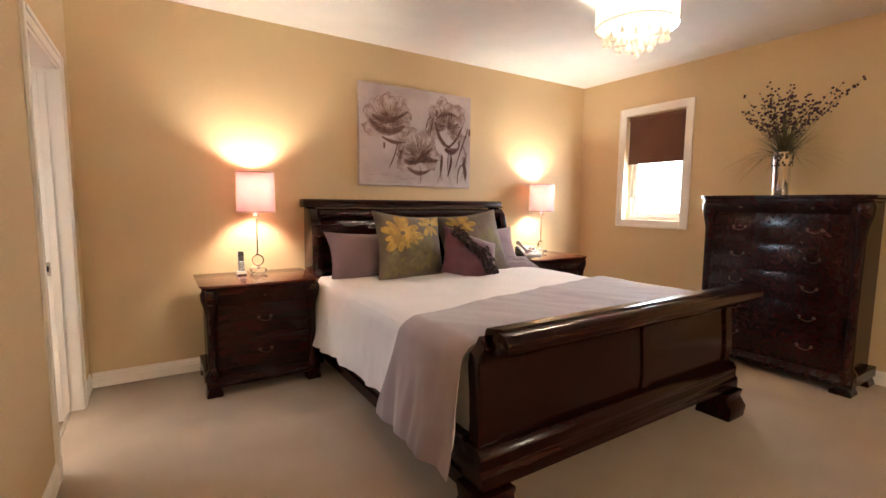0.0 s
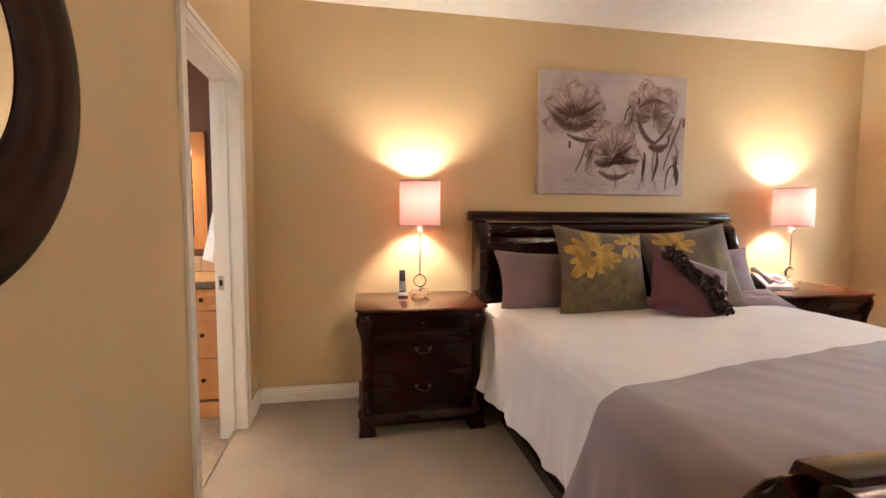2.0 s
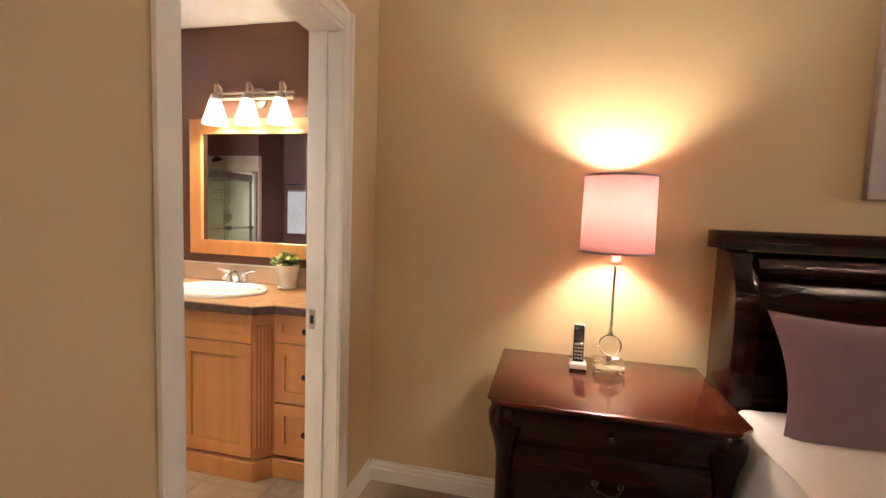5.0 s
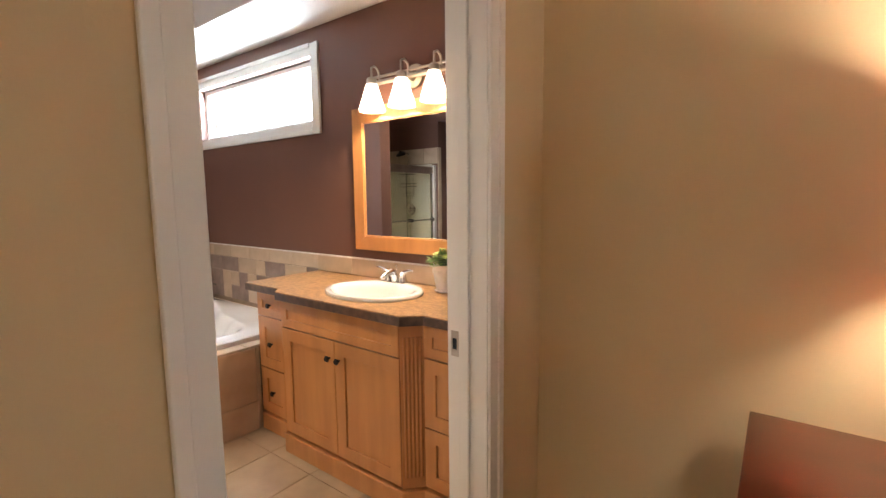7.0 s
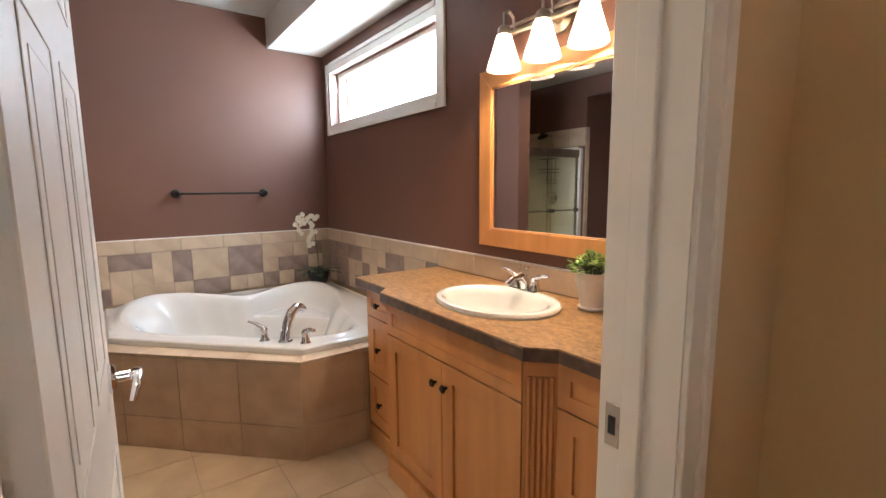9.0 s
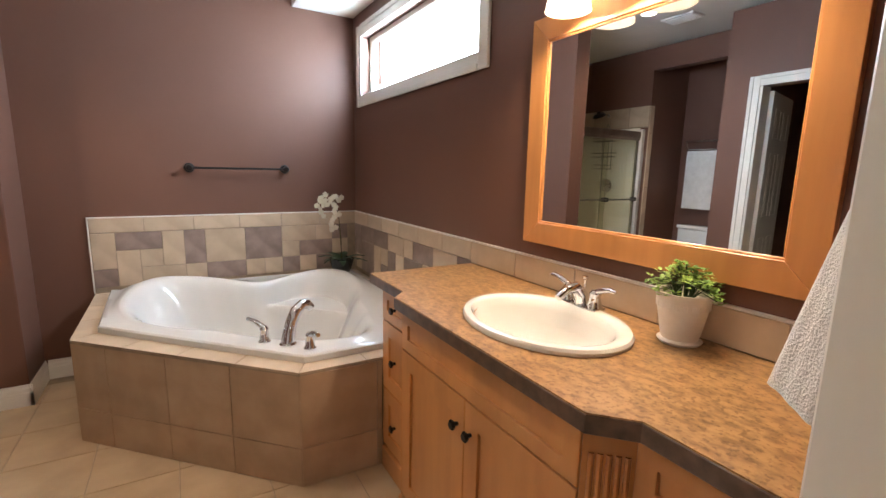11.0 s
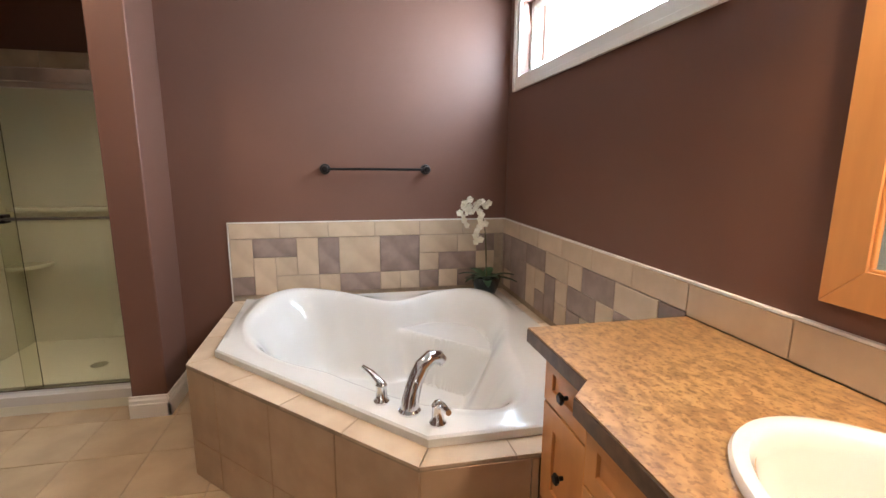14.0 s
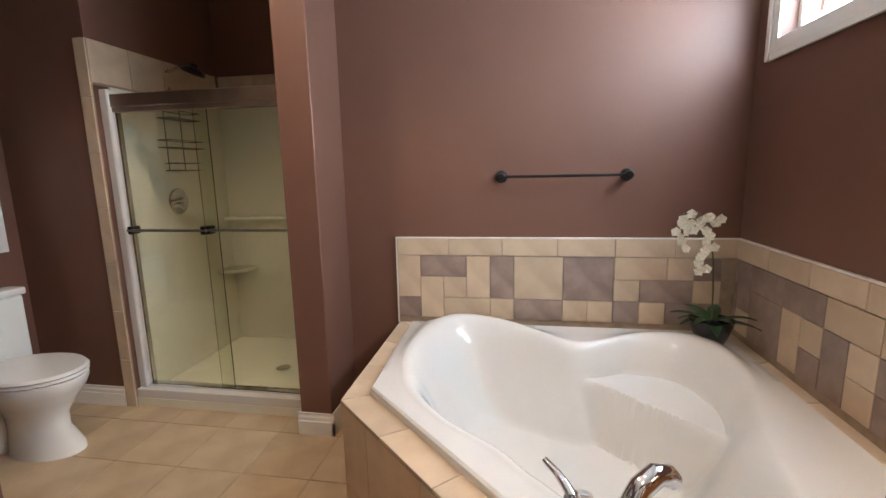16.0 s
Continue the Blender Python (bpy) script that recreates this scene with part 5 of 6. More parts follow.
def tub_filler():
    at, n_ = Vector((-0.965, 5.39, 0.546)), Vector((-0.70, 0.72, 0)).normalized()
    s_ = Vector((n_.y, -n_.x, 0))
    n_ = Vector((-0.45, 0.89, 0)).normalized()
    e = thing("tub_faucet", at, "chrome bathtub spout with two lever handles", "faucet")
    b = lathe([(0, 0), (0.036, 0), (0.037, 0.008), (0.030, 0.016)], at, 20)
    pts = [at + n_ * d + Vector((0, 0, h)) for d, h in ((0.0, 0.01), (0.006, 0.05), (0.022, 0.10), (0.050, 0.145), (0.085, 0.165), (0.115, 0.158), (0.130, 0.142))]
    tube(pts, [0.030, 0.028, 0.026, 0.025, 0.024, 0.023, 0.021], 16, b)
    part("spout", b, "chrome", e, smooth=True)
    for s in (-1, 1):
        p = at + s_ * 0.115 * s - n_ * 0.004
        b = lathe([(0, 0), (0.026, 0), (0.027, 0.006), (0.020, 0.014), (0.018, 0.05), (0.020, 0.062), (0.012, 0.074), (0, 0.072)], p, 18)
        d = (s_ * s * -0.2 * 0 + Vector((-0.62, -0.42, 0)).normalized()) if s < 0 else Vector((0.9, 0.1, 0)).normalized()
        tube([p + Vector((0, 0, 0.062)), p + d * 0.02 + Vector((0, 0, 0.074)), p + d * 0.05 + Vector((0, 0, 0.086)), p + d * 0.10 + Vector((0, 0, 0.092))], [0.014, 0.013, 0.011, 0.009], 10, b)
        part("lever_handle", b, "chrome", e, smooth=True)


tub_filler()


def shaker(parent, name, x0, x1, y, z0, z1, fr=0.055, knob=None, th=0.018):
    """A frame-and-panel front that looks toward -y, its face at y."""
    b = bmesh.new()
    rects = [(0, 0, th), (0, 0, 0.0015), (0.0015, 0.0015, 0), (fr - 0.001, fr - 0.001, 0), (fr, fr, 0.0015), (fr, fr, 0.009)]
    loops = [[b.verts.new((x, y + d, z)) for x, z in ((x0 + i, z0 + i), (x1 - i, z0 + i), (x1 - i, z1 - i), (x0 + i, z1 - i))] for i, _, d in rects]
    for p_, q_ in zip(loops, loops[1:]):
        for k in range(4):
            b.faces.new((p_[k], p_[(k + 1) % 4], q_[(k + 1) % 4], q_[k]))
    b.faces.new(loops[0])
    b.faces.new(loops[-1])
    bmesh.ops.recalc_face_normals(b, faces=b.faces)
    d = part(name, b, "maple", parent)
    if knob:
        kx, kz = knob
        m_ = Matrix.Translation((kx, y, kz)) @ Matrix.Rotation(math.pi / 2, 4, "X")
        part("knob", lathe([(0, 0.026), (0.012, 0.026), (0.016, 0.021), (0.015, 0.016), (0.006, 0.012), (0.006, 0.0)], n=6, m=m_), "black", d, "black metal knob")
    return d


BASIN = (0.044, 5.928, 0.276, 0.214)


def vanity():
    yl, yc = 5.735, 5.668
    units = (("drawer_cabinet", -0.715, -0.449, yl), ("drawer_cabinet", 0.522, DB, yl))
    for name, x0, x1, y in units:
        e = thing(name, ((x0 + x1) / 2, BV, 0), "maple vanity cabinet with three shaker drawers and black knobs", "cabinet", "vanity drawer cabinets")
        part("body", box(x0, x1, y + 0.019, BV, 0.11, 0.838), "maple", e)
        part("plinth", box(x0 - 0.002, x1, y - 0.004, BV, 0.0, 0.10, 0.004), "maple", e)
        for z0, z1 in ((0.695, 0.832), (0.390, 0.689), (0.118, 0.384)):
            shaker(e, "drawer", x0 + 0.003, x1 - 0.003, y, z0, z1, 0.045 if z1 - z0 < 0.2 else 0.06, ((x0 + x1) / 2, (z0 + z1) / 2))
    e = thing("sink_cabinet", (0.10, BV, 0), "maple sink cabinet with two shaker doors and fluted corners", "cabinet")
    x0, x1 = -0.380, 0.450
    part("body", extrude([(-0.447, BV - 0.01), (-0.447, yl + 0.019), (x0, yc + 0.019), (x1, yc + 0.019), (0.522, yl + 0.019), (0.522, BV - 0.01)], "z", 0.11, 0.69), "maple", e)
    part("plinth", extrude([(-0.447, BV - 0.01), (-0.449, yl - 0.002), (x0 - 0.008, yc - 0.008), (x1 + 0.008, yc - 0.008), (0.524, yl - 0.002), (0.522, BV - 0.01)], "z", 0.0, 0.10, 0.003), "maple", e)
    shaker(e, "false_front", x0 + 0.004, x1 - 0.004, yc, 0.695, 0.832, 0.042)
    xm = (x0 + x1) / 2
    shaker(e, "door", x0 + 0.004, xm - 0.002, yc, 0.118, 0.689, 0.065, (xm - 0.034, 0.602))
    shaker(e, "door", xm + 0.002, x1 - 0.004, yc, 0.118, 0.689, 0.065, (xm + 0.034, 0.602))
    for (ax, ay), (bx, by) in (((-0.446, yl + 0.012), (x0 - 0.001, yc + 0.002)), ((x1 + 0.001, yc + 0.002), (0.521, yl + 0.012))):
        d = Vector((bx - ax, by - ay, 0))
        L = d.length
        a = math.atan2(d.y, d.x)
        m_ = Matrix.Translation((ax, ay, 0)) @ Matrix.Rotation(a, 4, "Z")
        fc = part("fluted_corner", box(0, L, 0.0, 0.02, 0.11, 0.836, 0, m=m_), "maple", e)
        for k in range(5):
            q = 0.018 + (L - 0.036) * k / 4
            part("flute", tube([m_ @ Vector((q, 0.001, 0.16)), m_ @ Vector((q, 0.001, 0.78))], 0.0065, 8), "maple", fc, smooth=True)
    # worktop with the basin's hole
    top = thing("worktop", (0.1, 5.95, 0.84), "brown speckled stone laminate worktop with dark edge", "worktop")
    out = [(-0.775, BV - 0.012), (-0.775, 5.706), (-0.450, 5.706), (-0.390, 5.646), (0.474, 5.646), (0.545, 5.714), (DB, 5.714), (DB, BV - 0.012)]
    c = (BASIN[0], BASIN[1])
    part("slab", ring_plate(out, c, lambda t: 1 / math.sqrt((math.cos(t) / 0.235) ** 2 + (math.sin(t) / 0.182) ** 2), 0.856, 0.880), "laminate", top)
    inner = [(x + (0.004 if x < 0 else -0.0), y + 0.004) if y < 6 else (x, y) for x, y in out]
    eb = bmesh.new()
    for (ax, ay), (bx, by) in zip(out[:-1], out[1:]):
        if (ax == DB and bx == DB):
            continue
        d = Vector((bx - ax, by - ay, 0))
        m_ = Matrix.Translation((ax, ay, 0)) @ Matrix.Rotation(math.atan2(d.y, d.x), 4, "Z")
        box(-0.002, d.length + 0.002, -0.003, 0.012, 0.838, 0.8765, 0.0015, eb, m=m_)
    part("edge_band", eb, "lam_edge", top, "dark brown edge band")
    s = thing("basin", (c[0], c[1], 0.88), "oval cream drop-in basin", "basin")
    rx, ry = BASIN[2], BASIN[3]
    pr = [(1.0, 0.001), (1.005, 0.010), (0.985, 0.018), (0.94, 0.021), (0.88, 0.019), (0.84, 0.010), (0.81, -0.015), (0.76, -0.06), (0.66, -0.10), (0.48, -0.128), (0.2, -0.138), (0.09, -0.139)]
    b = bmesh.new()
    rings = []
    for k, (f, z) in enumerate(pr):
        sh = 0.022 * min(1, max(0, (k - 3) / 4)) * -1
        rings.append([b.verts.new((c[0] + rx * f * math.cos(2 * math.pi * j / 72), c[1] + sh * (f if k > 3 else 0) + ry * f * math.sin(2 * math.pi * j / 72), 0.88 + z)) for j in range(72)])
    for a_, d_ in zip(rings, rings[1:]):
        for j in range(72):
            b.faces.new((a_[j], a_[(j + 1) % 72], d_[(j + 1) % 72], d_[j]))
    bmesh.ops.recalc_face_normals(b, faces=b.faces)
    part("bowl", b, "sink", s, smooth=True)
    part("drain", lathe([(0, -0.137), (0.020, -0.137), (0.024, -0.133), (0, -0.131)], (c[0], c[1] - 0.004, 0.88), 18), "chrome", s, smooth=True)
    f = thing("sink_faucet", (0.010, 6.128, 0.90), "chrome centerset basin faucet with two lever handles", "faucet")
    fx, fy, fz = 0.010, 6.128, 0.893
    part("faucet_plate", box(fx - 0.08, fx + 0.08, fy - 0.024, fy + 0.024, fz, fz + 0.012, 0.006, seg=2), "chrome", f, smooth=True)
    b = tube([(fx, fy, fz + 0.008), (fx, fy - 0.004, fz + 0.04), (fx, fy - 0.03, fz + 0.066), (fx, fy - 0.07, fz + 0.062), (fx, fy - 0.105, fz + 0.040)], [0.024, 0.022, 0.019, 0.016, 0.012], 14)
    lathe([(0.004, 0.06), (0.004, 0.085), (0.009, 0.09), (0.009, 0.098), (0, 0.10)], (fx, fy + 0.012, fz), 12, b)
    part("spout", b, "chrome", f, smooth=True)
    for s_ in (-1, 1):
        b = lathe([(0.024, 0.008), (0.022, 0.02), (0.017, 0.045), (0.019, 0.055), (0.012, 0.066), (0, 0.067)], (fx + s_ * 0.055, fy, fz), 16)
        tube([(fx + s_ * 0.055, fy, fz + 0.058), (fx + s_ * 0.085, fy - 0.004, fz + 0.072), (fx + s_ * 0.115, fy - 0.006, fz + 0.080), (fx + s_ * 0.135, fy - 0.006, fz + 0.078)], [0.010, 0.010, 0.008, 0.006], 10, b)
        part("lever_handle", b, "chrome", f, smooth=True)


vanity()


def vanity_mirror():
    x0, x1, z0, z1, y = -0.392, 0.605, 1.047, 1.875, BV
    e = thing("vanity_mirror", (0.1, y, z0), "rectangular mirror in a wide maple frame", "mirror")
    w = 0.082
    for pts in ([(x0, z0), (x1, z0), (x1 - w, z0 + w), (x0 + w, z0 + w)], [(x1, z0), (x1, z1), (x1 - w, z1 - w), (x1 - w, z0 + w)],
                [(x1, z1), (x0, z1), (x0 + w, z1 - w), (x1 - w, z1 - w)], [(x0, z1), (x0, z0), (x0 + w, z0 + w), (x0 + w, z1 - w)]):
        part("frame_board", extrude(pts, "y", y - 0.024, y - 0.002, 0.0015), "maple", e)
    w2 = w - 0.001
    b = bmesh.new()
    for q in ((x0 + w2, x1 - w2, z0 + w2, z0 + w2 + 0.008), (x0 + w2, x1 - w2, z1 - w2 - 0.008, z1 - w2), (x0 + w2, x0 + w2 + 0.008, z0 + w2 + 0.008, z1 - w2 - 0.008), (x1 - w2 - 0.008, x1 - w2, z0 + w2 + 0.008, z1 - w2 - 0.008)):
        box(q[0], q[1], y - 0.018, y - 0.006, q[2], q[3], 0.002, b)
    part("inner_bead", b, "maple", e)
    part("mirror_glass", box(x0 + w, x1 - w, y - 0.012, y - 0.008, z0 + w, z1 - w), "mirror", e)


vanity_mirror()


def vanity_light():
    e = thing("vanity_light", (0.089, BV, 2.0), "brushed nickel wall light with three frosted glass shades", "wall light")
    part("back_bar", tube([(-0.17, BV - 0.055, 1.985), (0.35, BV - 0.055, 1.985)], 0.013, 12), "nickel", e, smooth=True)
    part("back_bar", tube([(-0.17, BV - 0.055, 2.015), (0.35, BV - 0.055, 2.015)], 0.007, 12), "nickel", e, smooth=True)
    rot = Matrix.Translation((0.089, BV, 1.995)) @ Matrix.Rotation(math.pi / 2, 4, "X")
    part("wall_plate", lathe([(0, 0.05), (0.02, 0.048), (0.03, 0.025), (0.058, 0.016), (0.062, 0.001)], n=28, m=rot), "nickel", e, smooth=True)
    for k in range(3):
        x = -0.124 + 0.213 * k
        y = BV - 0.116
        pts = [(x, BV - 0.055, 2.0), (x, BV - 0.065, 2.045), (x, BV - 0.09, 2.062), (x, y, 2.05), (x, y, 2.015), (x, y, 1.985)]
        part("arm", tube(pts, 0.006, 8), "nickel", e, smooth=True)
        part("socket", lathe([(0.014, 2.0), (0.026, 1.99), (0.028, 1.965), (0.024, 1.955)][::-1], (x, y, 0), 18), "nickel", e, smooth=True)
        g = part("shade", lathe([(0.072, 1.822), (0.066, 1.85), (0.052, 1.89), (0.040, 1.93), (0.030, 1.962)], (x, y, 0), 28), "frost", e, "frosted bell glass shade, lit", smooth=True)
        bb = part("bulb", lathe([(0, 1.84), (0.018, 1.85), (0.024, 1.875), (0.016, 1.91), (0.011, 1.94)], (x, y, 0), 12), "bulb", e, "glowing bulb", smooth=True)
        bb.visible_shadow = False


vanity_light()


def towel_bar():
    e = thing("towel_bar", (BX, 5.395, 1.305), "black metal towel bar on the brown wall", "towel bar")
    part("bar", tube([(BX + 0.065, 5.09, 1.305), (BX + 0.065, 5.70, 1.305)], 0.0075, 12), "black", e, smooth=True)
    for y in (5.09, 5.70):
        m_ = Matrix.Translation((BX, y, 1.305)) @ Matrix.Rotation(math.pi / 2, 4, "Y")
        part("post", lathe([(0, 0.085), (0.014, 0.083), (0.021, 0.072), (0.022, 0.060), (0.012, 0.048), (0.012, 0.02), (0.028, 0.012), (0.032, 0.001)], n=20, m=m_), "black", e, smooth=True)


towel_bar()


def potted_plant():
    x, y, z = 0.335, 6.150, 0.881
    e = thing("potted_plant", (x, y, z), "leafy green plant in a cream ribbed pot", "plant")
    part("saucer", lathe([(0, 0), (0.050, 0), (0.056, 0.008), (0.050, 0.012), (0, 0.010)], (x, y, z), 28), "pot", e, smooth=True)
    part("plant_pot", lathe([(0, 0.008), (0.044, 0.008), (0.050, 0.03), (0.062, 0.095), (0.064, 0.10), (0.066, 0.125), (0.069, 0.13), (0.069, 0.138), (0.062, 0.138), (0.058, 0.12), (0, 0.12)], (x, y, z), 36), "pot", e, "cream ribbed plant pot", smooth=True)
    b = bmesh.new()
    for k in range(20):
        a = 2 * math.pi * k / 20
        m_ = Matrix.Translation((x + 0.0635 * math.cos(a), y + 0.0635 * math.sin(a), z + 0.103)) @ Matrix.Rotation(a, 4, "Z")
        box(-0.001, 0.002, -0.006, 0.006, -0.006, 0.010, 0.001, b, m=m_)
    part("relief_band", b, "pot", e)
    rnd = random.Random(8)
    lv, st = bmesh.new(), bmesh.new()
    for k in range(70):
        a, q = rnd.uniform(0, 6.28), rnd.uniform(0, 1) ** 0.6
        tip = Vector((x + math.cos(a) * q * 0.092, y + math.sin(a) * q * 0.080 - 0.004, z + 0.145 + 0.05 * (1 - q * q) + rnd.uniform(-0.018, 0.018)))
        tube([(x + math.cos(a) * 0.02, y + math.sin(a) * 0.02, z + 0.12), tuple((Vector((x, y, z + 0.13)) + tip) / 2 + Vector((0, 0, 0.015))), tuple(tip)], 0.0012, 4, st)
        for q2 in range(6):
            aa = rnd.uniform(0, 6.28)
            L = rnd.uniform(0.012, 0.022)
            d = Vector((math.cos(aa), math.sin(aa), rnd.uniform(-0.2, 0.8))).normalized()
            s = d.cross(Vector((0, 0, 1))).normalized() * L * 0.42
            up = s.cross(d).normalized() * L * 0.12
            c = tip + Vector((rnd.uniform(-1, 1), rnd.uniform(-1, 1), rnd.uniform(-1, 0.6))) * 0.010
            p0, p1, p2, p3 = c, c + d * L * 0.5 + s + up, c + d * L, c + d * L * 0.5 - s + up
            mid = c + d * L * 0.5
            v = [lv.verts.new(p) for p in (p0, p1, p2, p3, mid)]
            for i in range(4):
                lv.faces.new((v[i], v[(i + 1) % 4], v[4]))
    part("foliage", lv, "leaf", e, "bright green small leaves", kind="stuff")
    part("stem_cluster", st, "leaf_dk", e, kind="stuff")


potted_plant()


def orchid():
    x, y, z = -2.20, 6.03, 0.553
    e = thing("orchid", (x, y, z), "white artificial orchid in a small black pot", "plant")
    part("plant_pot", lathe([(0, 0), (0.052, 0), (0.066, 0.03), (0.086, 0.090), (0.090, 0.115), (0.080, 0.115), (0, 0.100)], (x, y, z), 24), "plastic", e, "black plant pot", smooth=True)
    rnd = random.Random(4)
    lv = bmesh.new()
    for k in range(13):
        a = 2 * math.pi * k / 13 + rnd.uniform(-0.3, 0.3)
        L, w = rnd.uniform(0.13, 0.20), rnd.uniform(0.020, 0.030)
        last = None
        for i in range(7):
            s = i / 6
            p = Vector((x, y, z + 0.10)) + Vector((math.cos(a), math.sin(a), 0)) * L * s + Vector((0, 0, 0.06 * s - 0.07 * s * s + (0.04 * s if k % 2 else 0)))
            sd = Vector((-math.sin(a), math.cos(a), 0)) * w * math.sin(math.pi * (0.1 + 0.88 * s))
            row = [lv.verts.new(p + sd), lv.verts.new(p - Vector((0, 0, 0.006))), lv.verts.new(p - sd)]
            if last:
                lv.faces.new((last[0], last[1], row[1], row[0]))
                lv.faces.new((last[1], last[2], row[2], row[1]))
            last = row
    part("leaves", lv, "leaf_dk", e, "dark glossy green leaves", smooth=True)
    st = tube([(x, y, z + 0.09), (x - 0.005, y, z + 0.25), (x - 0.015, y - 0.01, z + 0.40), (x - 0.02, y - 0.03, z + 0.53), (x - 0.02, y - 0.08, z + 0.59), (x - 0.02, y - 0.15, z + 0.575)], 0.003, 6)
    tube([(x + 0.01, y, z + 0.09), (x + 0.012, y - 0.01, z + 0.25), (x + 0.02, y - 0.02, z + 0.38)], 0.003, 6, st)
    part("stem", st, "stem", e, smooth=True)
    fl = bmesh.new()
    spots = [(x - 0.02 + rnd.uniform(-0.03, 0.03), y + 0.01 - k * 0.011 + rnd.uniform(-0.012, 0.012), z + 0.585 - 0.004 * abs(k - 3) + rnd.uniform(-0.045, 0.035)) for k in range(17)]
    spots += [(x - 0.02 + rnd.uniform(-0.02, 0.02), y - 0.115 + rnd.uniform(-0.025, 0.025), z + 0.53 - 0.025 * k) for k in range(5)]
    spots += [(x + 0.015 + rnd.uniform(-0.02, 0.02), y - 0.045 + rnd.uniform(-0.03, 0.03), z + 0.33 + 0.018 * k) for k in range(11)]
    for sx, sy, sz in spots:
        m_ = Matrix.Translation((sx, sy, sz)) @ look((0, 0, 0), (rnd.uniform(0.4, 1), -rnd.uniform(0.2, 1), rnd.uniform(-0.3, 0.4))).to_3x3().to_4x4()
        for k in range(5):
            a = 2 * math.pi * k / 5 + 0.3
            L, w = 0.023, (0.010 if k % 2 else 0.0135)
            c, d = Vector((math.cos(a), math.sin(a), 0)), Vector((-math.sin(a), math.cos(a), 0))
            pts = [Vector((0, 0, 0)), c * L * 0.55 + d * w - Vector((0, 0, 0.006)), c * L - Vector((0, 0, 0.002)), c * L * 0.55 - d * w - Vector((0, 0, 0.006))]
            fl.faces.new([fl.verts.new(m_ @ p) for p in pts])
    part("blossoms", fl, "orchid", e, "cream white blossoms", kind="stuff")


orchid()


def hand_towel():
    e = thing("hand_towel", (0.86, 5.82, 0.98), "white terry hand towel hanging over the worktop from a ring", "towel")

    def f(u, v):
        a = 2 * math.pi * u
        g = v ** 0.85
        fold = 1 + 0.07 * math.sin(7 * a + 1.0) * v + 0.04 * math.sin(11 * a) * v
        cx, cy = 0.836 - 0.050 * g, 5.815 - 0.005 * g
        rx_, ry_ = 0.014 + 0.070 * g, 0.030 + 0.055 * g
        return (min(cx + rx_ * fold * math.cos(a), DB - 0.006), cy + ry_ * fold * math.sin(a), 1.53 - 0.535 * v - 0.02 * v * math.cos(a))

    b = grid(f, 64, 26)
    bmesh.ops.remove_doubles(b, verts=b.verts[:], dist=1e-5)
    bmesh.ops.solidify(b, geom=b.faces[:], thickness=0.010)
    part("towel_cloth", b, "towel", e, smooth=True)
    r = thing("towel_ring", (DB, 5.835, 1.60), "black towel ring on the wall beside the vanity", "towel ring")
    pts = [(0.832, 5.815 + 0.075 * math.cos(a), 1.60 + 0.075 * math.sin(a)) for a in [2 * math.pi * k / 24 for k in range(25)]]
    part("ring", tube(pts, 0.005, 8, caps=False), "black", r, smooth=True)
    part("post", tube([(DB - 0.001, 5.815, 1.675), (0.855, 5.815, 1.675), (0.832, 5.815, 1.675)], [0.022, 0.009, 0.011], 12), "black", r, smooth=True)


hand_towel()


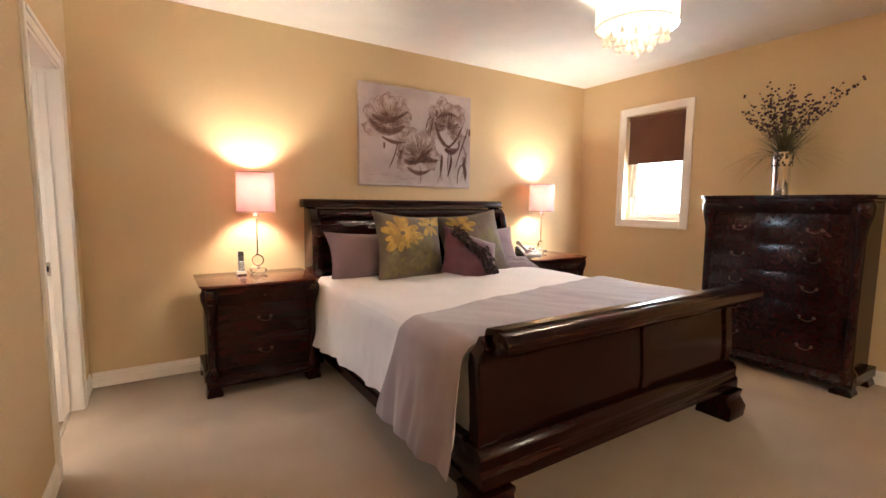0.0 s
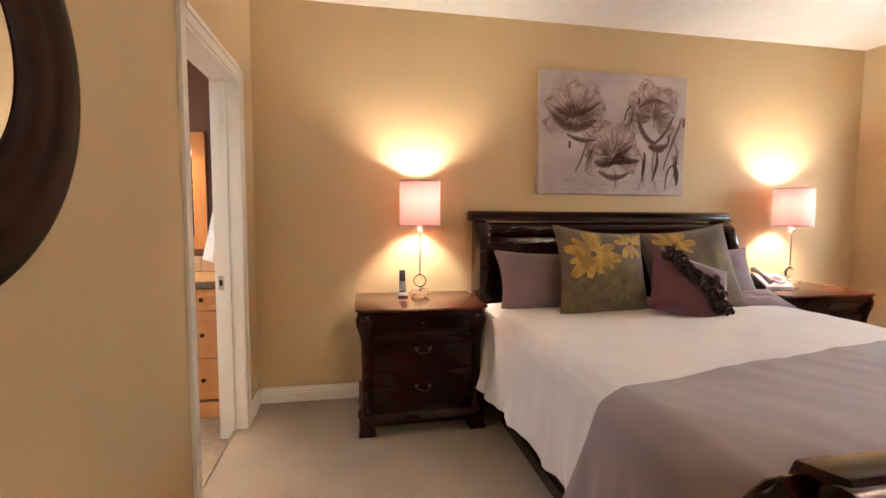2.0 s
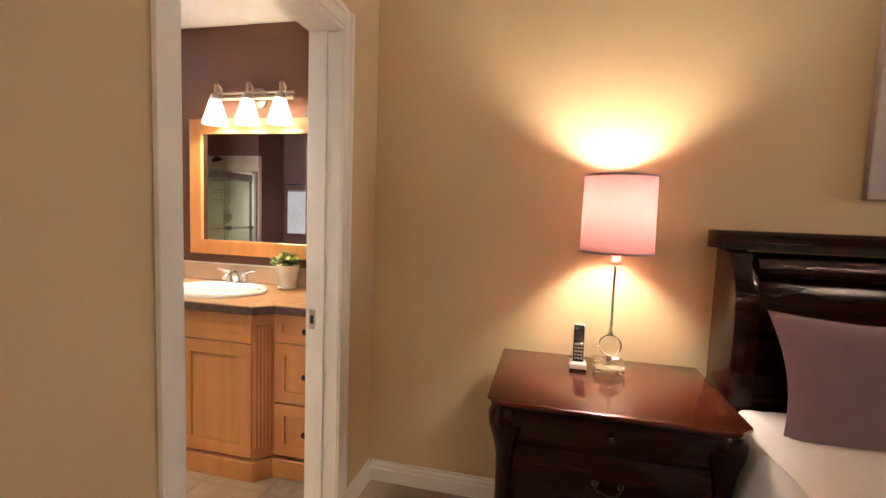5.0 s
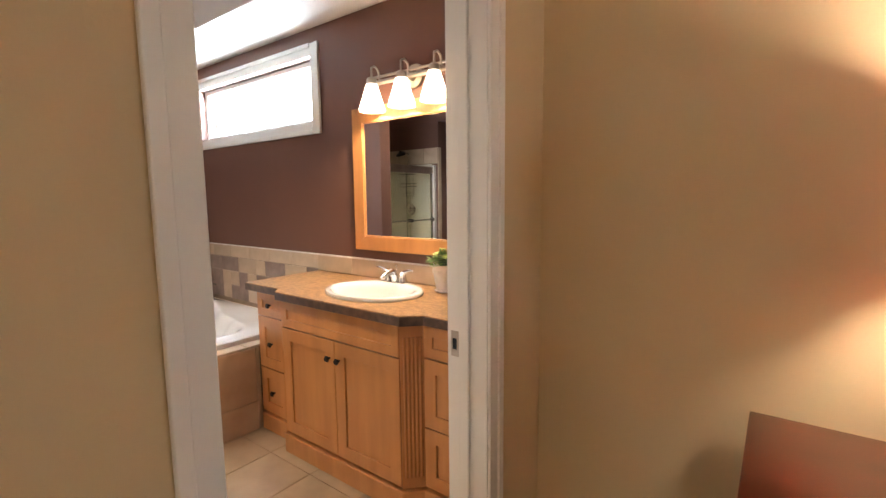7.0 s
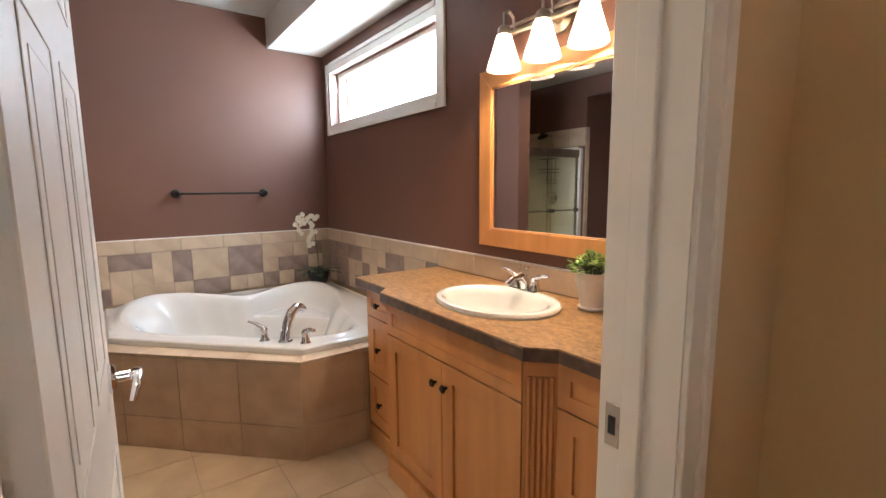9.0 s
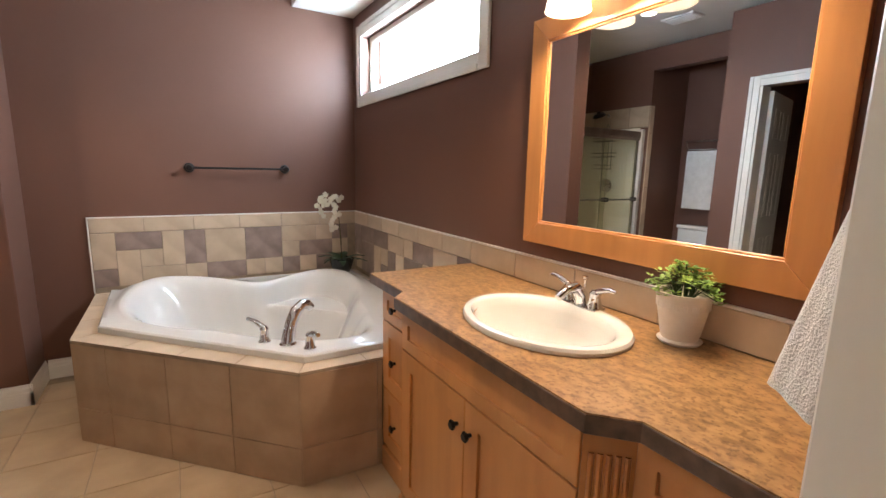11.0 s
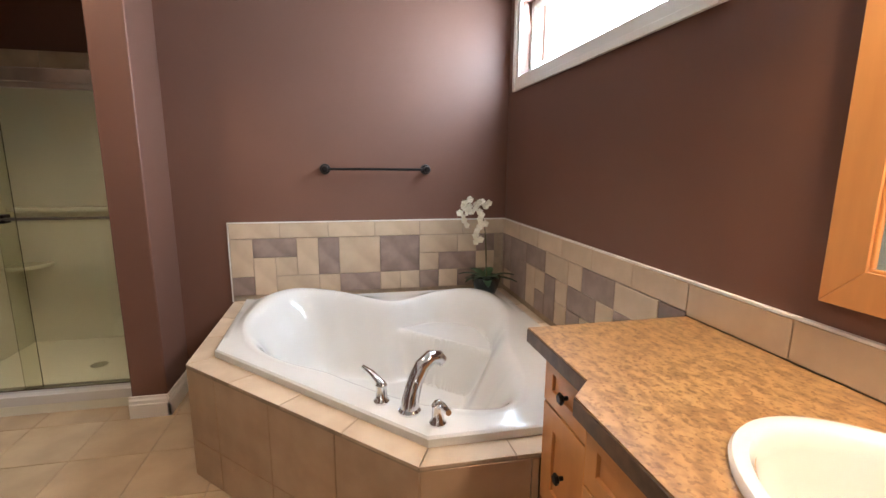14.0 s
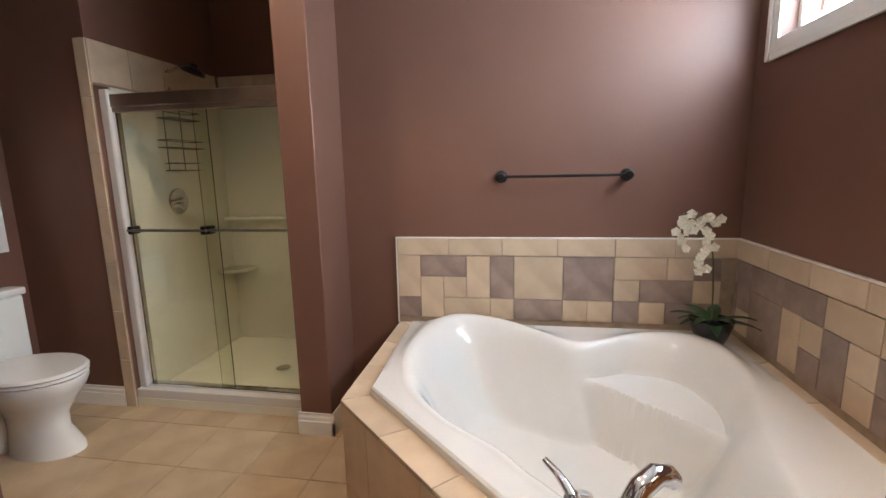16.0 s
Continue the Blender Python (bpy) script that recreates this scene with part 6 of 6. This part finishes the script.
def shower():
    xg = -2.33
    y0, y1 = 2.95, 4.07
    e = thing("shower", (-2.8, 3.5, 0), "white acrylic shower stall behind sliding glass doors", "shower")
    part("shower_tray", box(-3.28, -2.262, y0, y1, -0.003, 0.05), "shower", e)
    part("curb", box(-2.37, -2.262, y0 + 0.001, y1 - 0.001, 0.05, 0.105, 0.006, seg=2), "acrylic", e)
    part("drain", lathe([(0, 0.051), (0.045, 0.051), (0.048, 0.056), (0, 0.058)], (-2.75, 3.62, 0), 20), "chrome", e, smooth=True)
    part("back_panel", box(-3.298, -3.27, y0 + 0.002, y1 - 0.002, 0.05, 1.83, 0.004), "shower", e)
    part("side_panel", box(-3.27, -2.35, y0 + 0.001, y0 + 0.02, 0.05, 1.83, 0.004), "shower", e)
    part("side_panel", box(-3.27, -2.35, y1 - 0.02, y1 - 0.001, 0.05, 1.83, 0.004), "shower", e)
    part("shelf_ledge", box(-3.27, -3.19, y0 + 0.02, y1 - 0.02, 1.0, 1.03, 0.010, seg=2), "shower", e)
    part("corner_shelf", lathe([(0, 0.0), (0.16, 0.0), (0.165, 0.012), (0.16, 0.024), (0, 0.024)], (-3.22, y0 + 0.06, 0.62), 24), "shower", e, smooth=True)
    part("grab_bar", tube([(-3.23, 3.72, 0.90), (-3.215, 3.72, 0.92), (-3.215, 3.72, 1.16), (-3.23, 3.72, 1.18)], 0.012, 10), "shower", e, smooth=True)
    d = thing("shower_doors", (xg, 3.5, 0.1), "framed sliding clear glass shower doors with chrome towel bars", "shower door")
    hd = box(xg - 0.03, xg + 0.03, y0 + 0.002, y1 - 0.002, 1.715, 1.785, 0.005)
    box(xg - 0.024, xg + 0.024, y0 + 0.002, y1 - 0.002, 1.690, 1.716, 0.003, hd)
    part("header", hd, "nickel", d, "brushed nickel header rail")
    part("bottom_track", box(xg - 0.028, xg + 0.028, y0 + 0.002, y1 - 0.002, 0.105, 0.122, 0.003), "chrome", d)
    part("side_post", box(xg - 0.03, xg + 0.045, y0 + 0.001, y0 + 0.052, 0.105, 1.81, 0.006), "acrylic", d)
    part("side_post", box(xg - 0.02, xg + 0.02, y0 + 0.052, y0 + 0.068, 0.122, 1.72, 0.002), "chrome", d)
    part("side_post", box(xg - 0.02, xg + 0.02, y1 - 0.02, y1 - 0.001, 0.122, 1.72, 0.002), "chrome", d)
    for xx, a, b_ in ((xg + 0.012, y0 + 0.07, 3.56), (xg - 0.014, 3.46, y1 - 0.022)):
        g = part("glass_panel", box(xx - 0.003, xx + 0.003, a, b_, 0.125, 1.72), "shglass", d, "clear greenish glass panel")
        g.visible_shadow = False
    for xx, a, b_ in ((xg + 0.06, y0 + 0.08, 3.52), (xg + 0.045, 3.50, y1 - 0.03)):
        part("towel_rail", tube([(xx, a, 1.05), (xx, b_, 1.05)], 0.008, 10), "wire", d, smooth=True)
        for yy in (a + 0.02, b_ - 0.02):
            part("rail_bracket", box(min(xx, xg), max(xx, xg) + 0.006, yy - 0.014, yy + 0.014, 1.028, 1.072, 0.003), "black", d, "dark rail bracket")
    s = thing("rain_shower", (-2.80, y0, 2.0), "dark round shower head on a chrome arm", "shower head")
    part("arm", tube([(-2.80, y0, 2.00), (-2.80, y0 + 0.06, 2.01), (-2.78, y0 + 0.13, 2.02), (-2.75, y0 + 0.22, 2.02)], 0.011, 10), "chrome", s, smooth=True)
    m_ = Matrix.Translation((-2.74, y0 + 0.24, 1.985)) @ Matrix.Rotation(radians(-25), 4, "X")
    part("head", lathe([(0, -0.02), (0.07, -0.02), (0.075, -0.008), (0.05, 0.012), (0.02, 0.02), (0.015, 0.04), (0, 0.045)], n=24, m=m_), "black", s, smooth=True)
    part("flange", lathe([(0.03, 0.001), (0.022, 0.012), (0.011, 0.016)], n=18, m=Matrix.Translation((-2.80, y0 + 0.001, 2.0)) @ Matrix.Rotation(-math.pi / 2, 4, "X")), "chrome", s, smooth=True)
    v = thing("shower_valve", (-2.755, y0 + 0.02, 1.18), "round chrome shower valve with lever", "shower valve")
    m_ = Matrix.Translation((-2.755, y0 + 0.02, 1.18)) @ Matrix.Rotation(-math.pi / 2, 4, "X")
    part("valve_plate", lathe([(0.085, 0.001), (0.08, 0.010), (0.03, 0.016), (0.028, 0.05), (0, 0.055)], n=28, m=m_), "chrome", v, smooth=True)
    part("lever_handle", tube([(-2.755, y0 + 0.065, 1.18), (-2.70, y0 + 0.075, 1.185), (-2.65, y0 + 0.07, 1.18)], [0.010, 0.008, 0.006], 8), "chrome", v, smooth=True)
    c = thing("shower_caddy", (-2.77, y0 + 0.02, 1.75), "dark wire shower caddy with three shelves", "caddy")
    for zz, w in ((1.70, 0.13), (1.52, 0.14), (1.38, 0.10)):
        b = bmesh.new()
        ya, yb = y0 + 0.03, y0 + 0.13
        for dz in (0, 0.045):
            tube([(-2.77 - w, ya, zz + dz), (-2.77 - w, yb, zz + dz), (-2.77 + w, yb, zz + dz), (-2.77 + w, ya, zz + dz), (-2.77 - w, ya, zz + dz)], 0.0035, 6, b)
        for k in range(9):
            q = -2.77 - w + 2 * w * k / 8
            tube([(q, ya, zz), (q, yb, zz)], 0.0018, 5, b)
        part("wire_shelf", b, "wire", c)
    part("wire_upright", tube([(-2.84, y0 + 0.03, 1.38), (-2.84, y0 + 0.03, 1.78), (-2.77, y0 + 0.035, 1.90), (-2.70, y0 + 0.03, 1.78), (-2.70, y0 + 0.03, 1.38)], 0.0035, 6), "wire", c, smooth=True)


shower()


def toilet():
    x, yb = -1.82, 2.36
    e = thing("toilet", (x, yb + 0.3, 0), "white two-piece toilet with closed lid", "toilet")
    part("tank", box(x - 0.23, x + 0.23, yb, yb + 0.19, 0.38, 0.735, 0.02, seg=3), "sink", e, smooth=True)
    part("tank_lid", box(x - 0.24, x + 0.24, yb - 0.004, yb + 0.20, 0.735, 0.775, 0.012, seg=2), "sink", e, smooth=True)
    part("flush_lever", tube([(x + 0.15, yb + 0.195, 0.68), (x + 0.15, yb + 0.21, 0.68), (x + 0.20, yb + 0.215, 0.675)], 0.007, 8), "chrome", e, smooth=True)
    b = bmesh.new()
    rings = []
    cy = yb + 0.46
    for z, rx, ry, dy in ((-0.002, 0.115, 0.20, 0.02), (0.03, 0.110, 0.195, 0.02), (0.12, 0.090, 0.16, -0.01), (0.20, 0.095, 0.165, -0.01), (0.27, 0.135, 0.20, 0.0), (0.33, 0.172, 0.235, 0.01), (0.37, 0.182, 0.25, 0.015), (0.392, 0.180, 0.25, 0.015)):
        rings.append([b.verts.new((x + rx * math.cos(2 * math.pi * k / 40), cy + dy + ry * math.sin(2 * math.pi * k / 40), z)) for k in range(40)])
    for a, c in zip(rings, rings[1:]):
        for k in range(40):
            b.faces.new((a[k], a[(k + 1) % 40], c[(k + 1) % 40], c[k]))
    b.faces.new(rings[0])
    b.faces.new(rings[-1])
    bmesh.ops.recalc_face_normals(b, faces=b.faces)
    box(x - 0.10, x + 0.10, yb + 0.02, yb + 0.32, -0.002, 0.37, 0.02, b, seg=2)
    part("bowl", b, "sink", e, smooth=True)
    part("seat", lathe([(0, 0.394), (0.182, 0.394), (0.188, 0.402), (0.182, 0.412), (0, 0.412)], (x, cy + 0.012, 0), 40, sy=1.36), "acrylic", e, smooth=True)
    part("lid", lathe([(0, 0.414), (0.184, 0.414), (0.190, 0.422), (0.180, 0.434), (0, 0.440)], (x, cy + 0.010, 0), 40, sy=1.36), "acrylic", e, smooth=True)
    r = thing("towel_rack", (x, 2.32, 1.68), "chrome towel rack on the wall over the toilet", "towel rack")
    for zz, yy in ((1.70, 2.44), (1.70, 2.38), (1.60, 2.40)):
        part("rail", tube([(x - 0.30, yy, zz), (x + 0.30, yy, zz)], 0.008, 10), "chrome", r, smooth=True)
    for s in (-1, 1):
        part("bracket", tube([(x + s * 0.30, 2.321, 1.60), (x + s * 0.30, 2.40, 1.60), (x + s * 0.30, 2.44, 1.70), (x + s * 0.30, 2.321, 1.70)], 0.008, 8), "chrome", r, smooth=True)
    t = thing("bath_towel", (x - 0.1, 2.34, 1.3), "white bath towel hanging from the chrome rack", "towel")
    def f(u, v):
        zt = 1.612
        L = 0.66
        s = v * 2 - 1
        return (x - 0.30 + u * 0.40, 2.40 + (0.012 if s > 0 else -0.012) * min(1, abs(s) * 8) + 0.006 * math.sin(u * 11) * abs(s), zt - abs(s) * L + 0.0)
    part("towel_cloth", grid(f, 16, 30, thick=0.008), "towel", t, smooth=True)


toilet()


def closet():
    e = thing("closet_shelf", (0.1, 2.15, 1.0), "dark closet shelves with folded clothes", "shelving")
    for z in (0.5, 0.95, 1.35, 1.72):
        part("shelf", box(-1.0, DB - 0.002, 2.022, 2.32, z, z + 0.018, 0.002), "trim", e)
    part("upright", box(-0.50, -0.482, 2.022, 2.30, 0, 1.75), "trim", e)
    rnd = random.Random(6)
    for z in (0.518, 0.968, 1.368, 1.738):
        x = -0.98
        while x < 0.6:
            w = rnd.uniform(0.22, 0.32)
            if not (x < -0.48 < x + w):
                t = thing("folded_clothes", (x, 2.1, z), "stack of dark folded clothes on a closet shelf", "clothes", "folded clothes in the closet")
                b = bmesh.new()
                zz = z
                for k in range(rnd.randint(2, 4)):
                    hh = rnd.uniform(0.03, 0.06)
                    box(x + rnd.uniform(0, 0.02), x + w - 0.03 - rnd.uniform(0, 0.02), 2.05, 2.30 - rnd.uniform(0, 0.03), zz, zz + hh, 0.012, b, seg=2)
                    zz += hh + 0.001
                part("clothes", b, "dark", t, smooth=True)
            x += w


closet()


def ceiling_bits():
    z = CEIL + 0.03
    for x, y in ((-1.70, 3.85), (-1.15, 4.75), (0.0, 4.75)):
        e = thing("recessed_light", (x, y, z), "round recessed ceiling light, lit", "ceiling light", "recessed bathroom lights")
        part("trim_ring", lathe([(0.060, -0.004), (0.066, -0.008), (0.085, -0.006), (0.088, 0.001)], (x, y, z), 32), "whiteplastic", e, smooth=True)
        part("lens", lathe([(0, -0.003), (0.061, -0.003)], (x, y, z), 28), "panel_glow", e, "glowing lens")
    x0, x1, y0, y1 = -1.75, -1.45, 3.50, 3.78
    e = thing("ceiling_vent", ((x0 + x1) / 2, 3.6, z), "white square exhaust vent grille", "vent")
    part("vent_frame", box(x0, x1, y0 - 0.06, y1 - 0.16, z - 0.018, z - 0.001, 0.005), "whiteplastic", e)
    for k in range(8):
        part("slat", box(x0 + 0.02, x1 - 0.02, y0 - 0.045 + k * 0.020, y0 - 0.037 + k * 0.020, z - 0.024, z - 0.018, 0.001), "whiteplastic", e)


ceiling_bits()


# ---- tiles, last ----
TILE = {}


def tile(parent_wall, name, axis, p, side, a0, a1, z0, z1, material, th=0.008, gap=0.0016):
    """One tile on a wall's face p (axis x or y) or, with axis z, on a floor between a0..a1 (x) and z0..z1 (y)."""
    w, h = a1 - a0 - 2 * gap, z1 - z0 - 2 * gap
    key = (axis, side, round(w, 3), round(h, 3), material, th)
    if key not in TILE:
        if axis == "x":
            b = box(min(0, side * th), max(0, side * th), -w / 2, w / 2, -h / 2, h / 2, 0.0016)
        elif axis == "y":
            b = box(-w / 2, w / 2, min(0, side * th), max(0, side * th), -h / 2, h / 2, 0.0016)
        else:
            b = box(-w / 2, w / 2, -h / 2, h / 2, -th, 0, 0.0012)
        me = bpy.data.meshes.new(name)
        b.to_mesh(me)
        b.free()
        me.materials.append(M[material])
        TILE[key] = me
    ob = new(name, TILE[key])
    c, d = (a0 + a1) / 2, (z0 + z1) / 2
    ob.location = (p, c, d) if axis == "x" else ((c, p, d) if axis == "y" else (c, d, p))
    if parent_wall:
        ob.parent = parent_wall
    return ob


def splash(wall, axis, p, side, start, step, cols, dark, z_top, row, rows, flip=1):
    """A field of small tiles below a border row, from dark cells (col0, col1, row0, row1) filled up with light ones."""
    used = set()
    def put(c0, c1, r0, r1, m_):
        for c in range(c0, c1):
            for r in range(r0, r1):
                used.add((c, r))
        a, b_ = start + flip * c0 * step, start + flip * c1 * step
        tile(wall, "tile", axis, p, side, min(a, b_), max(a, b_), z_top - r1 * row, z_top - r0 * row, m_)
    for q in dark:
        put(*q, "tile_dk")
    rnd = random.Random(len(dark) + rows)
    for r in range(rows):
        for c in range(cols):
            if (c, r) in used:
                continue
            shapes = [(2, 2), (2, 1), (1, 2), (1, 1)]
            rnd.shuffle(shapes)
            for w, h in shapes + [(1, 1)]:
                if c + w <= cols and r + h <= rows and all((c + i, r + j) not in used for i in range(w) for j in range(h)):
                    put(c, c + w, r, r + h, "tile_lt")
                    break


def tiling():
    far = tagged(part("backsplash", box(BX, BX + 0.006, 4.525, BV - 0.006, 0.50, 0.985), "grout", kind="structure"), "backsplash of beige and brown stone tiles along the tub", "backsplash")
    p = BX + 0.006
    step = 0.1258
    splash(far, "x", p, 1, 4.527, step, 13, [(1, 3, 0, 1), (4, 5, 0, 2), (7, 9, 0, 2), (10, 12, 1, 2), (12, 13, 0, 1), (0, 1, 2, 3), (5, 7, 2, 3), (9, 10, 2, 3), (11, 13, 2, 3)], 0.892, 0.1155, 3)
    for k in range(6):
        tile(far, "border_tile", "x", p, 1, 4.527 + k * 0.2835, 4.527 + (k + 1) * 0.2835, 0.893, 0.985, "tile_lt")
    van = tagged(part("backsplash_vanity", box(BX + 0.006, -0.778, BV - 0.006, BV, 0.50, 0.985), "grout", kind="structure"), "backsplash of beige and brown stone tiles beside the vanity", "backsplash")
    van2 = tagged(part("backsplash_worktop", box(-0.778, DB, BV - 0.006, BV, 0.875, 0.985), "grout", kind="structure"), "low backsplash of beige stone tiles over the worktop", "backsplash")
    q = BV - 0.006
    s2 = 0.1265
    for k in range(3):
        tile(van, "tile", "y", q, -1, -2.4515, -2.4225, 0.892 - (k + 1) * 0.1155, 0.892 - k * 0.1155, "tile_dk")
    splash(van, "y", q, -1, -2.4225, s2, 13, [(0, 1, 0, 2), (1, 3, 0, 1), (1, 3, 1, 3), (3, 5, 0, 1), (5, 6, 1, 3), (4, 5, 2, 3), (8, 10, 0, 1), (7, 9, 1, 2), (7, 8, 2, 3), (12, 13, 0, 1), (10, 12, 1, 3)], 0.892, 0.1155, 3)
    for k in range(6):
        w = (-0.778 - (BX + 0.016)) / 6
        tile(van, "border_tile", "y", q, -1, BX + 0.016 + k * w, BX + 0.016 + (k + 1) * w, 0.893, 0.985, "tile_lt")
    for k in range(5):
        w = (DB + 0.778) / 5
        tile(van2, "border_tile", "y", q, -1, -0.778 + k * w, -0.778 + (k + 1) * w, 0.882, 0.985, "tile_lt")
    cap = box(BX, BX + 0.015, 4.518, BV, 0.985, 0.992, 0.001)
    box(BX + 0.015, DB, BV - 0.015, BV, 0.985, 0.992, 0.001, cap)
    box(BX, BX + 0.015, 4.518, 4.525, 0.51, 0.985, 0.001, cap)
    tagged(part("backsplash_trim", cap, "pot", kind="structure"), "thin cream edge trim on the backsplash", "trim")

    # tub surround
    core = extrude([(BX, 4.54), (-1.578, 4.55), (-0.75, 5.392), (-0.738, BV - 0.007), (BX, BV - 0.007)], "z", 0, 0.12)
    sur = tagged(part("tub_surround", core, "grout", kind="structure"), "tiled surround of the corner bathtub", "tub surround")
    def face(ax, ay, bx, by, lengths, rows_, mat_):
        d = Vector((bx - ax, by - ay, 0))
        ang = math.atan2(d.y, d.x)
        m_ = Matrix.Translation((ax, ay, 0)) @ Matrix.Rotation(ang, 4, "Z")
        back = part("surround_wall", box(0, d.length, 0.008, 0.030, 0, 0.498, m=m_), "grout", sur)
        s = 0
        for L in lengths:
            for z0, z1 in rows_:
                b = box(s + 0.0015, s + L - 0.0015, 0, 0.008, z0 + 0.0015, z1 - 0.0015, 0.0015)
                me = bpy.data.meshes.new("tile")
                b.to_mesh(me)
                b.free()
                me.materials.append(M[mat_])
                ob = new("tile", me)
                ob.parent = sur
                ob.matrix_local = m_
            s += L
    diag = math.hypot(-0.735 + 1.57, 5.385 - 4.535)
    rows_ = ((0.0, 0.175), (0.175, 0.498))
    face(-1.57, 4.535, -0.735, 5.385, [diag - 3 * 0.33 if diag > 0.99 else diag / 4, 0.33, 0.33, 0.33], rows_, "tile_front")
    face(BX, 4.525, -1.57, 4.535, [0.24, 0.33, 0.328], rows_, "tile_front")
    face(-0.735, 5.385, -0.725, 5.74, [0.33, 0.025], rows_, "tile_front")
    # deck of flat tiles between the tub's rim and the edge
    inner = [(-2.375, 4.62), (-1.63, 4.645), (-0.825, 5.43), (-0.82, 6.14), (-2.375, 6.14)]
    pairs = ((0, 1, 3), (1, 2, 4), (2, 3, 3), (3, 4, 5), (4, 0, 5))
    for i, j, n_ in pairs:
        for k in range(n_):
            def lerp(P, t):
                return (P[i][0] + (P[j][0] - P[i][0]) * t, P[i][1] + (P[j][1] - P[i][1]) * t)
            t0, t1 = k / n_ + (0.002 if k else 0.0015), (k + 1) / n_ - 0.002
            quad = [lerp(DECK, t0), lerp(DECK, t1), lerp(inner, t1), lerp(inner, t0)]
            b = extrude(quad, "z", 0.499, 0.511, 0.0012)
            part("deck_tile", b, "tile_lt", sur)
    gd = bmesh.new()
    for i, j, n_ in pairs:
        extrude([DECK[i], DECK[j], inner[j], inner[i]], "z", 0.494, 0.5085, 0, gd)
    part("deck_grout", gd, "grout", sur)

    # shower wall tiles
    sw = tagged(part("shower_tile_base", box(-3.27, -2.25, 2.95, 2.955, 1.83, 2.06), "grout", kind="structure"), "band of beige tiles above the shower panels", "tile band")
    for k in range(4):
        tile(sw, "tile", "y", 2.955, 1, -3.268 + k * 0.2545, -3.268 + (k + 1) * 0.2545, 1.84, 2.06, "tile_lt")
    sb = tagged(part("shower_tile_back", box(-3.298, -3.292, 2.956, 4.07, 1.83, 2.06), "grout", kind="structure"), "band of beige tiles on the shower's back wall", "tile band")
    for k in range(4):
        tile(sb, "tile", "x", -3.292, 1, 2.97 + k * 0.275, 2.97 + (k + 1) * 0.275, 1.84, 2.06, "tile_lt")
    sj = tagged(part("shower_tile_jamb", box(-2.25, -2.245, 2.89, 2.962, 0, 2.06), "grout", kind="structure"), "strip of beige tiles beside the shower door", "tile band")
    for k in range(7):
        tile(sj, "tile", "x", -2.245, 1, 2.89, 2.962, 0.0 + k * 0.2943, (k + 1) * 0.2943, "tile_lt")

    # floor
    s = 0.333
    for i in range(-4, 9):
        for j in range(-9, 5):
            x0, y0 = -2.11 + i * s - 0.333, 4.94 + j * s
            x1, y1 = x0 + s, y0 + s
            a0, a1, b0, b1 = max(x0, -2.37), min(x1, D - 0.066), max(y0, 2.19), min(y1, BV)
            if a1 - a0 < 0.02 or b1 - b0 < 0.02:
                continue
            if a0 > DB - 0.01 and not (DOOR[0] - 0.05 < (b0 + b1) / 2 < DOOR[1] + 0.05):
                continue
            tile(floor_bath, "floor_tile", "z", 0.0, 1, a0, a1, b0, b1, "tile_fl", th=0.006, gap=0.0018)


tiling()
